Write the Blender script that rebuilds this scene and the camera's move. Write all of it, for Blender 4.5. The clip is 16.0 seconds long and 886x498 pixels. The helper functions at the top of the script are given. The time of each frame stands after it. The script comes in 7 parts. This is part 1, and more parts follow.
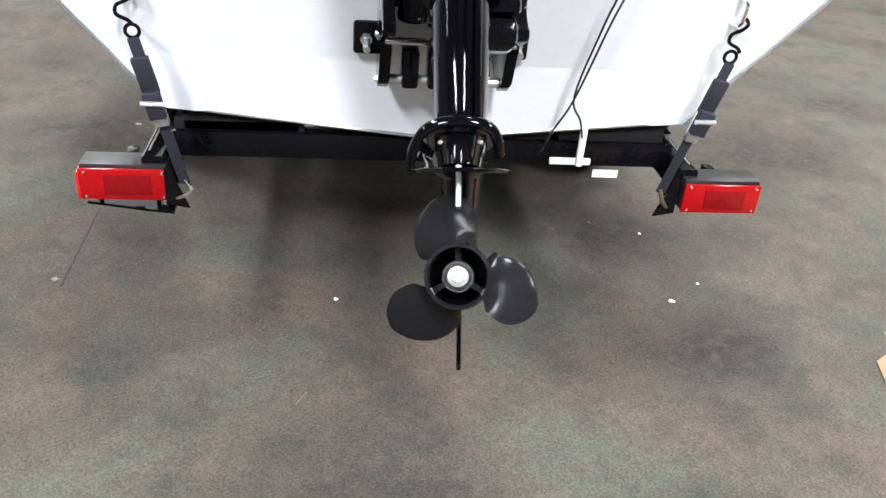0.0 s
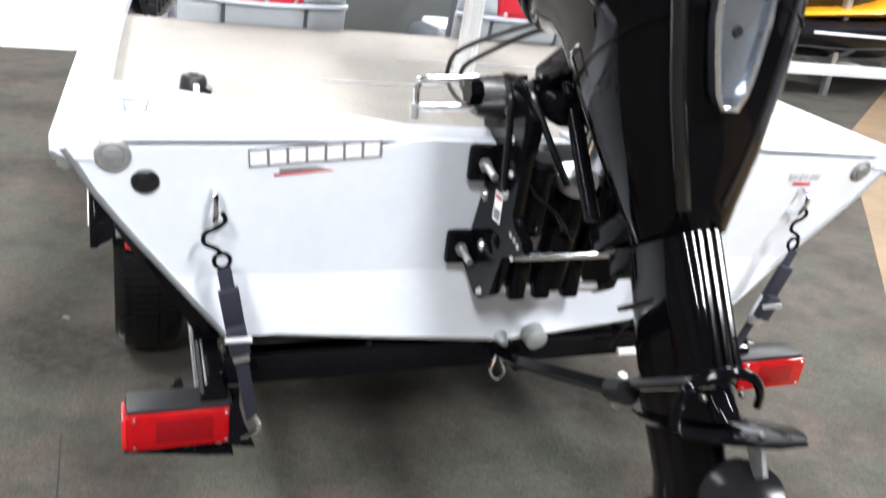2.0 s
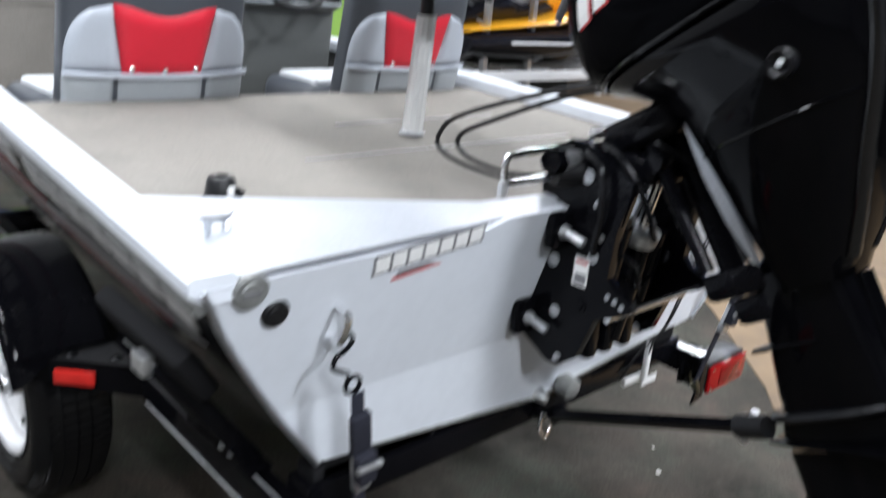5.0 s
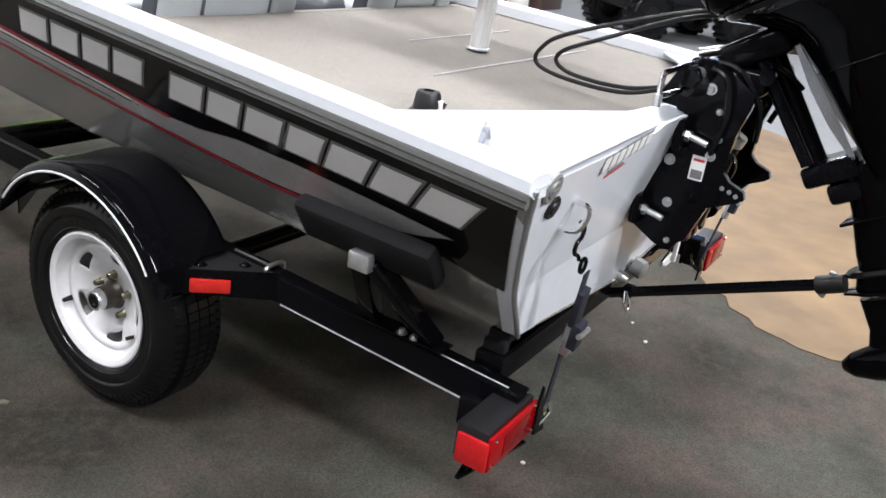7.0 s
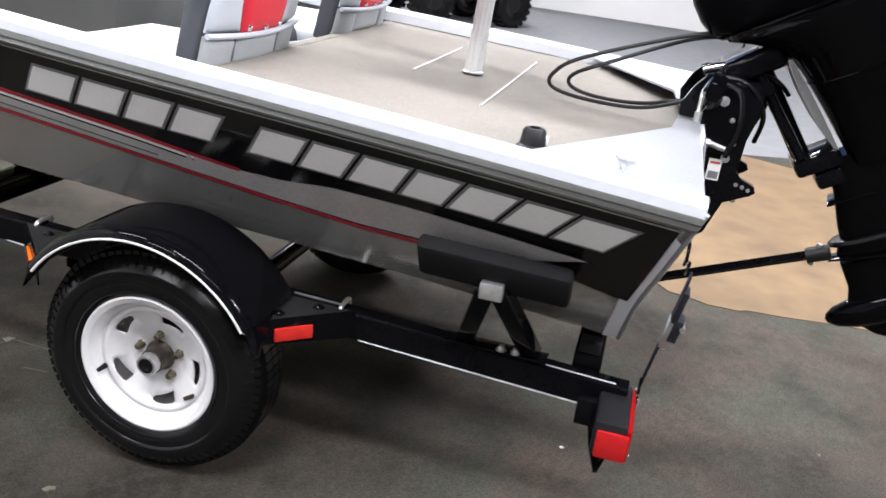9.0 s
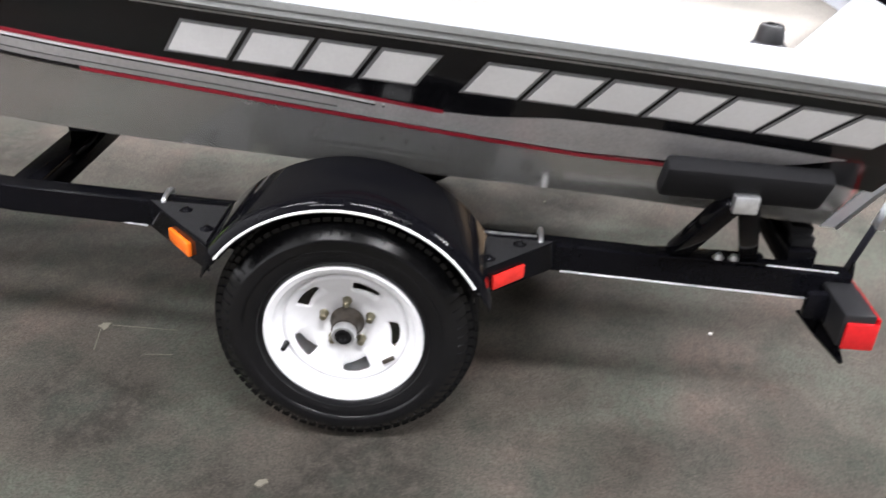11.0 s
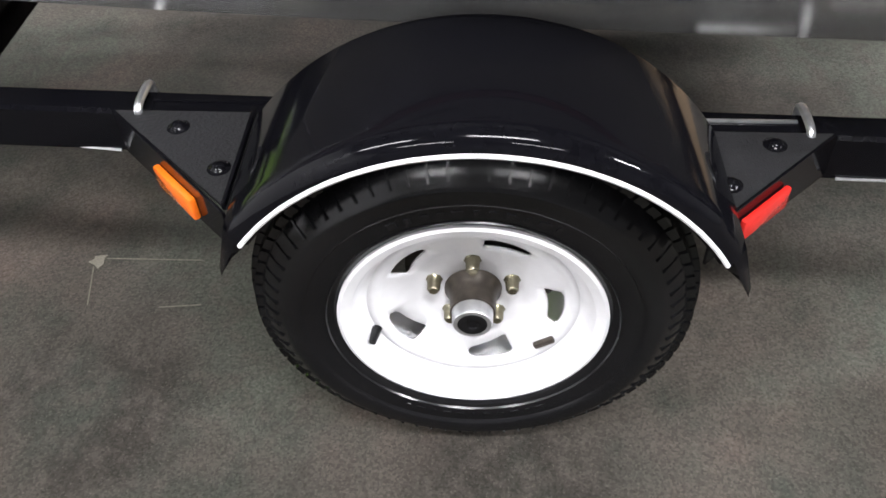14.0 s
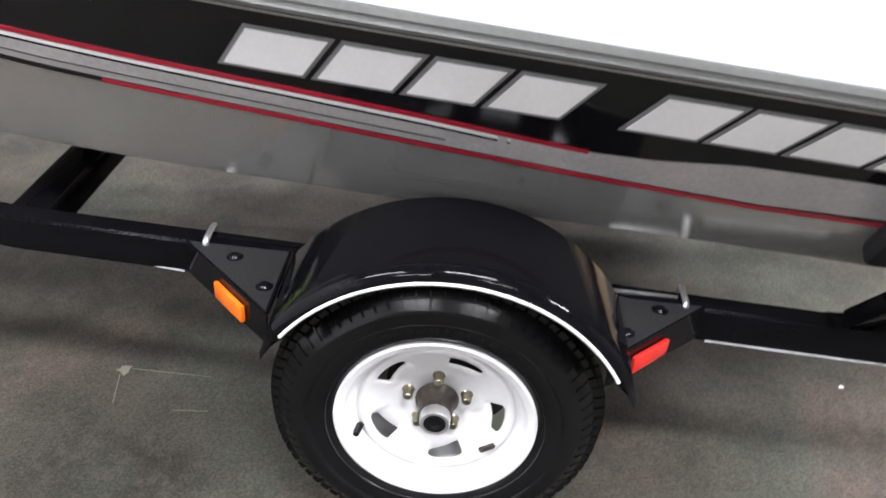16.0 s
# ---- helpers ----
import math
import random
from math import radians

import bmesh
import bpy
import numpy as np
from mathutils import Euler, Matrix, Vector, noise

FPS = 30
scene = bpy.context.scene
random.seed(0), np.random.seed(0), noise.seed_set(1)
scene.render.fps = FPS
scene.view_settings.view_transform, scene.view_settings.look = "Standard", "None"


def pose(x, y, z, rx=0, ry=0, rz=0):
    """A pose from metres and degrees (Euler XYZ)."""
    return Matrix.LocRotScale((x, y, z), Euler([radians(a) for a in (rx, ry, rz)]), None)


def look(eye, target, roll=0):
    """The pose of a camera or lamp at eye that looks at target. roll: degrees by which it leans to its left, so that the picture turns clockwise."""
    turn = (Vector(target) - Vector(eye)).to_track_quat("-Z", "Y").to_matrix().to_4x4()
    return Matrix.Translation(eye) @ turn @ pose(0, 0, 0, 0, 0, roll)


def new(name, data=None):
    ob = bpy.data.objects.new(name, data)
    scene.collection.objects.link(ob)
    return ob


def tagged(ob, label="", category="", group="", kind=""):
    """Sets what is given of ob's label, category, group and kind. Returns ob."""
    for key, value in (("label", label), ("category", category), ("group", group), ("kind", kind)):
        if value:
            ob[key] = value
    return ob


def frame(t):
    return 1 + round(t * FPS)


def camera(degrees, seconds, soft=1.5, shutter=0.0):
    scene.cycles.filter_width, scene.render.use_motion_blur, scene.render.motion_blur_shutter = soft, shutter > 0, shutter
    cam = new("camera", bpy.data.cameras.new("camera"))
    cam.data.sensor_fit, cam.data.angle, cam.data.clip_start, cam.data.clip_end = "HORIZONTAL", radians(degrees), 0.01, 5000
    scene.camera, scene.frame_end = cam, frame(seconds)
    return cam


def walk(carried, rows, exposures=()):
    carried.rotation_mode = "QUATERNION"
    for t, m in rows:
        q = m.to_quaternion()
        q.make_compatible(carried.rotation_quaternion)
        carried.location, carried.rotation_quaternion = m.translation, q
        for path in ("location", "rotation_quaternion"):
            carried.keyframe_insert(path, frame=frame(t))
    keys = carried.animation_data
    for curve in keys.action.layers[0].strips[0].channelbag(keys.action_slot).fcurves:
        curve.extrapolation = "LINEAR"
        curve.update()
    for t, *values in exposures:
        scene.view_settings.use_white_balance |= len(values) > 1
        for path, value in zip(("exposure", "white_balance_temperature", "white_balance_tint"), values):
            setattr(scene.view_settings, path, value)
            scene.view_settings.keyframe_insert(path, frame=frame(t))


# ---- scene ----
cam = camera(55.3, 16.0, shutter=0.5)
PATH = [
    (0, (-0.238, -1.782, 1.32), (0.028, -0.078, 0.307), 5.2),
    (0.5, (-0.382, -1.734, 1.319), (0.029, -0.064, 0.299), 6.4),
    (1, (-0.57, -1.687, 1.303), (0.011, -0.01, 0.382), 8.2),
    (1.5, (-0.69, -1.61, 1.31), (-0.047, 0.1, 0.495), 7.9),
    (2, (-0.815, -1.427, 1.385), (-0.088, 0.289, 0.659), 7.2),
    (2.5, (-0.886, -1.359, 1.469), (-0.055, 0.378, 0.927), 6.9),
    (3, (-1.009, -1.343, 1.527), (0.008, 0.348, 1.2), 7.0),
    (3.5, (-1.139, -1.337, 1.539), (0.03, 0.272, 1.332), 6.5),
    (4, (-1.258, -1.269, 1.506), (0.049, 0.236, 1.345), 5.5),
    (4.5, (-1.313, -1.13, 1.488), (0.05, 0.305, 1.199), 4.3),
    (5, (-1.386, -0.955, 1.399), (-0.042, 0.392, 0.785), 5.2),
    (5.2, (-1.464, -0.93, 1.372), (-0.12, 0.375, 0.67), 5.8),
    (7.3, (-2.117, -0.457, 1.376), (-0.456, 0.388, 0.651), 8.5),
    (7.5, (-2.164, -0.41, 1.372), (-0.471, 0.388, 0.666), 8.6),
    (8, (-2.301, -0.253, 1.377), (-0.535, 0.397, 0.699), 8.6),
    (8.2, (-2.336, -0.197, 1.386), (-0.555, 0.408, 0.706), 8.4),
    (10.3, (-2.463, 0.699, 1.444), (-0.648, 0.779, 0.606), 5.9),
    (10.5, (-2.441, 0.764, 1.437), (-0.641, 0.831, 0.567), 5.1),
    (11, (-2.368, 0.915, 1.43), (-0.623, 0.968, 0.454), 3.2),
    (11.5, (-2.268, 1.064, 1.42), (-0.581, 1.092, 0.346), 1.7),
    (12, (-2.111, 1.143, 1.404), (-0.492, 1.116, 0.231), 1.3),
    (12.5, (-1.83, 1.109, 1.312), (-0.314, 1.123, 0.007), -1.0),
    (13, (-1.604, 1.1, 1.233), (-0.216, 1.169, -0.205), -3.2),
    (13.5, (-1.529, 1.142, 1.201), (-0.152, 1.229, -0.247), -3.2),
    (14, (-1.521, 1.15, 1.206), (-0.141, 1.269, -0.237), -3.3),
    (14.5, (-1.543, 1.144, 1.233), (-0.146, 1.285, -0.191), -3.2),
    (15, (-1.62, 1.143, 1.281), (-0.148, 1.274, -0.067), -1.8),
    (15.5, (-1.772, 1.184, 1.336), (-0.175, 1.229, 0.132), 1.8),
    (16, (-1.913, 1.165, 1.389), (-0.228, 1.2, 0.313), 4.6),
]
EXPOSURE = [(0.0, 0.50, 6450, 10), (0.5, 0.75, 6500, 11), (1.0, 0.82, 6500, 10), (1.5, 0.74, 6480, 9), (2.0, 0.3, 6350, 10), (2.5, 0.02, 6250, 11), (3.0, -0.28, 6180, 13), (3.5, -0.45, 6150, 12), (4.0, -0.5, 6150, 14), (4.5, -0.57, 6150, 14), (5.0, -0.55, 6100, 9), (7.5, -0.25, 6450, 13), (8.2, -0.2, 6450, 14), (10.5, 0.35, 6430, 13), (11.0, 0.56, 6430, 13), (12.0, 0.76, 6450, 13), (13.0, 0.55, 6450, 13), (14.5, 0.51, 6450, 13), (15.5, 0.62, 6420, 13), (16.0, 0.6, 6400, 13)]
walk(cam, [(t, look(eye, target, roll)) for t, eye, target, roll in PATH], EXPOSURE)

# ---- world and light ----
world = bpy.data.worlds.new("world")
scene.world = world
world.use_nodes = True
world.node_tree.nodes["Background"].inputs[0].default_value = (0.9, 0.95, 1.0, 1)
world.node_tree.nodes["Background"].inputs[1].default_value = 0.25


# ---- materials ----
def mat(name, col, rough=0.5, metal=0.0, var=0.12, scale=6.0, fine=120.0, bump=0.0, coat=0.0, emit=0.0, dark=None, trans=0.0, spec=0.5):
    """A procedural surface: a base colour broken up at two scales, with grain in its gloss and relief."""
    m = bpy.data.materials.new(name)
    m.use_nodes = True
    nt = m.node_tree
    b = nt.nodes["Principled BSDF"]
    tc = nt.nodes.new("ShaderNodeTexCoord")
    n1 = nt.nodes.new("ShaderNodeTexNoise")
    n1.inputs["Scale"].default_value, n1.inputs["Detail"].default_value = scale, 5
    n2 = nt.nodes.new("ShaderNodeTexNoise")
    n2.inputs["Scale"].default_value, n2.inputs["Detail"].default_value = fine, 3
    for n in (n1, n2):
        nt.links.new(tc.outputs["Object"], n.inputs["Vector"])
    add = nt.nodes.new("ShaderNodeMath")
    add.operation = "ADD"
    nt.links.new(n1.outputs["Fac"], add.inputs[0])
    nt.links.new(n2.outputs["Fac"], add.inputs[1])
    ramp = nt.nodes.new("ShaderNodeMapRange")
    ramp.inputs[1].default_value, ramp.inputs[2].default_value = 0.7, 1.3
    nt.links.new(add.outputs[0], ramp.inputs[0])
    mix = nt.nodes.new("ShaderNodeMix")
    mix.data_type = "RGBA"
    lo = dark or tuple(c * (1 - var) for c in col)
    hi = tuple(min(1, c * (1 + var)) for c in col) if not dark else col
    mix.inputs[6].default_value, mix.inputs[7].default_value = (*lo, 1), (*hi, 1)
    nt.links.new(ramp.outputs[0], mix.inputs[0])
    nt.links.new(mix.outputs[2], b.inputs["Base Color"])
    rr = nt.nodes.new("ShaderNodeMapRange")
    rr.inputs[3].default_value, rr.inputs[4].default_value = max(0.02, rough * 0.85), min(1, rough * 1.15)
    nt.links.new(n1.outputs["Fac"], rr.inputs[0])
    nt.links.new(rr.outputs[0], b.inputs["Roughness"])
    b.inputs["Metallic"].default_value = metal
    b.inputs["Specular IOR Level"].default_value = spec
    b.inputs["Coat Weight"].default_value = coat
    b.inputs["Coat Roughness"].default_value = 0.05
    b.inputs["Transmission Weight"].default_value = trans
    if emit:
        b.inputs["Emission Color"].default_value = (*col, 1)
        b.inputs["Emission Strength"].default_value = emit
    if bump:
        bp = nt.nodes.new("ShaderNodeBump")
        bp.inputs["Strength"].default_value, bp.inputs["Distance"].default_value = bump, 0.004
        nt.links.new(n2.outputs["Fac"], bp.inputs["Height"])
        nt.links.new(bp.outputs["Normal"], b.inputs["Normal"])
    return m


def carpet_mat(name, cols, speck=260.0, broad=1.0, stain=0.72, tuft=0.0):
    """Worn cut-pile carpet: broad stained patches, tufts each with a shade of its own, and light flecks."""
    m = bpy.data.materials.new(name)
    m.use_nodes = True
    nt = m.node_tree
    b = nt.nodes["Principled BSDF"]
    tc = nt.nodes.new("ShaderNodeTexCoord")

    def noise_node(s, d, off=0.0, rough=0.5):
        mp = nt.nodes.new("ShaderNodeMapping")
        mp.inputs["Location"].default_value = (off, off * 0.7, 0)
        nt.links.new(tc.outputs["Object"], mp.inputs[0])
        n = nt.nodes.new("ShaderNodeTexNoise")
        n.inputs["Scale"].default_value, n.inputs["Detail"].default_value, n.inputs["Roughness"].default_value = s, d, rough
        nt.links.new(mp.outputs[0], n.inputs["Vector"])
        return n.outputs["Fac"]

    def mix(a, c, f, mode="MIX"):
        x = nt.nodes.new("ShaderNodeMix")
        x.data_type, x.blend_type = "RGBA", mode
        for sock, v in ((x.inputs[6], a), (x.inputs[7], c), (x.inputs[0], f)):
            if isinstance(v, tuple):
                sock.default_value = (*v, 1)
            elif isinstance(v, float):
                sock.default_value = v
            else:
                nt.links.new(v, sock)
        return x.outputs[2]

    def band(v, lo, hi, a=0.0, c=1.0):
        r = nt.nodes.new("ShaderNodeMapRange")
        for k, x in enumerate((lo, hi, a, c)):
            r.inputs[k + 1].default_value = x
        nt.links.new(v, r.inputs[0])
        return r.outputs[0]

    base = mix(cols[0], cols[1], band(noise_node(2.6 * broad, 3), 0.46, 0.60))
    base = mix(base, cols[2], band(noise_node(2.2 * broad, 3, 9.0), 0.48, 0.60))
    base = mix(base, tuple(c * stain for c in cols[0]), band(noise_node(1.7 * broad, 5, 23.0), 0.48, 0.66))
    base = mix(base, tuple(c * (0.3 + 0.7 * stain) for c in cols[2]), band(noise_node(6.0, 5, 31.0, 0.55), 0.49, 0.70))
    base = mix(base, tuple(c * (0.7 + 0.3 * stain) for c in cols[0]), band(noise_node(24.0, 3, 3.0, 0.5), 0.45, 0.75))
    vor = nt.nodes.new("ShaderNodeTexVoronoi")
    vor.inputs["Scale"].default_value = speck
    nt.links.new(tc.outputs["Object"], vor.inputs["Vector"])
    wn = nt.nodes.new("ShaderNodeTexWhiteNoise")
    nt.links.new(vor.outputs["Position"], wn.inputs["Vector"])
    shade = band(wn.outputs["Value"], 0.0, 1.0, 1.0 - tuft, 1.0 + tuft)
    grey = nt.nodes.new("ShaderNodeCombineColor")
    for k in range(3):
        nt.links.new(shade, grey.inputs[k])
    base = mix(base, grey.outputs[0], 1.0, "MULTIPLY")
    base = mix(base, cols[3], band(noise_node(speck * 0.8, 3, 13.0, 0.7), 0.57, 0.90))
    base = mix(base, tuple(c * stain * 0.55 for c in cols[0]), band(noise_node(speck * 0.6, 4, 5.0, 0.7), 0.54, 0.86))
    nt.links.new(base, b.inputs["Base Color"])
    b.inputs["Roughness"].default_value = 0.92
    b.inputs["Specular IOR Level"].default_value = 0.2
    bp = nt.nodes.new("ShaderNodeBump")
    bp.inputs["Strength"].default_value, bp.inputs["Distance"].default_value = 0.35, 0.003
    nt.links.new(noise_node(speck, 4, 2.0, 0.7), bp.inputs["Height"])
    nt.links.new(bp.outputs["Normal"], b.inputs["Normal"])
    return m


FLOOR = carpet_mat("showroom_carpet", ((0.056, 0.0490, 0.0405), (0.064, 0.0495, 0.0410), (0.0485, 0.0510, 0.0405), (0.110, 0.102, 0.086)), 230.0, 1.0, 0.42, 0.27)
DECK = carpet_mat("deck_carpet", ((0.205, 0.190, 0.170), (0.222, 0.205, 0.183), (0.190, 0.178, 0.160), (0.27, 0.255, 0.232)), 420.0, 0.6, 0.90, 0.14)
BUNK = mat("bunk_carpet", (0.010, 0.010, 0.011), 0.95, bump=0.6, fine=400, spec=0.15)
WHITE = mat("hull_white", (0.66, 0.69, 0.74), 0.30, var=0.03, coat=0.2, fine=40)
ALU = mat("brushed_aluminium", (0.50, 0.52, 0.55), 0.36, metal=0.85, var=0.12, scale=9, fine=200, bump=0.05)
CORNERALU = mat("worn_aluminium_plate", (0.42, 0.44, 0.47), 0.4, metal=0.45, var=0.08, scale=7, fine=150, bump=0.04)
HULLGREY = mat("silver_hull_paint", (0.56, 0.56, 0.545), 0.17, metal=0.72, var=0.07, scale=2.5, fine=60, coat=0.35)
RAILGREY = mat("rub_rail_grey", (0.24, 0.245, 0.24), 0.45, metal=0.4, var=0.1)
DECALBLACK = mat("black_decal_film", (0.005, 0.005, 0.006), 0.10, var=0.1, spec=0.36)
DECALRED = mat("dark_red_decal_film", (0.32, 0.012, 0.03), 0.3, var=0.1)
DECALSILVER = mat("silver_decal_film", (0.46, 0.45, 0.45), 0.3, metal=0.3, var=0.15, scale=9)
DECALDARK = mat("charcoal_decal_film", (0.06, 0.06, 0.06), 0.3, var=0.1)
LETTER = mat("letter_white_film", (0.80, 0.80, 0.80), 0.4, var=0.04)
LETTEREDGE = mat("letter_grey_edge_film", (0.16, 0.16, 0.165), 0.4, var=0.05)
STEELBLACK = mat("black_painted_steel", (0.003, 0.003, 0.004), 0.08, var=0.2, fine=90, bump=0.006, spec=0.11)
STEELMATT = mat("matt_black_tread", (0.012, 0.012, 0.013), 0.6, var=0.2, fine=180, bump=0.5, spec=0.3)
POSTALU = mat("bright_fluted_aluminium", (0.72, 0.72, 0.71), 0.32, metal=0.45, var=0.06, fine=200)
GALV = mat("galvanised_steel", (0.62, 0.63, 0.64), 0.35, metal=0.9, var=0.2, fine=60)
CHROME = mat("chrome", (0.85, 0.85, 0.86), 0.1, metal=1.0, var=0.04)
RUBBER = mat("tyre_rubber", (0.005, 0.005, 0.0055), 0.22, var=0.25, fine=70, bump=0.05, spec=0.28)
RIMWHITE = mat("white_wheel_enamel", (0.66, 0.66, 0.67), 0.3, var=0.04, fine=60, coat=0.2)
GREASE = mat("greased_iron", (0.075, 0.064, 0.054), 0.4, metal=0.7, var=0.5, fine=60)
BRASS = mat("yellow_zinc", (0.22, 0.20, 0.14), 0.28, metal=0.9, var=0.2)
REDLENS = mat("red_lens", (0.25, 0.002, 0.004), 0.12, var=0.12, scale=40, fine=160, coat=0.08, bump=0.1, spec=0.25)
REDSIDE = mat("red_side_lens", (0.40, 0.008, 0.010), 0.15, var=0.12, scale=40, coat=0.3)
REDDARK = mat("dark_red_lens", (0.15, 0.002, 0.004), 0.15, var=0.15, scale=40, coat=0.05, spec=0.25)
AMBERLENS = mat("amber_lens", (0.85, 0.16, 0.01), 0.15, var=0.1, scale=40, coat=0.5)
PLASTIC = mat("black_plastic", (0.009, 0.009, 0.010), 0.40, var=0.15, fine=200, bump=0.1, spec=0.35)
COWLBLACK = mat("cowl_gloss_black", (0.002, 0.002, 0.0025), 0.12, var=0.15, scale=4, spec=0.009)
MOTOR = mat("motor_gloss_black", (0.0015, 0.0015, 0.002), 0.06, var=0.2, scale=4, spec=0.12)
MOTOREDGE = mat("motor_edge_gloss", (0.002, 0.002, 0.0025), 0.08, var=0.2, scale=9, spec=0.7)
MOTORSATIN = mat("motor_satin_black", (0.005, 0.005, 0.006), 0.22, var=0.2, scale=9, spec=0.3)
MOTORGREY = mat("motor_top_grey", (0.05, 0.05, 0.053), 0.38, var=0.1, fine=200)
PROP = mat("prop_black", (0.008, 0.008, 0.009), 0.13, var=0.2, spec=0.11)
STICKER = mat("sticker_white", (0.75, 0.75, 0.74), 0.45, var=0.05)
INKGREY = mat("ink_grey", (0.16, 0.16, 0.17), 0.5)
INKPALE = mat("ink_pale_grey", (0.42, 0.42, 0.44), 0.5)
MARK_X, MARK_Z = 0.60, 0.93
INKRED = mat("ink_red", (0.45, 0.03, 0.03), 0.5)
WEB = mat("navy_webbing", (0.009, 0.010, 0.020), 0.8, var=0.3, fine=400, bump=0.5)
VINYLGREY = mat("light_grey_vinyl", (0.42, 0.45, 0.50), 0.42, var=0.05, fine=260, bump=0.12)
VINYLPALE = mat("pale_grey_vinyl", (0.62, 0.64, 0.66), 0.4, var=0.05, fine=260, bump=0.1)
VINYLDARK = mat("charcoal_vinyl", (0.055, 0.061, 0.072), 0.38, var=0.06, fine=260, bump=0.12)
VINYLRED = mat("red_vinyl", (0.56, 0.012, 0.03), 0.42, var=0.05, fine=260, bump=0.12)
SEATPLASTIC = mat("grey_seat_plastic", (0.30, 0.32, 0.335), 0.5, var=0.06, fine=200, bump=0.1)
CONSOLE = mat("console_grey", (0.075, 0.078, 0.076), 0.45, var=0.12, fine=200, bump=0.1)
SCREEN = mat("smoked_screen", (0.035, 0.04, 0.025), 0.08, var=0.05, spec=0.1)
SCREEN.node_tree.nodes["Principled BSDF"].inputs["Alpha"].default_value = 0.55
REDMARK = mat("red_marker_lens", (0.55, 0.02, 0.015), 0.15, var=0.12, scale=40, coat=0.4)
TRIMSILVER = mat("polished_trim", (0.46, 0.50, 0.56), 0.16, metal=0.95, var=0.06, scale=20)
WALLWHITE = mat("white_wall_paint", (0.80, 0.80, 0.81), 0.7, var=0.03, scale=1.5)
WALLGREEN = mat("green_wall_paint", (0.27, 0.46, 0.085), 0.65, var=0.05, scale=1.5)
WALLBLUE = mat("blue_wall_paint", (0.10, 0.17, 0.42), 0.65, var=0.08, scale=1.0)
OAK = mat("oak_trim", (0.62, 0.42, 0.20), 0.5, var=0.2, scale=5, fine=60)
CEIL = mat("dark_unseen_ceiling", (0.05, 0.05, 0.052), 0.8, var=0.1)
WALLDIM = mat("grey_wall_paint", (0.16, 0.16, 0.165), 0.8, var=0.05, scale=1.5)
WOODFLOOR = mat("laminate_tan", (0.190, 0.130, 0.074), 0.6, dark=(0.120, 0.084, 0.052), scale=1.6, fine=5, spec=0.2)
GREYFLOOR = mat("grey_carpet", (0.16, 0.165, 0.175), 0.9, var=0.15, fine=200)
LAMP = mat("lamp_diffuser", (1.0, 0.98, 0.95), 0.5, var=0.0, emit=9.0)
BLUEPL = mat("blue_plastic", (0.03, 0.10, 0.30), 0.4)
BROWN = mat("brown_bin_panel", (0.085, 0.05, 0.04), 0.45, var=0.2)
SKIGREEN = mat("lime_gelcoat", (0.16, 0.62, 0.04), 0.2, coat=0.5)
SKIRED = mat("red_gelcoat", (0.55, 0.02, 0.02), 0.2, coat=0.5)
SKIYELLOW = mat("yellow_gelcoat", (0.80, 0.38, 0.02), 0.25, coat=0.4)
SKIWHITE = mat("white_gelcoat", (0.75, 0.75, 0.76), 0.2, coat=0.4)
SKIBLACK = mat("black_gelcoat", (0.008, 0.008, 0.011), 0.12, spec=0.25)
RACKWHITE = mat("rack_white_steel", (0.75, 0.75, 0.76), 0.4, var=0.04)
YELLOWMARK = mat("yellow_plastic", (0.75, 0.60, 0.03), 0.4)
CARD = mat("carton", (0.55, 0.53, 0.50), 0.8, var=0.08)


# ---- building helpers ----
def thing(name, label, category, m=None, group="", kind=""):
    ob = new(name)
    ob.empty_display_size = 0.05
    if m is not None:
        ob.matrix_basis = m if isinstance(m, Matrix) else Matrix.Translation(m)
    return tagged(ob, label, category, group, kind)


def top_of(ob):
    while ob.parent:
        ob = ob.parent
    return ob


def part(name, bm, material, parent=None, label="", local=False, smooth=40.0, kind="", category=""):
    """Links a bmesh as one mesh object under its parent; its vertices are in world metres unless local."""
    if parent is not None and not local:
        bm.transform(top_of(parent).matrix_basis.inverted())
    bmesh.ops.recalc_face_normals(bm, faces=bm.faces)
    me = bpy.data.meshes.new(name)
    bm.to_mesh(me)
    bm.free()
    for s in material if isinstance(material, (list, tuple)) else [material]:
        me.materials.append(s)
    if smooth:
        me.polygons.foreach_set("use_smooth", [True] * len(me.polygons))
        me.set_sharp_from_angle(angle=radians(smooth))
    ob = new(name, me)
    ob.parent = parent
    return tagged(ob, label, category, "", kind)


def box(bm, lo, hi, bevel=0.0, m=None, seg=2):
    sx, sy, sz = (b - a for a, b in zip(lo, hi))
    geo = bmesh.ops.create_cube(bm, size=1.0)
    vs = geo["verts"]
    bmesh.ops.scale(bm, vec=(sx, sy, sz), verts=vs)
    bmesh.ops.translate(bm, vec=[(a + b) / 2 for a, b in zip(lo, hi)], verts=vs)
    if bevel:
        es = list({e for v in vs for e in v.link_edges})
        r = bmesh.ops.bevel(bm, geom=es, offset=bevel, segments=seg, profile=0.5, affect="EDGES")
        vs = list({v for f in r["faces"] for v in f.verts} | {v for v in vs if v.is_valid})
    if m is not None:
        bmesh.ops.transform(bm, matrix=m, verts=[v for v in vs if v.is_valid])
    return bm


def new_box(lo, hi, bevel=0.0, m=None, seg=2):
    return box(bmesh.new(), lo, hi, bevel, m, seg)


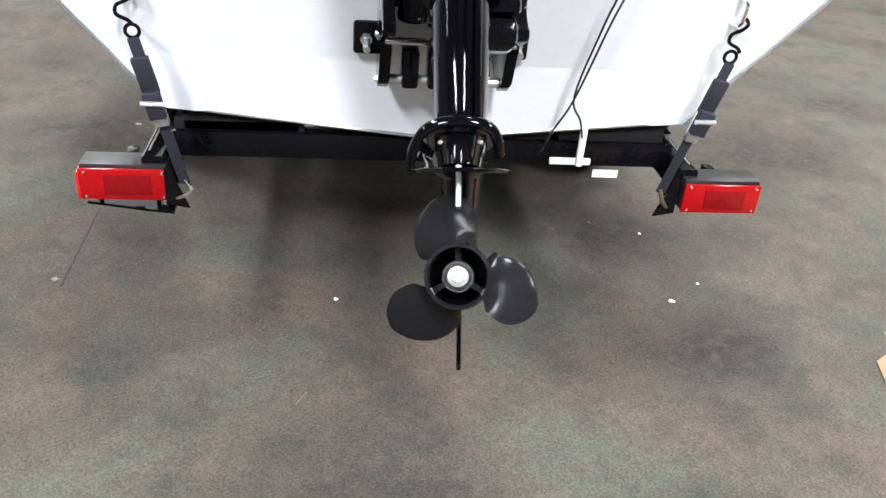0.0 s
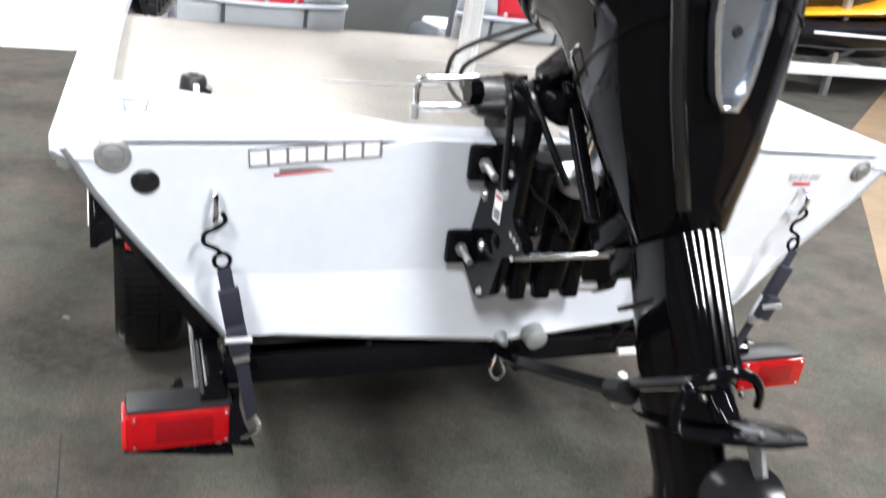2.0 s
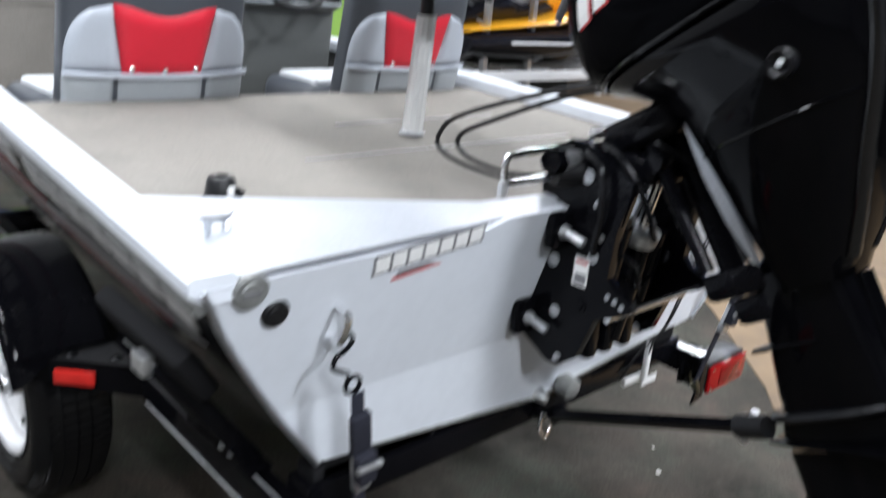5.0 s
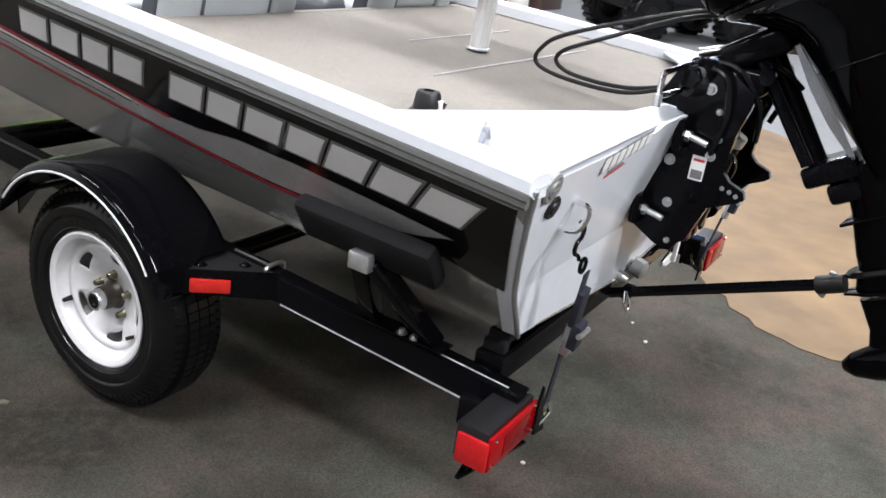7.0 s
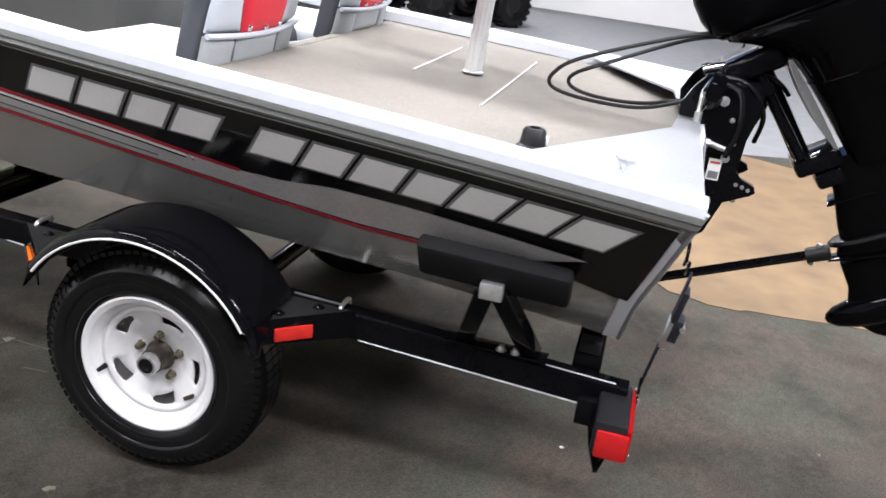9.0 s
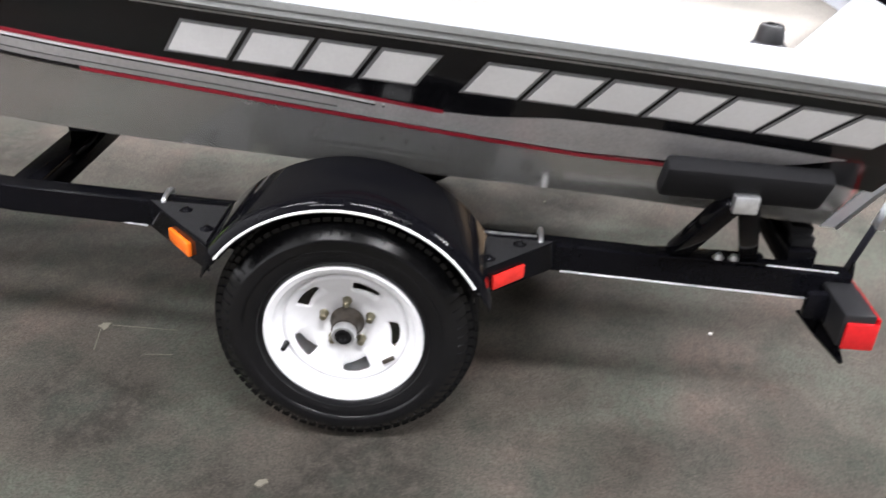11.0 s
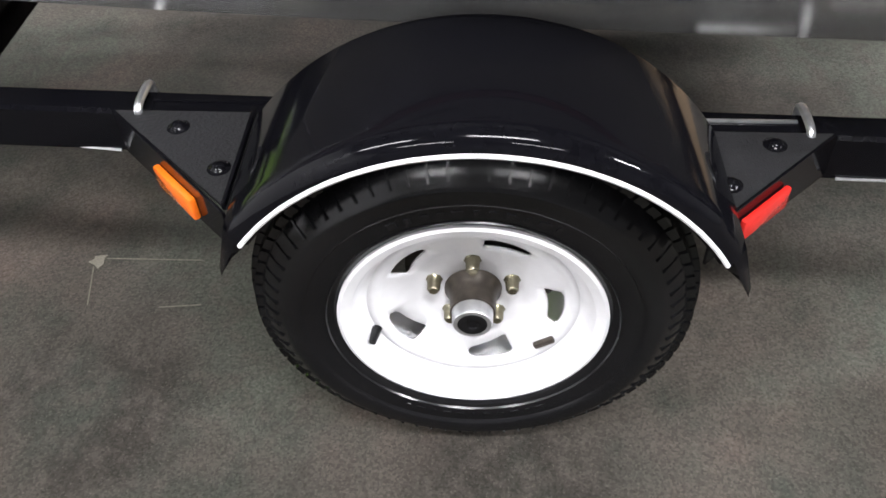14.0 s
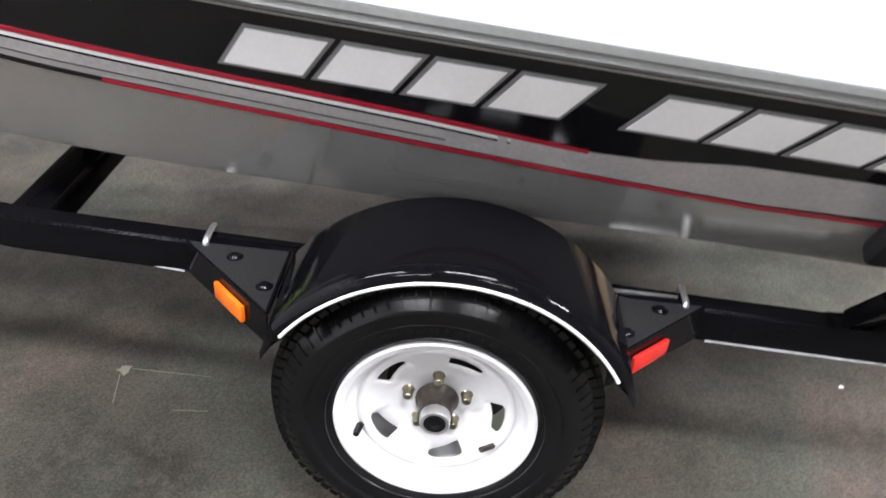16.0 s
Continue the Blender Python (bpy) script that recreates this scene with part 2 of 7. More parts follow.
def loft(bm, rings, cap=True, closed=True):
    """Skins a row of rings of equal length."""
    vv = [[bm.verts.new(p) for p in ring] for ring in rings]
    n = len(rings[0])
    for a, b in zip(vv, vv[1:]):
        for i in range(n if closed else n - 1):
            j = (i + 1) % n
            try:
                bm.faces.new((a[i], a[j], b[j], b[i]))
            except ValueError:
                pass
    if cap and closed:
        for ring in (vv[0], vv[-1]):
            try:
                bm.faces.new(ring)
            except ValueError:
                pass
    return bm


def tube(bm, pts, r, seg=10, cap=True, flat=1.0):
    """A round (or flattened) bar along a row of points."""
    pts = [Vector(p) for p in pts]
    rings = []
    side = None
    for i, p in enumerate(pts):
        d = (pts[min(i + 1, len(pts) - 1)] - pts[max(i - 1, 0)]).normalized()
        if side is None:
            side = d.cross(Vector((0, 0, 1)))
            if side.length < 0.05:
                side = d.cross(Vector((1, 0, 0)))
        side = (side - d * side.dot(d)).normalized()
        up = side.cross(d)
        rr = r[i] if isinstance(r, (list, tuple)) else r
        rings.append([p + side * math.cos(a) * rr + up * math.sin(a) * rr * flat for a in (2 * math.pi * k / seg for k in range(seg))])
    return loft(bm, rings, cap)


def new_tube(pts, r, seg=10, flat=1.0):
    return tube(bmesh.new(), pts, r, seg, True, flat)


def arc(points, n=8):
    """A smooth curve through control points."""
    pts = [Vector(p) for p in points]
    out = []
    for i in range(len(pts) - 1):
        p0, p1, p2, p3 = pts[max(i - 1, 0)], pts[i], pts[i + 1], pts[min(i + 2, len(pts) - 1)]
        for k in range(n):
            t = k / n
            out.append(0.5 * ((2 * p1) + (p2 - p0) * t + (2 * p0 - 5 * p1 + 4 * p2 - p3) * t * t + (3 * p1 - p0 - 3 * p2 + p3) * t ** 3))
    return out + [pts[-1]]


def lathe(bm, profile, seg=32, m=None, span=(0, 360), closed=False):
    """Turns a profile of (radius, height) about z, then places it."""
    full = abs(span[1] - span[0]) >= 360
    n = seg if full else seg + 1
    rings = []
    for k in range(n):
        a = radians(span[0] + (span[1] - span[0]) * k / seg)
        ring = [Vector((r * math.cos(a), r * math.sin(a), h)) for r, h in profile]
        rings.append([m @ p for p in ring] if m is not None else ring)
    if full:
        rings.append(rings[0])
    vv = [[bm.verts.new(p) for p in ring] for ring in (rings[:-1] if full else rings)]
    if full:
        vv.append(vv[0])
    k = len(profile)
    for a, b in zip(vv, vv[1:]):
        for i in range(k if closed else k - 1):
            j = (i + 1) % k
            try:
                bm.faces.new((a[i], a[j], b[j], b[i]))
            except ValueError:
                pass
    if closed and not full:
        bm.faces.new(vv[0]), bm.faces.new(vv[-1])
    bmesh.ops.remove_doubles(bm, verts=bm.verts, dist=1e-6)
    return bm


def prism(bm, poly, depth, m=None, bevel=0.0):
    """A flat outline (x, y) given a thickness along z from 0 to depth."""
    a = [bm.verts.new((x, y, 0)) for x, y in poly]
    f = bm.faces.new(a)
    r = bmesh.ops.extrude_face_region(bm, geom=[f])
    top = [g for g in r["geom"] if isinstance(g, bmesh.types.BMVert)]
    bmesh.ops.translate(bm, vec=(0, 0, depth), verts=top)
    vs = a + top
    if bevel:
        es = [e for e in {e for v in top for e in v.link_edges} if all(v in top for v in e.verts)]
        r = bmesh.ops.bevel(bm, geom=es, offset=bevel, segments=2, profile=0.5, affect="EDGES")
        vs = list({v for v in bm.verts if v in a or v in top} | {v for f in r["faces"] for v in f.verts})
    if m is not None:
        bmesh.ops.transform(bm, matrix=m, verts=[v for v in vs if v.is_valid])
    return bm




def place(loc, xa, ya):
    """A frame at loc whose x and y run along xa and ya."""
    x = Vector(xa).normalized()
    z = x.cross(Vector(ya)).normalized()
    y = z.cross(x)
    return Matrix(((x.x, y.x, z.x, loc[0]), (x.y, y.y, z.y, loc[1]), (x.z, y.z, z.z, loc[2]), (0, 0, 0, 1)))


def rounded(w, h, r, n=5):
    """A rounded rectangle about the origin."""
    out = []
    for cx, cy, a0 in ((w / 2 - r, h / 2 - r, 0), (-w / 2 + r, h / 2 - r, 90), (-w / 2 + r, -h / 2 + r, 180), (w / 2 - r, -h / 2 + r, 270)):
        for k in range(n + 1):
            a = radians(a0 + 90 * k / n)
            out.append((cx + r * math.cos(a), cy + r * math.sin(a)))
    return out


def mirror_x(pts):
    return [(-x, y, z) for x, y, z in pts]


# ---- the showroom ----
X0, X1, Y0, Y1, CZ = -11.0, 15.0, -11.0, 15.0, 6.0


def floor_sheet(name, poly, z, material, label):
    bm = bmesh.new()
    prism(bm, poly, 0.004, Matrix.Translation((0, 0, z)))
    return part(name, bm, material, None, label, smooth=0, kind="structure", category="floor")


part("floor", new_box((X0, Y0, -0.12), (X1, Y1, 0.0)), FLOOR, None, "dark mottled green and brown showroom carpet", smooth=0, kind="structure", category="floor")
floor_sheet("floor_wood", [(1.3, -1.6), (1.25, -0.9), (1.20, -0.62), (1.185, -0.47), (1.16, -0.43), (1.16, -0.30), (1.185, -0.25), (1.22, -0.13), (1.28, -0.09), (1.32, 0.0), (1.42, 0.04), (1.48, 0.14), (1.62, 0.24), (2.2, 0.8), (3.3, 2.0), (5.2, 4.1), (9.6, 7.6), (10.3, 6.2), (10.2, 5.4), (8.6, 4.05), (7.3, 2.95), (6.3, 2.0), (5.45, 1.1), (4.4, -0.6), (3.0, -4.0), (1.6, -4.0)], 0.0, WOODFLOOR, "worn tan wood-look vinyl walkway")
floor_sheet("floor_grey", [(4.402, -0.602), (5.452, 1.098), (6.302, 1.998), (7.302, 2.948), (8.602, 4.048), (10.202, 5.398), (10.302, 6.2), (14.9, 9.0), (14.9, -2.0), (5.0, -2.0)], 0.0, GREYFLOOR, "grey carpet beyond the walkway")
SMEAR = mat("pale_smear", (0.12, 0.110, 0.085), 0.9, var=0.3, fine=300)
# worn pale marks on the carpet
for k, (x, y, r) in enumerate(((0.746, 0.157, 0.010), (0.775, 0.55, 0.007), (-0.978, 0.252, 0.012), (-0.405, 1.935, 0.022), (-0.965, 1.343, 0.016), (0.62, 0.62, 0.006), (-0.22, 0.16, 0.008), (0.86, 0.25, 0.007), (0.1, -0.62, 0.006))):
    rnd = random.Random(k)
    bm = bmesh.new()
    prism(bm, [(x + r * rnd.uniform(0.4, 1.1) * math.cos(a), y + r * rnd.uniform(0.4, 1.1) * math.sin(a)) for a in (2 * math.pi * i / 9 for i in range(9))], 0.003, Matrix.Translation((0, 0, 0.0)))
    part("paint_fleck", bm, CARD if k in (0, 1, 6, 7) else SMEAR, None, "small pale fleck stuck to the carpet", smooth=0, category="debris")

DARKLINE = mat("carpet_seam", (0.012, 0.012, 0.011), 0.95)
SCUFF = mat("pale_scuff", (0.075, 0.068, 0.052), 0.9, var=0.3)
# a thin dark line on the carpet to port
part("carpet_seam", new_box((-0.957, 0.22, 0.0), (-0.952, 0.66, 0.0012)), DARKLINE, None, "thin dark line on the carpet", smooth=0, kind="structure", category="floor")
for k, (x, y, a, l) in enumerate(((-0.400, 1.825, 89, 0.20), (-0.47, 1.93, 12, 0.10), (-0.52, 1.74, 95, 0.08), (-0.30, -0.25, 62, 0.05))):
    bm = new_box((-l / 2, -0.0013, 0.0), (l / 2, 0.0013, 0.0012), 0.0, Matrix.Translation((x, y, 0)) @ Matrix.Rotation(radians(a), 4, "Z"))
    part("scuff_mark", bm, SCUFF, None, "faint pale scuff rubbed into the carpet", smooth=0, category="debris")
# unseen ceiling, south and west walls: dark so that gloss black reflects little
part("ceiling", new_box((X0, Y0, CZ), (X1, Y1, CZ + 0.15)), CEIL, None, "unseen ceiling, kept dark to dim reflections", smooth=0, kind="structure", category="ceiling")
part("wall_south", new_box((X0, Y0 - 0.2, 0), (X1, Y0, CZ)), WALLDIM, None, "plain unseen wall closing the room, kept dark to dim reflections", smooth=0, kind="structure", category="wall")
part("wall_west", new_box((X0 - 0.2, Y0, 0), (X0, Y1, CZ)), WALLDIM, None, "plain unseen wall closing the room, kept dark to dim reflections", smooth=0, kind="structure", category="wall")
WY = 6.3
part("wall_north", new_box((X0, WY, 0), (4.6, WY + 0.2, CZ)), WALLWHITE, None, "white showroom wall over a green dado", smooth=0, kind="structure", category="wall")
part("wall_green", new_box((0.42, WY - 0.012, 0), (4.6, WY - 0.001, 2.33)), WALLGREEN, None, "lime green painted lower wall", smooth=0, kind="structure", category="wall")
part("wall_return", new_box((4.4, WY + 0.2, 0), (4.6, Y1, CZ)), WALLWHITE, None, "white return wall", smooth=0, kind="structure", category="wall")
part("baseboard", new_box((0.42, WY - 0.03, 0), (4.6, WY - 0.013, 0.11), 0.004), RAILGREY, None, "grey rubber baseboard", kind="structure", category="baseboard")
part("wall_back", new_box((4.4, Y1, 0), (X1, Y1 + 0.2, CZ)), WALLWHITE, None, "far white showroom wall", smooth=0, kind="structure", category="wall")
# the far east wall: green below, grey white above, blue at the top
part("wall_east", new_box((X1, Y0, 0), (X1 + 0.2, Y1, CZ)), WALLWHITE, None, "far showroom wall in bands of colour", smooth=0, kind="structure", category="wall")
XB = 13.4
part("wall_bulkhead", new_box((XB, -3.0, 2.42), (X1 - 0.002, Y1 - 0.002, CZ - 0.002)), WALLWHITE, None, "white upper wall standing out over the recess", smooth=0, kind="structure", category="wall")
part("wall_blue", new_box((XB - 0.04, -3.0, 3.85), (XB - 0.002, Y1 - 0.004, CZ - 0.004)), WALLBLUE, None, "blue painted upper wall", smooth=0, kind="structure", category="wall")
part("wall_green_far", new_box((X1 - 0.03, 5.2, 0), (X1 - 0.002, 9.4, 2.415)), WALLGREEN, None, "green painted recess under the upper wall", smooth=0, kind="structure", category="wall")
for k, (y, z) in enumerate(((6.05, 3.87), (5.3, 3.87), (4.5, 3.87))):
    p = thing("wall_frame", "small oak framed opening on the far wall", "frame", (XB - 0.065, y, z), "oak frames on the far wall")
    for lo, hi in (((-0.02, -0.26, 0), (0.02, -0.18, 0.75)), ((-0.02, 0.18, 0), (0.02, 0.26, 0.75)), ((-0.02, -0.18, 0.67), (0.02, 0.18, 0.75)), ((-0.02, -0.18, 0), (0.02, 0.18, 0.08))):
        part("frame_rail", new_box(lo, hi, 0.004), OAK, p, local=True)
    part("panel", new_box((0.0, -0.18, 0.08), (0.015, 0.18, 0.67)), OAK, p, local=True)

# oak door post and the shuttered window in the green wall
p = thing("door_post", "tall oak door post between white and green wall", "trim", (0.37, WY - 0.03, 0), kind="structure")
part("post", new_box((0.32, WY - 0.06, 0), (0.43, WY - 0.001, 3.4), 0.006), OAK, p)
w = thing("window_1", "oak framed window with closed tan blinds", "window", (1.1, WY - 0.03, 0.75), kind="structure")
for lo, hi in (((0.62, 0.7), (0.70, 2.12)), ((1.50, 0.7), (1.58, 2.12)), ((0.70, 2.04), (1.50, 2.12)), ((0.70, 0.7), (1.50, 0.78))):
    part("window_frame", new_box((lo[0], WY - 0.05, lo[1]), (hi[0], WY - 0.013, hi[1]), 0.005), OAK, w)
BLIND = mat("tan_blind", (0.62, 0.46, 0.24), 0.6, var=0.1)
for k in range(30):
    z = 0.80 + k * 0.041
    part("slat", new_box((0.705, WY - 0.034, z), (1.495, WY - 0.026, z + 0.034), 0.0, None), BLIND, w, smooth=0)
# pale shelf goods seen behind the bow
c = thing("file_box", "white storage box standing by the window", "box", (0.75, 5.9, 0.0))
part("body", new_box((0.6, 5.75, 0.0), (0.98, 6.1, 1.18), 0.01), SKIWHITE, c)
part("lid", new_box((0.59, 5.74, 1.181), (0.99, 6.11, 1.22), 0.01), STICKER, c)
c = thing("blue_drum", "blue plastic drum near the oak post", "drum", (0.2, 5.7, 0.0))
part("body", lathe(bmesh.new(), [(0.0, 0.0), (0.085, 0.0), (0.09, 0.02), (0.09, 1.32), (0.085, 1.34), (0, 1.34)], 20, Matrix.Translation((0.2, 5.7, 0.0))), BLUEPL, c)

# ceiling lights: long diffusers, all placed out of view
def ceiling_light(x, y, power, w=0.6, l=2.4):
    t = thing("ceiling_light", "long white ceiling light, lit, placed out of view", "lamp", (x, y, CZ - 0.1), "ceiling lights")
    part("frame", new_box((x - w / 2 - 0.03, y - l / 2 - 0.03, CZ - 0.06), (x + w / 2 + 0.03, y + l / 2 + 0.03, CZ - 0.002), 0.005), RACKWHITE, t)
    part("diffuser", new_box((x - w / 2, y - l / 2, CZ - 0.075), (x + w / 2, y + l / 2, CZ - 0.061), 0.004), LAMP, t)
    d = bpy.data.lights.new("tube_light", "AREA")
    d.shape, d.size, d.size_y, d.energy, d.color = "RECTANGLE", w, l, power * 1.25, (0.97, 0.98, 1.0)
    ob = new("tube_light", d)
    ob.parent = t
    ob.matrix_basis = Matrix.Translation((0, 0, 0.02))


# powers set by eye; the x -7.6 pair is added to brighten the port hull
for x, y, e in ((-3.4, -6.2, 740), (0.6, -6.2, 800), (-3.4, 0.2, 300), (0.6, 1.2, 240), (3.8, -2.2, 400), (4.2, 3.5, 170), (9.0, 2.5, 330), (9.0, 7.5, 330), (12.2, 5.0, 330), (-3.4, 4.6, 190), (1.5, 5.0, 200), (-7.6, -1.6, 130), (-7.6, 3.4, 150)):
    ceiling_light(x, y, e)


# ---- the boat ----
# half breadth and height of gunwale and chine along the boat, stern to bow
def curve(y, keys):
    for (a, u), (b, v) in zip(keys, keys[1:]):
        if y <= b:
            t = max(0.0, (y - a) / (b - a))
            return u + (v - u) * t
    return keys[-1][1]


def smooth_curve(keys):
    pts = arc([(a, u, 0) for a, u in keys], 6)
    return [(p.x, p.y) for p in pts]


TRIM = 0.056
GW = smooth_curve([(-0.02, 0.888), (0.86, 0.838), (1.5, 0.785), (2.1, 0.71), (2.8, 0.615), (3.5, 0.50), (4.25, 0.33), (4.85, 0.03)])
GZ = smooth_curve([(-0.02, 0.982), (0.5, 1.016), (1.0, 1.045), (1.5, 1.073), (2.0, 1.106), (3.0, 1.19), (4.0, 1.28), (4.85, 1.37)])
CW = smooth_curve([(-0.02, 0.615), (0.7, 0.615), (1.5, 0.600), (2.3, 0.53), (3.1, 0.42), (3.9, 0.25), (4.5, 0.10), (4.85, 0.012)])
CHZ = smooth_curve([(-0.02, 0.578), (0.7, 0.625), (1.4, 0.660), (2.0, 0.69), (3.0, 0.78), (4.0, 0.93), (4.85, 1.12)])
KZ = smooth_curve([(-0.02, 0.517), (1.5, 0.595), (3.0, 0.70), (4.0, 0.82), (4.85, 1.08)])


def side_point(y, u, out=0.0, s=-1):
    """A point of the hull's side: u is 0 at the gunwale, 1 at the chine; the transom's rake carries the stern end forward."""
    gw, gz, cw, cz = curve(y, GW), curve(y, GZ), curve(y, CW), curve(y, CHZ)
    bow = 0.012 * math.sin(math.pi * max(0.0, u) ** 0.8) if u < 1 else 0.0
    x = gw + (cw - gw) * u + bow + out * 0.82
    return Vector((s * x, y + rake(u) * max(0.0, 1 - (y + 0.02) / 0.6), gz + (cz - gz) * u - out * 0.5))


def rake(u):
    return 0.1215 * u if u < 2 / 3 else 0.081 + (u - 2 / 3) * 0.057


def u_at(y, z):
    return (curve(y, GZ) - z) / (curve(y, GZ) - curve(y, CHZ))


boat = thing("fishing_boat", "white and black aluminium fishing boat with carpeted decks", "boat", (0, 2.0, 0.5))
YS = [-0.02 + 4.87 * (k / 96) for k in range(97)]
UN = 18
bm = bmesh.new()
rings = []
for y in YS:
    pt = [side_point(y, k / UN, 0, -1) for k in range(UN + 1)]
    k0 = Vector((0, y + rake(1.0) * max(0.0, 1 - (y + 0.02) / 0.6), curve(y, KZ)))
    st = [side_point(y, k / UN, 0, 1) for k in range(UN, -1, -1)]
    rings.append(pt + [k0] + st)
loft(bm, rings, cap=False, closed=False)
hull = part("hull", bm, HULLGREY, boat, "silver painted aluminium hull skin")
md = hull.modifiers.new("skin", "SOLIDIFY")
md.thickness, md.offset = 0.006, -1

# transom: a raked white panel with a lip
def transom_pt(x, z, out=0.0):
    """On the transom's outer face: height sets how far forward the rake carries it."""
    y = -0.021 + rake((0.982 - z) / 0.404)
    return Vector((x, y - out, z))


out_line = [(-0.886, 0.982), (-0.872, 0.960)] + [(side_point(-0.02, k / 10).x, side_point(-0.02, k / 10).z) for k in range(2, 11)]
ZC = 0.982 - 0.404 / 1.5
upper = [p for p in out_line if p[1] > ZC + 0.004]
lower = [p for p in out_line if p[1] < ZC - 0.004]
edge_x = side_point(-0.02, (0.982 - ZC) / 0.404).x
top_edge = [(0.36, 0.992), (0.30, 1.008), (-0.30, 1.008), (-0.36, 0.992)]
bm = bmesh.new()
for loop in (upper + [(edge_x, ZC), (-edge_x, ZC)] + [(-x, z) for x, z in reversed(upper)] + top_edge, [(edge_x, ZC)] + lower + [(0.0, 0.517)] + [(-x, z) for x, z in reversed(lower)] + [(-edge_x, ZC)]):
    f = bm.faces.new([bm.verts.new(transom_pt(x, z)) for x, z in loop])
    r = bmesh.ops.extrude_face_region(bm, geom=[f])
    bmesh.ops.translate(bm, vec=(0, 0.035, 0), verts=[g for g in r["geom"] if isinstance(g, bmesh.types.BMVert)])
bmesh.ops.triangulate(bm, faces=[q for q in bm.faces if len(q.verts) > 4])
part("transom", bm, WHITE, boat, "white painted transom panel", smooth=20)
# transom edge strips in aluminium
for s in (-1, 1):
    bm = bmesh.new()
    pts = [transom_pt(s * -x, z, 0.002) for x, z in out_line]
    tube(bm, pts, 0.0055, 8)
    part("corner_bead", bm, ALU, boat, "bare aluminium corner bead")

# gunwale: white cap, grey rub rail
for s in (-1, 1):
    bm = bmesh.new()
    rr = []
    for y in YS:
        g = side_point(y, 0.0, 0, s)
        n = Vector((s, 0, 0))
        rr.append([g + n * 0.016 + Vector((0, 0, -0.004)), g + n * 0.016 + Vector((0, 0, 0.016)), g + n * 0.008 + Vector((0, 0, 0.022)), g - n * 0.048 + Vector((0, 0, 0.022)), g - n * 0.056 + Vector((0, 0, 0.014)), g - n * 0.056 + Vector((0, 0, -0.02)), g - n * 0.01 + Vector((0, 0, -0.02))])
    loft(bm, rr)
    part("gunwale_cap", bm, WHITE, boat, "white gunwale cap")
    bm = bmesh.new()
    rr = []
    for y in YS:
        a, b = side_point(y, 0.0, 0.0, s), side_point(y, 0.085, 0.0, s)
        n = Vector((s * 0.85, 0, -0.3))
        rr.append([a + n * 0.003, a + n * 0.02, a.lerp(b, 0.3) + n * 0.024, a.lerp(b, 0.5) + n * 0.019, a.lerp(b, 0.7) + n * 0.024, b + n * 0.018, b + n * 0.001])
    loft(bm, rr)
    part("rub_rail", bm, RAILGREY, boat, "ribbed grey rub rail")


def strip(name, y0, y1, top, bottom, material, out, label="", s=-1, n=60):
    """A film strip on the hull's side between two lines given as heights along the boat."""
    bm = bmesh.new()
    rows = []
    for k in range(n + 1):
        y = y0 + (y1 - y0) * k / n
        zt, zb = top(y), bottom(y)
        rows.append([side_point(y, u_at(y, zt) + (u_at(y, zb) - u_at(y, zt)) * j / 5, out, s) for j in range(6)])
    back = [[p - Vector((s * 0.003, 0, 0)) for p in row] for row in rows]
    loft(bm, [a + list(reversed(b)) for a, b in zip(rows, back)])
    return part(name, bm, material, boat, label)


# side graphics: how far each line lies below the gunwale along the hull
RED_HI = [(0.88, 0.213), (1.063, 0.201), (1.252, 0.185), (1.436, 0.176), (1.617, 0.170), (1.818, 0.163), (2.6, 0.135), (4.8, 0.095)]
RED_LO = [(0.038, 0.266), (0.514, 0.274), (0.689, 0.278), (0.935, 0.266), (1.202, 0.250), (1.449, 0.237), (1.642, 0.231), (1.842, 0.226), (2.6, 0.185), (4.8, 0.13)]
BLK_LO = [(0.026, 0.198), (0.14, 0.186), (0.35, 0.181), (0.58, 0.179), (0.746, 0.184), (0.879, 0.203), (0.97, 0.207), (1.063, 0.203), (1.252, 0.187), (1.436, 0.178), (1.617, 0.172), (1.818, 0.165), (2.6, 0.137), (4.8, 0.097)]
SW_LO = [(0.024, 0.176), (0.14, 0.188), (0.206, 0.213), (0.272, 0.231), (0.444, 0.256), (0.697, 0.268), (0.945, 0.258), (1.202, 0.243), (1.449, 0.230), (1.642, 0.224), (1.842, 0.219), (2.6, 0.178), (4.8, 0.125)]
TAIL_LO = [(0.038, 0.266), (0.167, 0.248), (0.36, 0.258), (0.541, 0.268)]


def below(keys, d=0.0):
    return lambda y: curve(y, GZ) - curve(y, keys) - d


def down(d):
    return lambda y: curve(y, GZ) - d


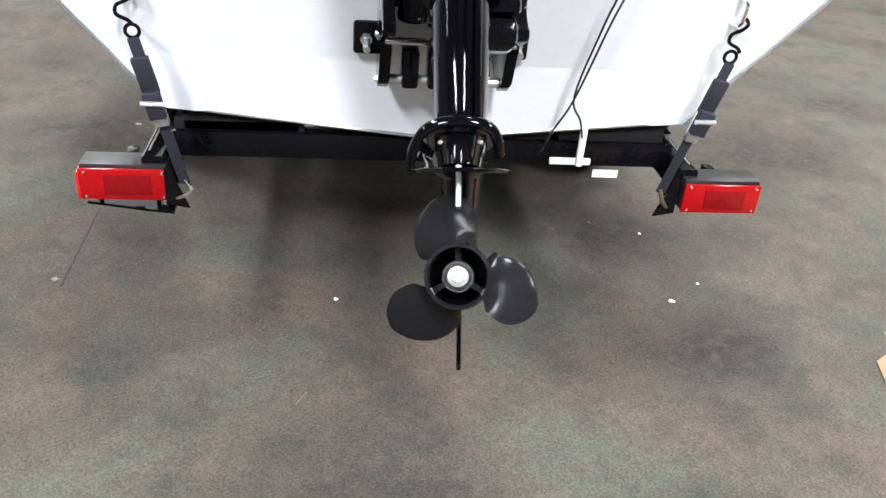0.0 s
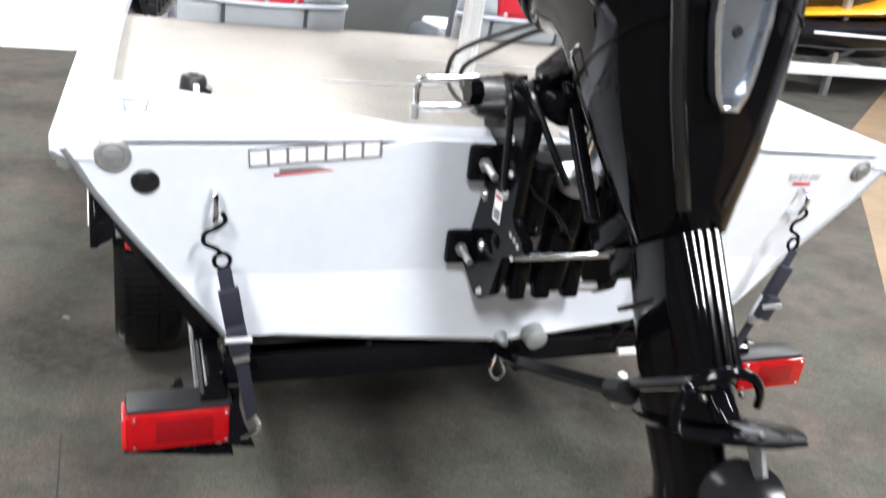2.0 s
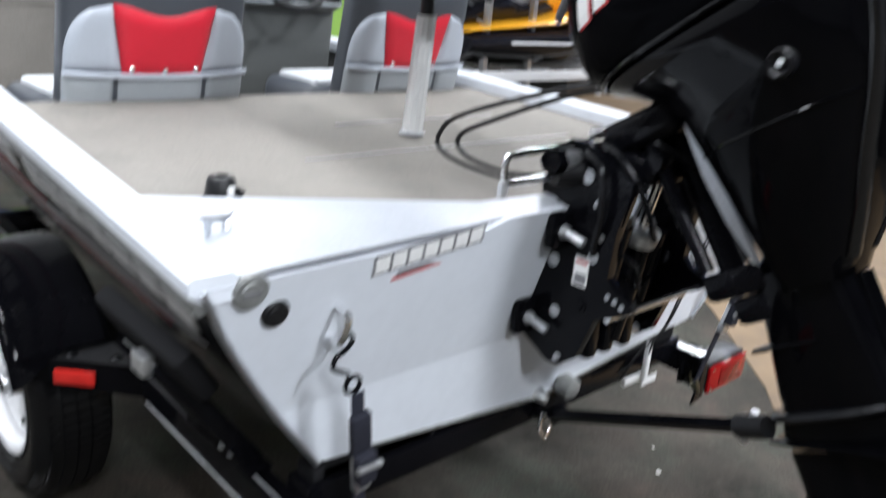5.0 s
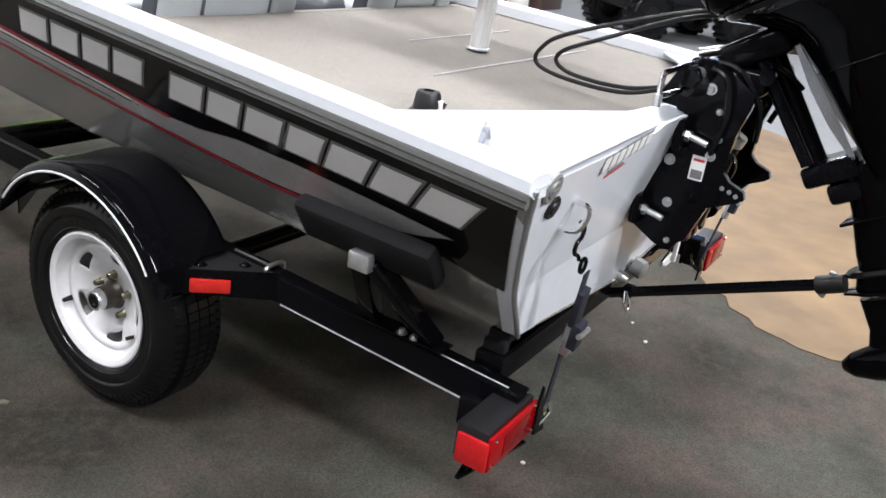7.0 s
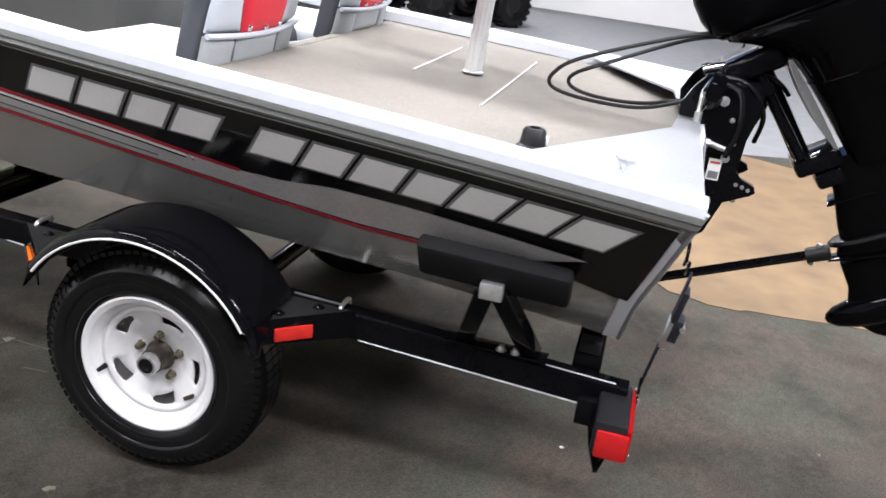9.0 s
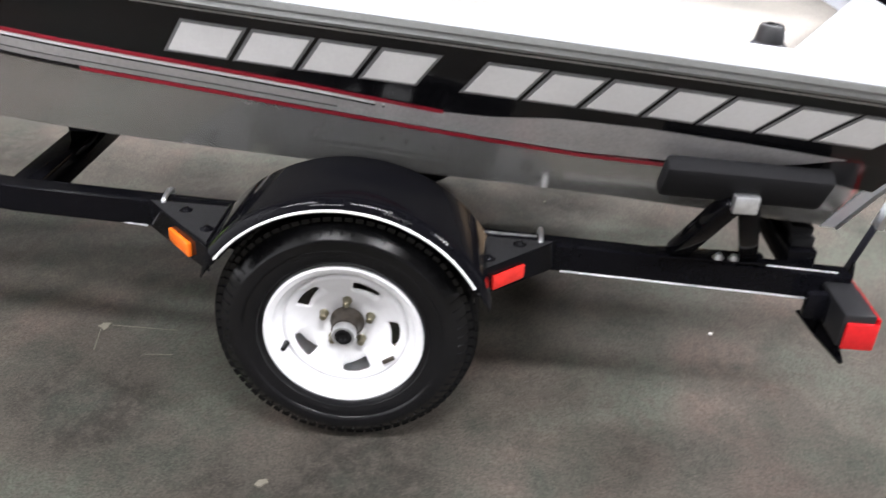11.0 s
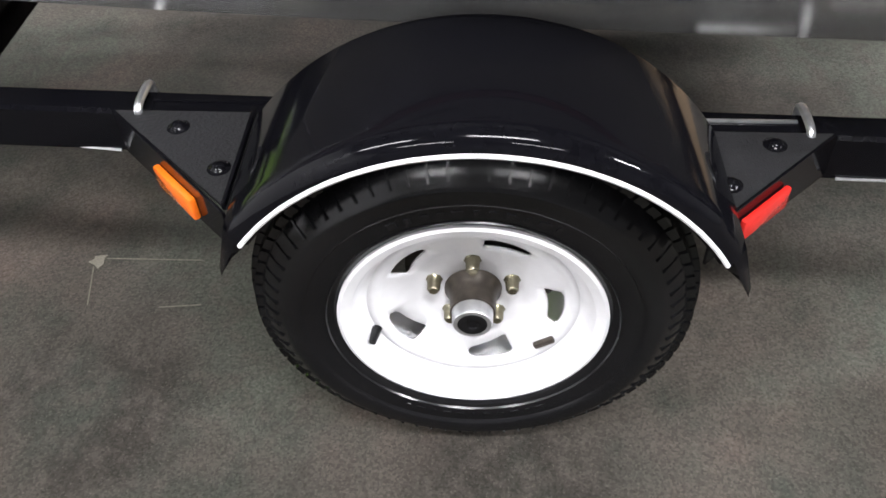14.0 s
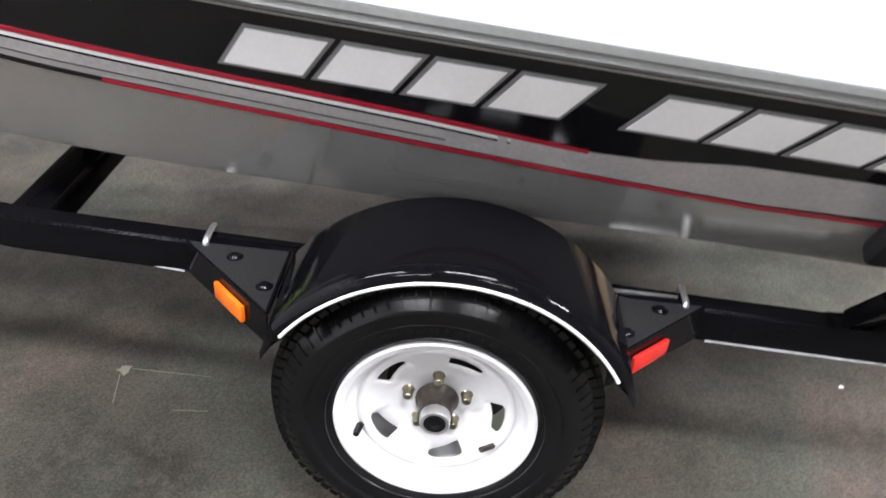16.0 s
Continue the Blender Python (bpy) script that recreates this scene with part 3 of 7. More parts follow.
for s in (-1, 1):
    strip("black_band", 0.0, 4.7, down(0.030), below(BLK_LO), DECALBLACK, 0.0035, "glossy black side decal", s, 376)
    strip("thin_line", 0.0, 4.7, down(0.0445), down(0.048), DECALSILVER, 0.005, "thin silver pinstripe", s)
    strip("silver_swoosh", 0.13, 1.12, below(BLK_LO, 0.0005), below(SW_LO), DECALSILVER, 0.005, "brushed silver swoosh decal", s)
    strip("black_tail", 0.0, 0.54, lambda y: below(BLK_LO, 0.0005)(y) if y < 0.13 else below(SW_LO, 0.0005)(y), below(TAIL_LO), DECALBLACK, 0.0036, "black tail of the decal", s)
    strip("red_pinstripe", 0.98, 4.7, below(RED_HI, -0.0045), below(RED_HI, 0.0045), DECALRED, 0.0055, "dark red pinstripe", s)
    strip("white_pinstripe", 1.10, 4.7, below(RED_HI, 0.0065), below(RED_HI, 0.014), STICKER, 0.005, "white pinstripe", s)
    strip("dark_pinstripe", 1.10, 4.7, below(RED_HI, 0.0145), below(RED_HI, 0.0185), DECALBLACK, 0.005, "black pinstripe", s)
    strip("lower_swoosh", 1.10, 4.7, lambda y: max(below(RED_HI, 0.019)(y), below(SW_LO, -0.004)(y)), below(SW_LO), DECALSILVER, 0.005, "silver stripe", s)
    strip("dark_line", 1.2, 4.7, below(SW_LO, -0.016), below(SW_LO, -0.013), DECALDARK, 0.0062, "thin dark line", s)
    strip("lower_red_line", 0.40, 1.75, below(RED_LO, -0.0045), below(RED_LO, 0.0045), DECALRED, 0.0055, "dark red pinstripe", s)
    strip("lower_dark_line", 1.75, 4.7, below(RED_LO, -0.003), below(RED_LO, 0.003), DECALBLACK, 0.0055, "black pinstripe", s)

# big side marking: plain slanted blocks in place of the lettering
def side_block(y0, y1, z0f, z1f, slant, material, out, name, s=-1, label=""):
    rows = []
    for k in range(5):
        t = k / 4
        ya, yb = y0 + (y1 - y0) * t, y0 + (y1 - y0) * t
        top = curve(ya, GZ) - z0f
        bot = curve(yb, GZ) - z1f
        rows.append([side_point(ya - slant * (j / 3 - 0.5), u_at(ya, top + (bot - top) * j / 3), out, s) for j in range(4)])
    bm = bmesh.new()
    back = [[p - Vector((s * 0.002, 0, 0)) for p in row] for row in rows]
    loft(bm, [a + list(reversed(b)) for a, b in zip(rows, back)])
    return part(name, bm, material, boat, label, smooth=0)


LET = [(1.52, 1.387), (1.378, 1.254), (1.2455, 1.134), (1.125, 1.0085), (0.9235, 0.808), (0.8005, 0.6935), (0.6855, 0.5725), (0.565, 0.457), (0.45, 0.333), (0.3255, 0.2145), (0.207, 0.084)]
for s in (-1, 1):
    for a, b in LET:
        side_block(a, b, 0.071, 0.150, -0.052, LETTEREDGE, 0.005, "marking_edge", s)
        side_block(a - 0.007, b + 0.007, 0.077, 0.144, -0.044, LETTER, 0.007, "marking_block", s, "white slanted block with grey edge")

# decks
def deck_z(y):
    return 0.966 + TRIM * y


def inner_w(y, z):
    u = max(0.0, u_at(y, z))
    return -side_point(y, u).x - 0.03


def deck_panel(name, y0, y1, zf, label, thick=0.03, n=14):
    bm = bmesh.new()
    rr = []
    for k in range(n + 1):
        y = y0 + (y1 - y0) * k / n
        z = zf(y)
        w = max(0.02, inner_w(y, z))
        xs = [w * (j / 8 - 1) for j in range(17)]
        rr.append([Vector((x, y, z)) for x in xs] + [Vector((x, y, z - thick)) for x in reversed(xs)])
    loft(bm, rr)
    return part(name, bm, DECK, boat, label)


deck_panel("aft_deck", 0.03, 1.15, deck_z, "pale grey carpeted aft deck")
deck_panel("cockpit_floor", 1.0, 2.6, lambda y: 0.70 + TRIM * y, "carpeted cockpit floor")
deck_panel("bow_deck", 2.42, 4.6, lambda y: 1.02 + 0.075 * y, "pale grey carpeted bow deck")
for nm, yb, z0, z1 in (("aft_bulkhead", 1.12, 0.72, 1.03), ("bow_bulkhead", 2.425, 0.76, 1.195)):
    zs = [z0 + (z1 - z0) * k / 5 for k in range(6)]
    half = [(inner_w(yb + 0.03, z) - 0.012, z) for z in zs]
    bm = bmesh.new()
    prism(bm, half + [(-x, z) for x, z in reversed(half)], 0.025, place((0, yb + 0.025, 0), (1, 0, 0), (0, 0, 1)))
    part(nm, bm, DECK, boat, "carpeted bulkhead", smooth=0)
# hatch joints on the aft deck
for y0, x0, x1 in ((0.52, -0.35, 0.55), (0.78, -0.08, 0.5)):
    part("hatch_strip", new_box((x0, y0, 0), (x1, y0 + 0.006, 0.003), 0.0, Matrix.Translation((0, 0, deck_z(y0) + 0.0005))), DECALSILVER, boat, "thin pale hatch strip", smooth=0)
# corner plates at the stern
for s in (-1, 1):
    bm = bmesh.new()
    poly = [(-0.873, -0.018), (-0.835, 0.35), (-0.79, 0.345), (-0.30, 0.055), (-0.02, 0.03), (-0.02, -0.018)]
    a = [bm.verts.new((-s * x, y, 0.988 + (0.02 if x > -0.31 else 0.0) + TRIM * max(0, y) * 0.9)) for x, y in poly]
    f = bm.faces.new(a)
    r = bmesh.ops.extrude_face_region(bm, geom=[f])
    bmesh.ops.translate(bm, vec=(0, 0, 0.006), verts=[g for g in r["geom"] if isinstance(g, bmesh.types.BMVert)])
    bmesh.ops.triangulate(bm, faces=[q for q in bm.faces if len(q.verts) > 4])
    part("corner_plate", bm, CORNERALU, boat, "aluminium stern corner plate", smooth=15)
# transom fittings: round vent and drain caps, tie-down eyes
for x, z, r0, m in ((-0.812, 0.968, 0.029, RAILGREY), (-0.762, 0.92, 0.023, PLASTIC), (0.80, 0.955, 0.026, RAILGREY)):
    mt = place(transom_pt(x, z, 0.0), (1, 0, 0), (0, -0.22, 0.97))
    cap_ob = part("vent_cap", lathe(bmesh.new(), [(0.0, 0.008), (r0 * 0.55, 0.008), (r0 * 0.62, 0.005), (r0 * 0.85, 0.006), (r0, 0.003), (r0, -0.004)], 28, mt), m, boat, "round plastic transom cap")
    if m is RAILGREY:
        part("cap_slot", new_box((-0.014, -0.003, 0.008), (0.014, 0.003, 0.0095), 0.0, mt), INKGREY, cap_ob)
for s in (-1, 1):
    part("stern_eye", new_tube(arc([transom_pt(s * 0.65, 0.905, 0.0), transom_pt(s * 0.65, 0.90, 0.03), transom_pt(s * 0.65, 0.875, 0.038), transom_pt(s * 0.65, 0.85, 0.03), transom_pt(s * 0.65, 0.845, 0.0)], 5), 0.006, 8), CHROME, boat, "bright steel stern eye")
part("drain_plug", lathe(bmesh.new(), [(0, 0.05), (0.018, 0.05), (0.026, 0.044), (0.027, 0.012), (0.014, 0.008), (0.014, 0)], 20, place(transom_pt(0.06, 0.545, 0), (1, 0, 0), (0, -0.2, 0.97))), RAILGREY, boat, "grey sonar puck")
part("drain_fitting", lathe(bmesh.new(), [(0, 0.03), (0.008, 0.03), (0.012, 0.02), (0.016, 0.006), (0.016, 0)], 14, place(transom_pt(-0.01, 0.53, 0), (1, 0, 0), (0, -0.2, 0.97))), GALV, boat, "drain fitting")
# maker's badge on the transom: plain slanted blocks
for k in range(7):
    x = -0.592 + k * 0.033
    mt = place(transom_pt(x, 0.953 + k * 0.0034, 0.002), (1, 0, 0.1), (0.25, -0.22, 0.97))
    part("badge_edge", new_box((-0.003, -0.004, 0), (0.034, 0.032, 0.0012), 0, mt), INKGREY, boat, smooth=0)
    part("badge_block", new_box((0, 0, 0.0012), (0.028, 0.027, 0.0025), 0, mt), STICKER, boat, "white badge block", smooth=0)
mt = place(transom_pt(-0.55, 0.932, 0.002), (1, 0, 0.1), (0, -0.22, 0.97))
part("badge_line", new_box((0, 0, 0), (0.16, 0.004, 0.0012), 0, mt), INKRED, boat, smooth=0)
part("badge_line", new_box((0.01, 0.006, 0), (0.15, 0.014, 0.0012), 0, mt), INKGREY, boat, "unreadable script as a grey bar", smooth=0)

# faint small marking on the starboard side of the transom, as plain bars
for k, (u, w_, h) in enumerate(((0.0, 0.026, 0.016), (0.032, 0.022, 0.016), (0.060, 0.026, 0.016), (0.020, 0.05, 0.007))):
    mt = place(transom_pt(MARK_X + u, MARK_Z - (0.0 if k < 3 else 0.014), 0.0015), (1, 0, 0), (0, -0.25, 0.97))
    part("mark_bar", new_box((0, 0, 0), (w_, h, 0.001), 0, mt), INKPALE if k < 3 else INKRED, boat, "small unreadable mark as a bar", smooth=0)

# stern cleat and stern light base on the port side, cover plates to starboard
cl = thing("cleat", "small bright cleat on the stern corner plate", "cleat", (-0.775, 0.14, 0.99))
part("base", new_box((-0.80, 0.125, 0.992), (-0.75, 0.155, 0.999), 0.002), ALU, cl)
for a, b in (((-0.79, 0.14, 0.998), (-0.796, 0.13, 1.028)), ((-0.76, 0.14, 0.998), (-0.753, 0.15, 1.022))):
    part("post", new_tube([a, b], 0.0055, 8), ALU, cl)
part("horn", new_tube([(-0.812, 0.118, 1.036), (-0.795, 0.131, 1.028), (-0.755, 0.149, 1.022), (-0.738, 0.160, 1.026)], [0.003, 0.006, 0.006, 0.003], 8), ALU, cl)
rh = thing("light_socket", "black plastic stern light socket on the deck", "socket", (-0.655, 0.34, deck_z(0.34)))
zb = deck_z(0.34)
part("base", lathe(bmesh.new(), [(0.0, 0.0), (0.036, 0.0), (0.036, 0.008), (0.029, 0.014), (0.025, 0.042), (0.021, 0.048), (0.012, 0.049), (0.011, 0.036), (0, 0.036)], 22, Matrix.Translation((-0.655, 0.34, zb))), PLASTIC, rh)
part("cap", new_tube([(-0.632, 0.325, zb + 0.01), (-0.626, 0.32, zb + 0.026)], 0.008, 8), PLASTIC, rh)
part("label_tag", new_box((-0.658, 0.309, zb + 0.014), (-0.646, 0.3165, zb + 0.034), 0.001), STICKER, rh)


# ---- seats ----
def seat(name, label, x, y, z, group="", pedestal=0.0, swivel=0.0):
    """A bass-boat chair: a padded back that wraps forward, in three colours with piping, hinge arms, a shell and a cushion."""
    q = Matrix.Translation((x, y, z)) @ Matrix.Rotation(radians(swivel), 4, "Z")
    t = thing(name, label, "seat", q, group)
    w = 0.245
    base = Matrix.Translation((0, -0.20, 0.085)) @ Matrix.Rotation(radians(11), 4, "X")

    def bend(bm):
        """Wraps the flat back forward at its sides and rounds it over the top."""
        for v in bm.verts:
            v.co.y += 0.40 * v.co.x * v.co.x + (0.9 * (v.co.z - 0.28) ** 2 if v.co.z > 0.28 else 0.0)
        bm.transform(base)
        return bm

    def sheet(pname, edge, depth0, depth1, m, lab="", n=12, rows=8):
        """A padded panel between a left and right outline, edge(v) giving both sides at height v from v0 to v1."""
        v0, v1, fn = edge
        bm = bmesh.new()
        out, back = [], []
        for i in range(rows + 1):
            vv = v0 + (v1 - v0) * i / rows
            a, b = fn(vv)
            crown = lambda e: (1 - abs(2 * e - 1) ** 6)
            ro, rb = [], []
            for k in range(n + 1):
                f = k / n
                u = a + (b - a) * f
                puff = (depth1 - depth0) * min(crown(f), crown(i / rows)) ** 0.5
                ro.append(Vector((u, -depth0 - puff, vv)))
                rb.append(Vector((u, -depth0 + 0.004, vv)))
            out.append(ro), back.append(rb)
        loft(bm, [o + list(reversed(b)) for o, b in zip(out, back)])
        return part(pname, bend(bm), m, t, lab, True, 60)

    H = 0.405
    side = lambda v: w - 0.004 - (0.0 if v < 0.27 else 0.035 * ((v - 0.27) / (H - 0.27)) ** 4)
    bm = bmesh.new()
    rr, NN = [], 18
    for i in range(NN + 1):
        v = 0.015 + (H - 0.015) * i / NN
        th = 0.085 * (1 - 0.75 * max(0, (v - 0.33) / (H - 0.33)) ** 2)
        sd = side(v)
        ring = [Vector((sd * math.copysign(abs(math.cos(a)) ** 0.35, math.cos(a)), 0.04 + th / 2 * math.copysign(abs(math.sin(a)) ** 0.5, math.sin(a)) - (0.0425 - th / 2) * 0.4, v)) for a in (2 * math.pi * k / 40 for k in range(40))]
        rr.append(ring)
    loft(bm, rr)
    part("backrest", bend(bm), VINYLDARK, t, "charcoal vinyl back pad", True, 60)
    for s in (-1, 1):
        def wing(v, s=s):
            inner = 0.105 + 0.030 * (v - 0.13) / 0.17
            f = min(1.0, max(0.0, (v - 0.135) / 0.165))
            outer = inner + (w - 0.004 - inner) * max(0.0, 1 - f ** 3.2) ** 0.5
            return (s * inner, s * max(outer, inner + 0.002))
        sheet("side_panel", (0.135, 0.30, wing), 0.001, 0.012, VINYLGREY, "light grey vinyl side panel", 8, 12)
    # red centre panel with a dipped top edge
    bm = bmesh.new()
    out, back = [], []
    for k in range(17):
        f = k / 16
        ub, ut = -0.105 + 0.21 * f, -0.135 + 0.27 * f
        vt = 0.303 - 0.026 * (0.5 + 0.5 * math.cos(2 * math.pi * (f - 0.5))) ** 1.0
        ro = [Vector((ub + (ut - ub) * i / 8, -0.014 if 0 < i < 8 and 0 < k < 16 else -0.004, 0.128 + (vt - 0.128) * i / 8)) for i in range(9)]
        out.append(ro)
        back.append([p + Vector((0, 0.012, 0)) for p in ro])
    loft(bm, [o + list(reversed(b)) for o, b in zip(out, back)])
    part("centre_panel", bend(bm), VINYLRED, t, "red vinyl centre panel", True, 60)
    sheet("lower_panel", (0.050, 0.128, lambda v: (-0.118, 0.118)), 0.0, 0.009, SEATPLASTIC, "grey lower back panel")
    for s in (-1, 1):
        sheet("lower_wing", (0.0, 0.128, lambda v, s=s: (s * 0.124, s * (w - 0.002 - (0.018 * ((0.05 - v) / 0.05) ** 2 if v < 0.05 else 0.0)))), 0.001, 0.012, SEATPLASTIC, "grey moulded lower side")
    bm = bmesh.new()
    tube(bm, [Vector((-w + 2 * w * k / 24, -0.012, 0.131 - 0.004 * math.sin(math.pi * k / 24))) for k in range(25)], 0.0075, 8)
    part("piping", bend(bm), VINYLGREY, t, "grey piping", True)
    for u, v, r0 in ((-0.085, 0.146, 0.008), (0, 0.143, 0.008), (0.085, 0.146, 0.008), (0.02, 0.36, 0.006)):
        bm = lathe(bmesh.new(), [(0, 0.005), (r0 * 0.7, 0.004), (r0, 0)], 12, place((u, -0.0135 if v < 0.3 else -0.003, v), (1, 0, 0), (0, 0, 1)))
        part("snap_button", bend(bm), CHROME, t, "", True)
    # hinge arms wrapping from the back to the pan
    for s in (-1, 1):
        bm = bmesh.new()
        rr = []
        for yy, zc, hz, hx in ((-0.20, 0.085, 0.085, 0.014), (-0.17, 0.07, 0.080, 0.022), (-0.12, 0.05, 0.060, 0.024), (-0.06, 0.044, 0.046, 0.024), (0.0, 0.042, 0.034, 0.020), (0.04, 0.042, 0.012, 0.010)):
            rr.append([Vector((s * 0.216 + hx * math.copysign(abs(math.cos(a)) ** 0.7, math.cos(a)), yy, zc + hz * math.copysign(abs(math.sin(a)) ** 0.7, math.sin(a)))) for a in (2 * math.pi * k / 20 for k in range(20))])
        loft(bm, rr)
        part("hinge_arm", bm, SEATPLASTIC, t, "rounded grey hinge arm", True, 60)
        # solid dark block: the hinge hollow's shade given as colour
        part("hinge_hollow", new_box((s * 0.155 - 0.018, -0.2285, 0.012), (s * 0.155 + 0.018, -0.205, 0.072), 0.010, None, 3), VINYLDARK, t, "dark block standing in for the shade in the hinge hollow", True)
        part("side_cheek", new_box((s * 0.198 - 0.046, -0.226, -0.006), (s * 0.198 + 0.046, -0.06, 0.10), 0.034, None, 4), SEATPLASTIC, t, "rounded grey side of the seat shell", True)
    part("seat_pan", new_box((-0.19, -0.18, 0.0), (0.19, 0.22, 0.05), 0.02, None, 3), SEATPLASTIC, t, "moulded grey seat pan", True)
    part("cushion", new_box((-0.140, -0.212, 0.062), (0.140, 0.16, 0.135), 0.03, None, 4), VINYLPALE, t, "pale grey seat cushion", True)
    part("base_roll", new_box((-0.118, -0.226, -0.008), (0.118, 0.1, 0.075), 0.03, None, 4), SEATPLASTIC, t, "rolled grey rear edge of the seat", True)
    part("cushion_front", new_box((-0.245, -0.02, 0.012), (0.245, 0.275, 0.135), 0.05, None, 4), VINYLDARK, t, "charcoal cushion front", True)
    part("cushion_top", new_box((-0.205, 0.0, 0.118), (0.205, 0.225, 0.150), 0.015, None, 3), VINYLPALE, t, "pale grey top of the cushion", True)
    if pedestal:
        part("swivel_plate", new_box((-0.09, -0.09, -0.022), (0.09, 0.09, 0.002), 0.006), PLASTIC, t, "black swivel plate", True)
        part("lock_lever", new_tube([(0.05, -0.05, -0.015), (0.12, -0.10, -0.02)], 0.006, 8), PLASTIC, t, "", True)
        part("pin", new_tube([(0, 0, -0.075), (0, 0, -0.015)], 0.017, 12), PLASTIC, t, "", True)
        bm = bmesh.new()
        NN = 48
        loft(bm, [[Vector((r0 * (1 + 0.04 * math.cos(12 * a)) * math.cos(a) - 0.006 * (1 - e), r0 * (1 + 0.04 * math.cos(12 * a)) * math.sin(a) + 0.016 * (1 - e), -pedestal + (pedestal - 0.07) * e)) for a in (2 * math.pi * k / NN for k in range(NN))] for r0, e in ((0.0265, 0.0), (0.0245, 1.0))])
        part("post", bm, POSTALU, t, "bright fluted aluminium pedestal", True)
        part("post_collar", lathe(bmesh.new(), [(0.026, 0.0), (0.033, 0.0), (0.033, 0.004), (0.026, 0.008)], 20, Matrix.Translation((-0.006, 0.016, -pedestal))), ALU, t, "", True)
    return t


seat("pedestal_chair", "grey and red vinyl seat on an aluminium deck pedestal", 0.062, 0.625, 1.372, "boat seats", 0.364)
seat("cockpit_seat", "grey and red vinyl cockpit seat facing the bow", -0.385, 1.34, 0.885, "boat seats")
seat("cockpit_seat", "grey and red vinyl cockpit seat behind the console", 0.455, 1.34, 0.895, "boat seats")
seat("bow_seat", "grey and red vinyl seat on a pedestal on the bow deck", 0.12, 3.35, 1.66, "boat seats", 0.389)
for x in (-0.385, 0.455):
    b = thing("seat_box", "grey carpeted box under a cockpit seat", "box", (x, 1.35, 0.78))
    part("box", new_box((x - 0.22, 1.16, 0.775), (x + 0.22, 1.56, 0.895), 0.01), DECK, b)

# helm console: a wide lower pod, a raised dash with gauges and a smoked screen
cn = thing("helm_console", "dark grey helm console with smoked windscreen and wheel", "console", (0.42, 1.95, 0.8))
bm = bmesh.new()
prism(bm, [(1.84, 0.82), (1.80, 1.22), (1.86, 1.32), (2.32, 1.34), (2.40, 1.20), (2.40, 0.84)], 0.63, place((0.03, 0, 0), (0, 1, 0), (0, 0, 1)), 0.025)
part("body", bm, CONSOLE, cn, "dark grey moulded body", smooth=35)
bm = bmesh.new()
prism(bm, [(1.80, 1.22), (1.745, 1.245), (1.765, 1.47), (1.80, 1.50), (1.96, 1.50), (2.20, 1.335), (2.20, 1.25)], 0.51, place((0.135, 0, 0), (0, 1, 0), (0, 0, 1)), 0.015)
part("dash_pod", bm, CONSOLE, cn, "raised dash pod", smooth=35)
bm = bmesh.new()
prism(bm, [(-0.215, 0.0), (-0.225, 0.14), (-0.19, 0.235), (-0.15, 0.265), (0.13, 0.275), (0.19, 0.25), (0.235, 0.0)], 0.006, place((0.415, 1.90, 1.495), (1, 0, 0), (0, 0.22, 1)), 0.0015)
part("windscreen", bm, SCREEN, cn, "smoked acrylic windscreen")
bm = bmesh.new()
prism(bm, [(0.0, 0.0), (0.30, -0.16), (0.30, -0.14), (0.05, 0.15), (0.03, 0.16)], 0.005, place((0.192, 1.905, 1.50), (0, 1, 0), (0, 0.0, 1)))
part("side_screen", bm, SCREEN, cn, "clear side wing of the windscreen")
DP = place((0.40, 1.752, 1.36), (1, 0, 0), (0, 0.09, 1))
part("dash", new_box((-0.245, -0.10, 0), (0.23, 0.105, 0.008), 0.004, DP), PLASTIC, cn, "black instrument panel")
part("dash_rim", new_tube([DP @ Vector((x, y, 0.006)) for x, y in ((-0.25, -0.105), (-0.25, 0.11), (0.235, 0.11), (0.235, -0.105), (-0.25, -0.105))], 0.006, 8), SEATPLASTIC, cn, "grey bead round the dash")
for u, v in ((-0.205, 0.0), (-0.205, -0.035), (-0.205, -0.07)):
    part("switch", lathe(bmesh.new(), [(0, 0.02), (0.007, 0.019), (0.009, 0.012), (0.011, 0.008)], 14, DP @ Matrix.Translation((u, v, 0.004))), CHROME, cn, "bright switch knob")
for u, v in ((0.09, 0.05), (0.17, 0.045), (0.02, 0.055)):
    part("gauge", lathe(bmesh.new(), [(0, 0.010), (0.028, 0.010), (0.031, 0.014), (0.035, 0.010), (0.035, 0.004)], 20, DP @ Matrix.Translation((u, v, 0.004))), SKIBLACK, cn, "round black gauge")
part("tread_pad", new_box((-0.20, -0.095, 0.008), (-0.12, -0.03, 0.011), 0.001, DP), STEELMATT, cn)
part("rail", new_tube([(0.20, 1.88, 1.50), (0.42, 1.86, 1.60), (0.60, 1.85, 1.67), (0.64, 1.95, 1.68)], 0.007, 8), ALU, cn, "thin bright grab rail")
fl = part("fish_finder", new_box((0.53, 1.80, 1.53), (0.66, 1.84, 1.70), 0.008), PLASTIC, cn, "black display unit")
part("display", new_box((0.54, 1.797, 1.55), (0.65, 1.8005, 1.68), 0.001), SKIWHITE, fl, "pale blank display")
WQ = place((0.335, 1.645, 1.395), (1, 0, 0.05), (0, 0.5, 0.87))
sw = part("steering_wheel", new_tube([WQ @ Vector((0.165 * math.cos(a), 0.165 * math.sin(a), 0)) for a in (2 * math.pi * k / 32 for k in range(33))], 0.0125, 10), PLASTIC, cn, "black steering wheel")
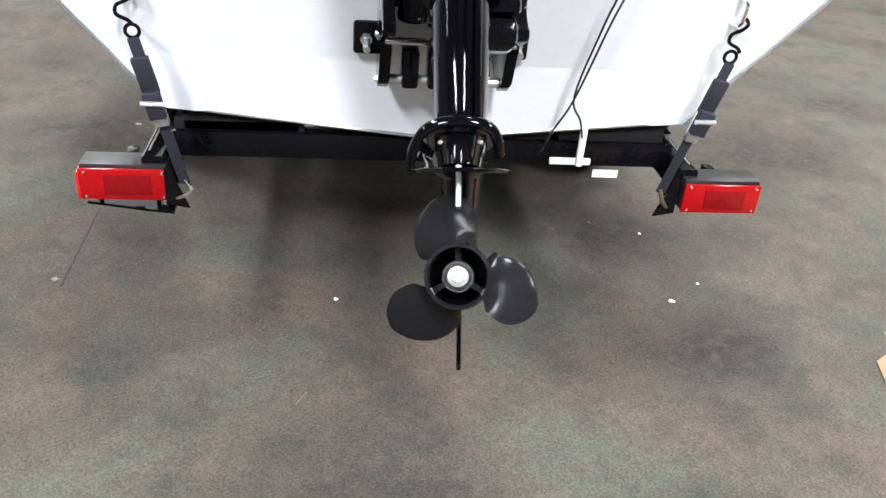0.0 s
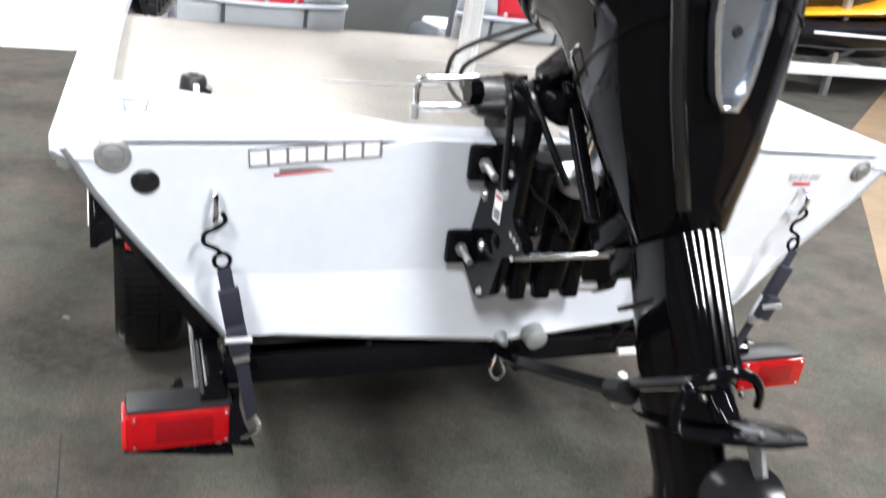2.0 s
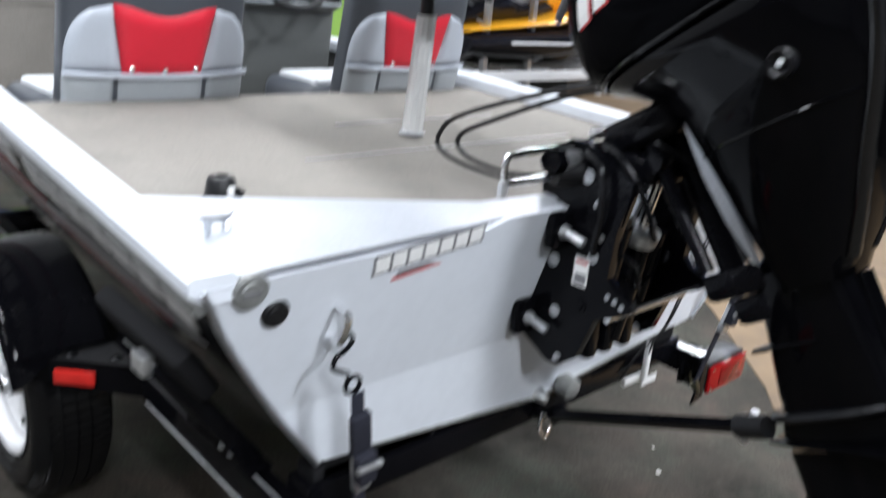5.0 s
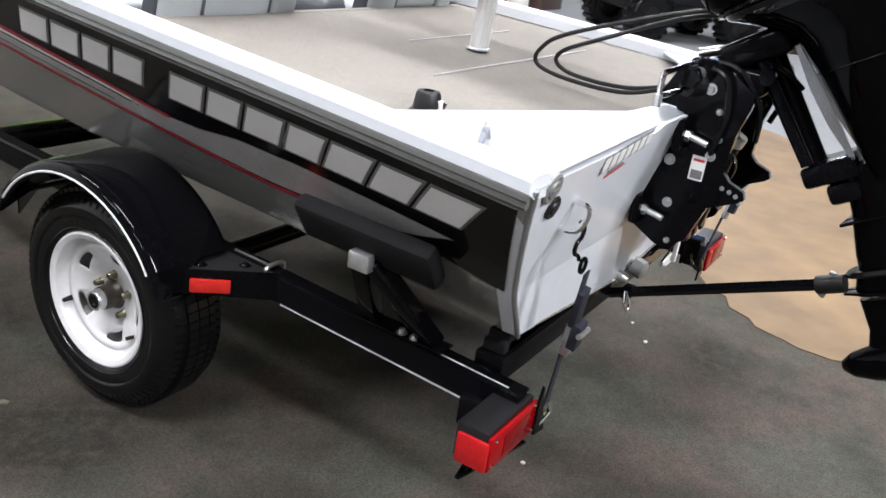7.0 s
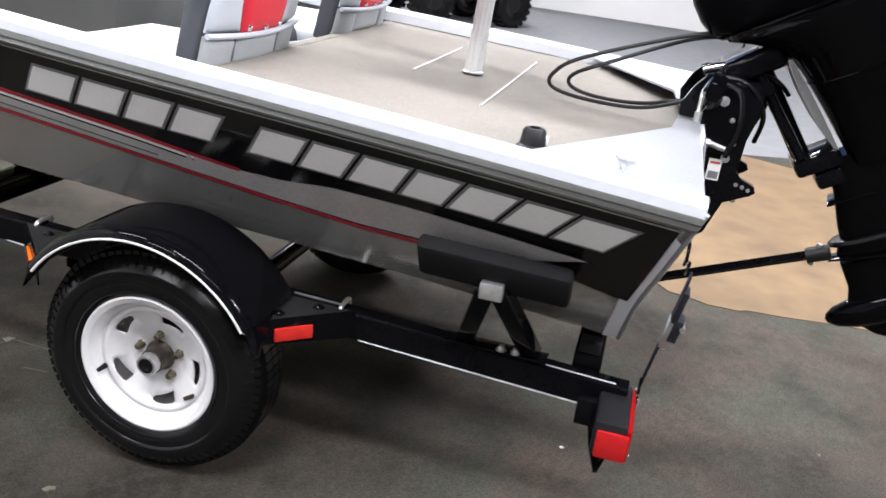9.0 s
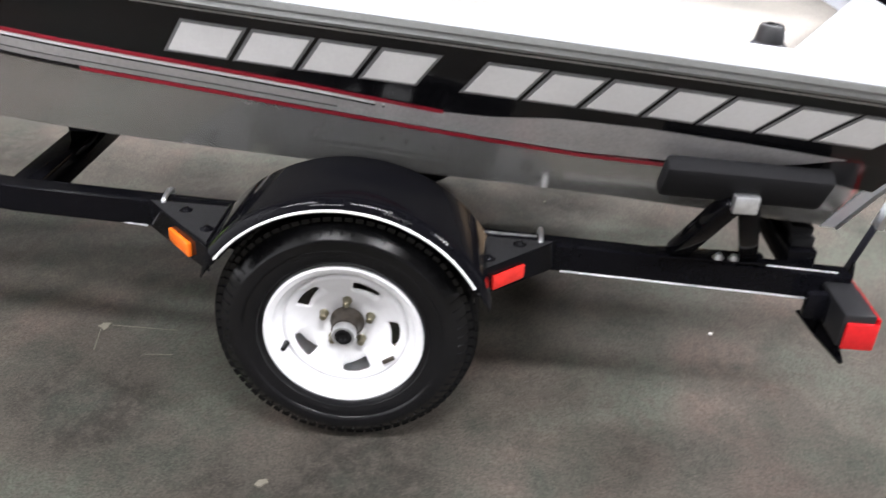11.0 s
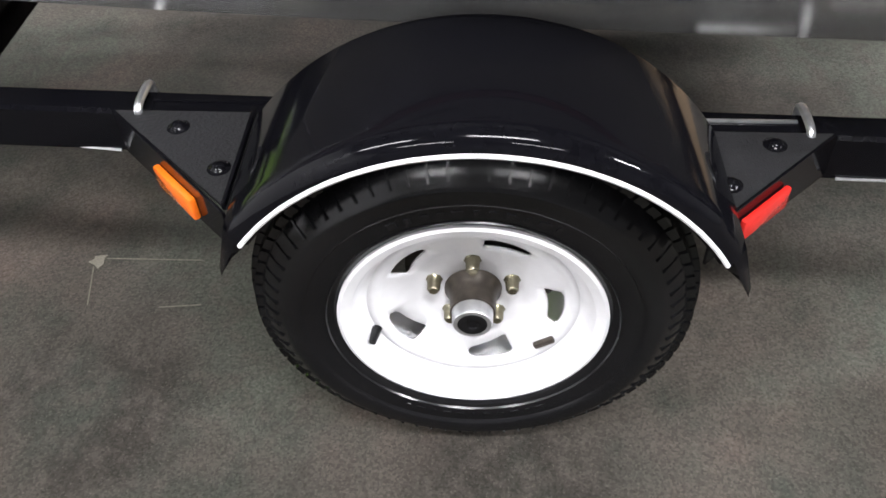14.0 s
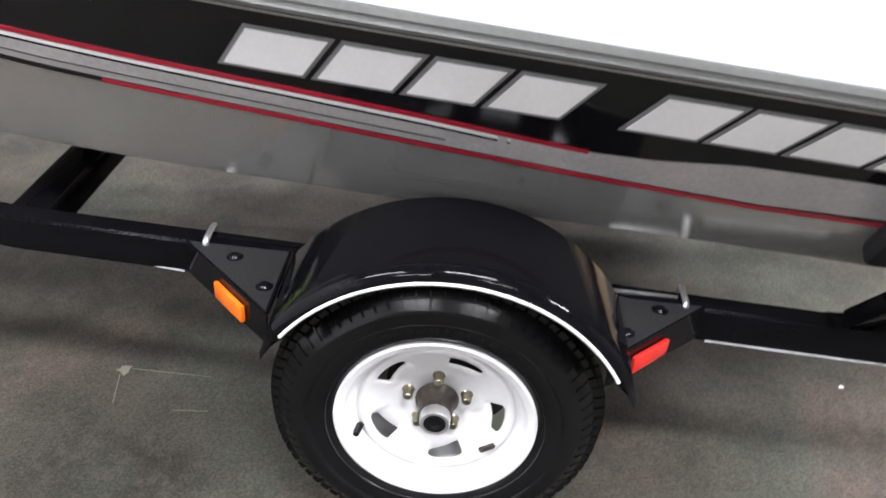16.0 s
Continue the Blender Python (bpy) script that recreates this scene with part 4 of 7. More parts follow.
for a in (90, 210, 330):
    part("spoke", new_tube([WQ @ Vector((0, 0, -0.03)), WQ @ Vector((0.16 * math.cos(radians(a)), 0.16 * math.sin(radians(a)), 0))], 0.011, 8, 0.6), SEATPLASTIC, sw, "grey spoke")
part("hub", lathe(bmesh.new(), [(0, 0.0), (0.035, -0.002), (0.045, -0.02), (0.03, -0.11), (0, -0.11)], 20, WQ), PLASTIC, sw)

# bow gear: trolling motor stowed on the bow deck, foot pedal
tm = thing("trolling_motor", "black electric trolling motor folded on the bow deck", "motor", (-0.25, 3.6, 1.30))
bm = bmesh.new()
prism(bm, [(-0.50, 1.36), (-0.495, 1.43), (-0.465, 1.60), (-0.44, 1.615), (-0.415, 1.58), (-0.405, 1.42), (-0.415, 1.345), (-0.46, 1.33)], 0.10, place((0, 3.66, 0), (1, 0, 0), (0, 0, 1)), 0.015)
hd = part("head", bm, PLASTIC, tm, "black motor head")
part("head_mark", lathe(bmesh.new(), [(0, 0.004), (0.022, 0.004), (0.024, 0)], 16, place((-0.475, 3.559, 1.45), (1, 0, 0), (0, 0, 1))), YELLOWMARK, hd, "small yellow mark")
part("mount", new_box((-0.39, 3.55, 1.335), (-0.05, 3.72, 1.385), 0.012), PLASTIC, tm, "black mount rail")
part("mount", new_box((-0.33, 3.52, 1.30), (-0.12, 3.76, 1.336), 0.01), STEELMATT, tm)
part("shaft", new_tube([(-0.42, 3.62, 1.40), (-0.05, 3.70, 1.41), (0.02, 3.9, 1.43)], 0.016, 10), PLASTIC, tm)
part("shaft", new_tube([(-0.40, 3.56, 1.44), (-0.20, 3.57, 1.45), (-0.06, 3.60, 1.39)], 0.011, 10), STEELMATT, tm)
for x, z in ((-0.34, 1.40), (-0.27, 1.43), (-0.15, 1.41), (-0.08, 1.39)):
    part("clamp", new_box((x - 0.022, 3.53, z - 0.03), (x + 0.022, 3.60, z + 0.03), 0.008), PLASTIC, tm)
part("knob", lathe(bmesh.new(), [(0, 0.03), (0.012, 0.028), (0.016, 0.0)], 14, place((-0.10, 3.545, 1.362), (1, 0, 0), (0, 0, 1))), YELLOWMARK, tm, "small yellow knob")
part("label_tag", new_box((-0.32, 3.518, 1.36), (-0.25, 3.528, 1.385), 0.001), STICKER, tm)
part("cable", new_tube(arc([(-0.42, 3.6, 1.60), (-0.40, 3.6, 1.70), (-0.37, 3.6, 1.71), (-0.25, 3.6, 1.57), (-0.12, 3.6, 1.43), (-0.02, 3.6, 1.36), (0.06, 3.58, 1.315), (0.18, 3.6, 1.305), (0.30, 3.66, 1.31)], 8), 0.010, 8), PLASTIC, tm, "black power cable")
part("cable", new_tube(arc([(-0.06, 3.56, 1.36), (0.02, 3.5, 1.30), (0.12, 3.52, 1.285), (0.22, 3.6, 1.30), (0.32, 3.7, 1.31)], 8), 0.007, 8), PLASTIC, tm)
part("pull_handle", new_tube(arc([(-0.42, 3.6, 1.60), (-0.395, 3.6, 1.65), (-0.40, 3.6, 1.725), (-0.47, 3.6, 1.755), (-0.63, 3.6, 1.775), (-0.672, 3.6, 1.75), (-0.672, 3.6, 1.68), (-0.63, 3.6, 1.64), (-0.47, 3.6, 1.625), (-0.42, 3.6, 1.64)], 6), 0.005, 6), PLASTIC, tm, "looped pull handle")
fp = thing("foot_pedal", "black and grey foot pedal on the bow deck", "pedal", (0.42, 3.75, 1.30))
part("base", new_box((0.30, 3.62, 1.303), (0.56, 3.9, 1.33), 0.01), PLASTIC, fp)
bm = bmesh.new()
prism(bm, [(-0.16, 0.0), (-0.17, 0.03), (-0.10, 0.15), (-0.06, 0.16), (0.13, 0.03), (0.14, 0.0)], 0.14, place((0.43, 3.70, 1.33), (1, -0.2, 0), (0, 0, 1)), 0.008)
part("treadle", bm, STEELMATT, fp)
# dark rod trough on the port inner side
rt = thing("rod_holder", "dark plastic rod holder strip on the port inner side", "holder", (-0.63, 2.0, 0.98))
bm = bmesh.new()
rr = []
for k in range(9):
    y = 1.58 + 0.78 * k / 8
    lo_, hi_ = Vector((-inner_w(y, 0.93) + 0.008, y, 0.93)), Vector((-inner_w(y, 1.075) + 0.008, y, 1.075))
    rr.append([lo_, hi_, hi_ + Vector((0.014, 0, 0)), lo_ + Vector((0.014, 0, 0))])
loft(bm, rr)
part("strip", bm, PLASTIC, rt, smooth=0)
for k in range(5):
    y = 1.64 + 0.16 * k
    x = -inner_w(y, 1.0) + 0.022
    part("clip", new_box((x, y - 0.03, 0.955), (x + 0.035, y + 0.03, 1.055), 0.012), PLASTIC, rt)
    part("rod_tube", new_tube([(x + 0.012, y - 0.055, 0.99), (x + 0.012, y + 0.055, 1.0)], 0.018, 12), STEELMATT, rt)


# ---- the trailer ----
trailer = thing("boat_trailer", "black steel single-axle boat trailer with white wheels", "trailer", (0, 2.0, 0))


def rail_x(y):
    return 0.665 - 0.035 * y - (0.09 * (y - 2.0) if y > 2.0 else 0.0)


def rail_top(y):
    return 0.478 + 0.025 * y


def beam(a, b, w, h, across=(0, 1, 0), bevel=0.004):
    """A square tube from a to b, w wide along the across direction and h thick."""
    a, b = Vector(a), Vector(b)
    return new_box((0, -w / 2, -h / 2), ((b - a).length, w / 2, h / 2), bevel, place(a, b - a, across))


for s in (-1, 1):
    bm = bmesh.new()
    rr = []
    for y in (0.03, 0.05, 1.0, 2.0, 3.2, 5.2):
        xo, zt = rail_x(y), rail_top(y)
        zb = zt - 0.068
        rr.append([Vector((s * xo, y, zb)), Vector((s * xo, y, zt - 0.004)), Vector((s * (xo - 0.006), y, zt)), Vector((s * (xo - 0.046), y, zt)), Vector((s * (xo - 0.05), y, zt - 0.004)), Vector((s * (xo - 0.05), y, zb))])
    loft(bm, rr)
    rail = part("frame_rail", bm, STEELBLACK, trailer, "black square-tube frame rail", smooth=25)
    # reflections on the rail's edges, drawn as thin bright metal lines
    for y0, y1, dz, dx in ((0.10, 0.69, -0.067, 0.002), (1.68, 3.0, -0.067, 0.002), (0.06, 0.25, 0.0, -0.012)):
        bm = bmesh.new()
        tube(bm, [(s * (rail_x(y) + dx), y, rail_top(y) + dz) for y in (y0, y1)], 0.0022, 6)
        part("worn_edge", bm, GALV, rail, "bright line laid along the rail edge as its reflection")
# highlight along the rail tops as thin strips, the aft ones in bright metal
for s in (-1, 1):
    for y0, y1 in ((1.46, 1.62), (0.75, 0.88)):
        q = place((s * (rail_x(y0) - 0.030), y0, rail_top(y0) + 0.001), (0, 1, 0.025), (s, 0, 0))
        part("clamp_strip", new_box((0, -0.003, -0.002), (y1 - y0, 0.003, 0.002), 0.001, q), STEELBLACK if y0 > 1 else GALV, trailer, "thin strip standing in for the highlight on the rail top")
part("cross_member", new_box((-0.615, 0.10, 0.448), (0.615, 0.168, 0.512), 0.006), STEELBLACK, trailer, "rear cross member")
part("cross_member", new_box((-0.56, 1.97, 0.44), (0.56, 2.045, 0.515), 0.006), STEELBLACK, trailer, "front cross member")
part("keel_pad", new_box((-0.22, 1.975, 0.516), (0.22, 2.04, 0.625), 0.008), BUNK, trailer, "black carpeted pad under the keel")
part("cross_member", new_box((-0.26, 4.2, 0.415), (0.26, 4.27, 0.485), 0.006), STEELBLACK, trailer)
part("tongue", new_box((-0.05, 4.0, 0.41), (0.05, 5.6, 0.49), 0.008), STEELBLACK, trailer)
part("winch_post", new_box((-0.04, 5.0, 0.491), (0.04, 5.08, 1.15), 0.008), STEELBLACK, trailer)
part("axle", new_tube([(-0.69, 1.18, 0.31), (0.69, 1.18, 0.31)], 0.03, 14), STEELBLACK, trailer, "axle tube")
for s in (-1, 1):
    bm = bmesh.new()
    for k in range(3):
        tube(bm, arc([(s * 0.60, 0.82, 0.425 - 0.008 * k), (s * 0.60, 1.18, 0.362 - 0.008 * k), (s * 0.60, 1.54, 0.445 - 0.008 * k)], 6), 0.02, 8, True, 0.2)
    part("leaf_spring", bm, STEELBLACK, trailer)
    # bunk board with its two legs at the stern
    nb, ub = Vector((s * 0.85, 0, -0.53)), Vector((s * 0.53, 0, 0.85))
    bk = part("bunk", new_box((-0.02, -0.168, -0.05), (0.022, 0.168, 0.05), 0.012, Matrix(((nb.x, 0, ub.x, s * 0.773), (0, 1, 0, 0.362), (nb.z, 0.03, ub.z, 0.742), (0, 0, 0, 1)))), BUNK, trailer, "black carpet-covered side bunk")
    part("bunk_plate", new_box((s * 0.797 - 0.012, 0.332, 0.686), (s * 0.797 + 0.012, 0.382, 0.724), 0.003), GALV, bk)
    for y0, y1 in ((0.43, 0.37), (0.262, 0.345)):
        part("bunk_leg", beam((s * 0.628, y0, 0.492), (s * 0.775, y1, 0.705), 0.042, 0.04), STEELBLACK, bk)
    part("bunk_foot", new_box((s * 0.632 - 0.026, 0.225, 0.4885), (s * 0.632 + 0.026, 0.475, 0.4955), 0.002), STEELBLACK, bk)
    for y in (0.30, 0.335):
        part("foot_bolt", lathe(bmesh.new(), [(0, 0.012), (0.007, 0.011), (0.009, 0.002), (0.013, 0.002), (0.013, 0)], 10, Matrix.Translation((s * 0.647, y, 0.4955))), GALV, bk)
    # keel bunks under the hull
    part("keel_bunk", new_box((s * 0.30 - 0.30, 0.108, 0.5125), (s * 0.30 + 0.0, 0.16, 0.540), 0.004), BUNK, trailer)
    part("keel_bunk", new_box((s * 0.45 - 0.13, 0.108, 0.5125), (s * 0.45 + 0.14, 0.16, 0.556), 0.004), BUNK, trailer)

# wheels
def wheel(s):
    c = Vector((s * 0.716, 1.178, 0.308))
    m = Matrix.Translation(c) @ Matrix(((0, 0, s, 0), (s, 0, 0, 0), (0, 1, 0, 0), (0, 0, 0, 1)))
    w = part("wheel", lathe(bmesh.new(), [(0.146, 0.0535), (0.152, 0.055), (0.159, 0.063), (0.166, 0.082), (0.179, 0.088), (0.184, 0.086), (0.184, 0.078), (0.170, 0.07), (0.163, 0.05), (0.160, 0.02), (0.155, -0.06), (0.18, -0.085)], 64, m), RIMWHITE, trailer, "white steel five-lug wheel")
    # dished disc with five slanted slots
    PROF = [(0.034, 0.022), (0.068, 0.022), (0.082, 0.027), (0.095, 0.034), (0.128, 0.049), (0.135, 0.054), (0.147, 0.054)]

    def disc_h(r):
        for (r0, h0), (r1, h1) in zip(PROF, PROF[1:]):
            if r <= r1:
                return h0 + (h1 - h0) * (r - r0) / (r1 - r0)
        return PROF[-1][1]

    bm = bmesh.new()
    cols = []
    for q5 in range(5):
        for d in [-16 + 32 * i / 10 for i in range(11)] + [20, 26, 32, 38, 44, 50]:
            e = min(1.0, max(0.0, (d + 16) / 32)) if d <= 16 else max(0.0, 1 - (d - 16) / 30)
            rin = 0.111 - 0.015 * e
            rout = 0.1245 + 0.002 * math.sin(math.pi * e)
            if d in (-16, 16):
                rin, rout = rin + 0.0025, rout - 0.0025
            a = radians(66 + 72 * q5 + d)
            cols.append((d, [bm.verts.new(m @ Vector((r * math.cos(a), r * math.sin(a), disc_h(r)))) for r in (0.034, 0.068, 0.085, rin, rout, 0.129, 0.135, 0.147)]))
    for (d0, ca), (d1, cb) in zip(cols, cols[1:] + cols[:1]):
        for i in range(7):
            if i == 3 and -16 <= d0 < 16 and d1 <= 16 and d1 > d0:
                continue
            bm.faces.new((ca[i], ca[i + 1], cb[i + 1], cb[i]))
    dsc = part("wheel_disc", bm, RIMWHITE, w, "white dished wheel disc with five slots")
    dsc.modifiers.new("skin", "SOLIDIFY").thickness = 0.004
    part("brake_backing", lathe(bmesh.new(), [(0.0, -0.02), (0.10, -0.02), (0.10, -0.03), (0, -0.03)], 30, m), GREASE, w, "dark hub backing")
    for k in range(5):
        a = radians(90 + 72 * k)
        q = m @ Matrix.Translation((0.057 * math.cos(a), 0.057 * math.sin(a), 0.022))
        part("lug_nut", lathe(bmesh.new(), [(0.0, 0.0225), (0.0065, 0.022), (0.009, 0.019), (0.0098, 0.003), (0.0125, 0.0)], 8, q), BRASS, w)
    hub_ob = part("hub", lathe(bmesh.new(), [(0.041, 0.019), (0.040, 0.026), (0.034, 0.032), (0.032, 0.050), (0.031, 0.066), (0.026, 0.068)], 28, m), GREASE, w, "greasy iron hub")
    part("dust_cap", lathe(bmesh.new(), [(0.0275, 0.060), (0.0285, 0.066), (0.0280, 0.084), (0.026, 0.088), (0.023, 0.088), (0.0, 0.086)], 28, m), GALV, hub_ob, "bright dust cap with black plug")
    part("cap_plug", lathe(bmesh.new(), [(0.0, 0.0868), (0.008, 0.0868), (0.010, 0.0885), (0.017, 0.0895), (0.0205, 0.088), (0.0215, 0.082)], 20, m), RUBBER, hub_ob)
    part("valve", new_tube([m @ Vector((-0.138, -0.052, 0.053)), m @ Vector((-0.143, -0.055, 0.078))], [0.008, 0.0055], 10), RUBBER, w)
    part("weight", new_box((-0.016, -0.005, 0), (0.016, 0.005, 0.008), 0.002, m @ Matrix.Rotation(radians(-38), 4, "Z") @ Matrix.Translation((0.128, 0, 0.052)) @ Matrix.Rotation(radians(70), 4, "Z")), GREASE, w)
    tyre = part("tyre", lathe(bmesh.new(), [(0.176, 0.072), (0.186, 0.084), (0.20, 0.092), (0.226, 0.0935), (0.230, 0.0975), (0.234, 0.0985), (0.250, 0.0985), (0.254, 0.0975), (0.258, 0.0945), (0.268, 0.088), (0.278, 0.080), (0.286, 0.070), (0.292, 0.060), (0.2985, 0.04), (0.3, 0.0), (0.2985, -0.04), (0.292, -0.06), (0.28, -0.082), (0.25, -0.095), (0.20, -0.09), (0.176, -0.075)], 96, m), RUBBER, w, "black trailer tyre")
    # tread blocks on the shoulder and three ribs
    bm = bmesh.new()
    for k in range(78):
        q = m @ Matrix.Rotation(2 * math.pi * k / 78, 4, "Z")
        for h0, h1 in ((0.046, 0.070), (-0.070, -0.046)):
            box(bm, (0.280, -0.0088, h0), (0.2965, 0.0088, h1), 0.0, q)
        for h0, h1 in ((0.012, 0.042), (-0.02, 0.008), (-0.042, -0.024)):
            box(bm, (0.292, -0.0105, h0), (0.3065, 0.0105, h1), 0.0, q)
    part("tread", bm, RUBBER, tyre, "tread blocks", smooth=0)
    bm = bmesh.new()
    for k in range(72):
        box(bm, (-0.014, -0.0014, -0.002), (0.014, 0.0014, 0.0022), 0.0, m @ Matrix.Rotation(2 * math.pi * k / 72, 4, "Z") @ Matrix.Translation((0.2735, 0, 0.0826)) @ Matrix.Rotation(radians(42.4), 4, "Y"))
    part("shoulder_rib", bm, RUBBER, tyre, "fine radial ribs on the shoulder", smooth=0, kind="stuff")
    # raised sidewall marking as plain bars
    for k, wd in enumerate((0.004, 0.007, 0.003, 0.006, 0.006, 0.003, 0.007, 0.005, 0.006, 0.004, 0.007)):
        for rr0, a0 in ((0.2085, 60), (0.2085, 242)):
            q = m @ Matrix.Rotation(radians(a0 + 5.6 * k), 4, "Z")
            part("sidewall_bar", new_box((rr0, -wd, 0.0915), (rr0 + 0.010, wd, 0.0942), 0.001, q), RUBBER, tyre, smooth=0)
    part("sidewall_rib", lathe(bmesh.new(), [(0.1965, 0.0905), (0.198, 0.0935), (0.200, 0.0905)], 64, m), RUBBER, tyre)
    # fender: a half-round black shell with a rolled lip, its ends drawn down to points
    FY, FZ, R = 1.172, 0.334, 0.344
    prof = [radians(37 + 112 * k / 40) for k in range(41)]
    bm = bmesh.new()
    rings = []
    for a in prof:
        ca, sa = math.cos(a), math.sin(a)
        ring = []
        for r0, x0 in ((R - 0.024, 0.866), (R - 0.012, 0.8735), (R - 0.002, 0.8705), (R + 0.006, 0.861), (R + 0.010, 0.846), (R + 0.010, 0.655), (R + 0.004, 0.649), (R - 0.03, 0.647), (R - 0.03, 0.651), (R + 0.004, 0.657), (R + 0.006, 0.846), (R - 0.004, 0.860), (R - 0.022, 0.862)):
            ring.append(Vector((s * x0, FY + r0 * ca, FZ + r0 * sa)))
        rings.append(ring)
    loft(bm, rings)
    fd = part("fender", bm, STEELBLACK, trailer, "glossy black half-round steel fender")
    part("fender_trim", new_tube([Vector((s * 0.8735, FY + (R - 0.015) * math.cos(a), FZ + (R - 0.015) * math.sin(a))) for a in prof], 0.0032, 6), STICKER, fd, "thin white trim line on the fender lip")
    for e, a in ((1, prof[0]), (-1, prof[-1])):
        ca, sa = math.cos(a), math.sin(a)
        tx, tz = 0.22 * e, -0.97
        bm = bmesh.new()
        rr = []
        for f, wd in ((-0.002, 1.0), (0.02, 0.82), (0.045, 0.5), (0.07, 0.2), (0.082, 0.06)):
            rr.append([Vector((s * x0, FY + r0 * ca + tx * f + e * 0.004 * f, FZ + r0 * sa + tz * f * 0.8)) for r0, x0 in ((R + 0.009 - 0.030 * wd, 0.864), (R + 0.004 - 0.012 * wd, 0.872), (R + 0.009, 0.860), (R + 0.0095, 0.862 - 0.11 * wd), (R + 0.0055, 0.862 - 0.11 * wd), (R + 0.005, 0.857))])
        loft(bm, rr)
        part("fender_tip", bm, STEELBLACK, fd, "pointed end of the fender skirt")
    # back web of the fender
    bm = bmesh.new()
    outer = [(FY + (R + 0.006) * math.cos(a), FZ + (R + 0.006) * math.sin(a)) for a in prof]
    prism(bm, outer, 0.004, place((s * 0.647, 0, 0), (0, 1, 0), (0, 0, 1)))
    part("fender_back", bm, STEELBLACK, fd, "inner fender plate", smooth=0)
    # step plates fore and aft with side markers
    for e in (1, -1):
        y_in, y_out = (1.468, 1.668) if e > 0 else (0.895, 0.706)
        xr = rail_x(y_out)
        z0, xo = (0.517, 0.802) if e > 0 else (0.498, 0.808)
        tri = [(s * rail_x(y_in), y_in), (s * xr, y_out), (s * xo, y_in)]
        bm = bmesh.new()
        prism(bm, tri, 0.005, Matrix.Translation((0, 0, z0)))
        st = part("step_plate", bm, STEELMATT, trailer, "textured black step plate", smooth=0)
        a, b = Vector((s * xr, y_out, 0)), Vector((s * (xo + 0.008), y_in, 0))
        d = (b - a).normalized()
        n = Vector((d.y, -d.x, 0)) * (1 if (Vector((d.y, -d.x, 0)).x * s) > 0 else -1)
        L = (b - a).length
        bm = bmesh.new()
        q = place((a.x, a.y, z0 + 0.007), d, Vector((0, 0, 1)))
        prism(bm, [(0, 0), (L, 0), (L, -0.062), (0.03, -0.072), (0, -0.072)], 0.004, q, 0.001)
        part("step_side", bm, STEELBLACK, st, "turned-down edge of the step plate", smooth=0)
        lens = new_box((L * 0.42, -0.056, -0.010 if q.col[2].to_3d().dot(n) < 0 else 0.004), (L * 0.42 + 0.095, -0.021, -0.001 if q.col[2].to_3d().dot(n) < 0 else 0.014), 0.003, q)
        part("side_marker", lens, AMBERLENS if e > 0 else REDMARK, st, "amber side marker lens" if e > 0 else "red side marker lens")
        for px, py in ((0.645, 1.568), (0.728, 1.494)) if e > 0 else ((0.662, 0.792), (0.738, 0.862)):
            part("rivet", lathe(bmesh.new(), [(0, 0.008), (0.006, 0.0075), (0.010, 0.004), (0.0125, 0.001), (0.0155, 0.0)], 16, Matrix.Translation((s * px, py, z0 + 0.005))), STEELBLACK, st)
        part("plate_rim", beam((s * rail_x(y_in), y_in + e * 0.003, z0 + 0.008), (s * xo, y_in + e * 0.003, z0 + 0.008), 0.005, 0.012, bevel=0.001), STEELBLACK, st)
        # U-bolt over the rail
        yu = y_out - e * 0.036
        xu, zu = rail_x(yu), rail_top(yu)
        part("u_bolt", new_tube(arc([(s * (xu + 0.005), yu, zu - 0.008), (s * (xu + 0.004), yu, zu + 0.006), (s * (xu - 0.010), yu, zu + 0.012), (s * (xu - 0.042), yu, zu + 0.012), (s * (xu - 0.056), yu, zu + 0.006), (s * (xu - 0.057), yu, zu - 0.01)], 5), 0.006, 8), GALV, trailer, "galvanised U-bolt")


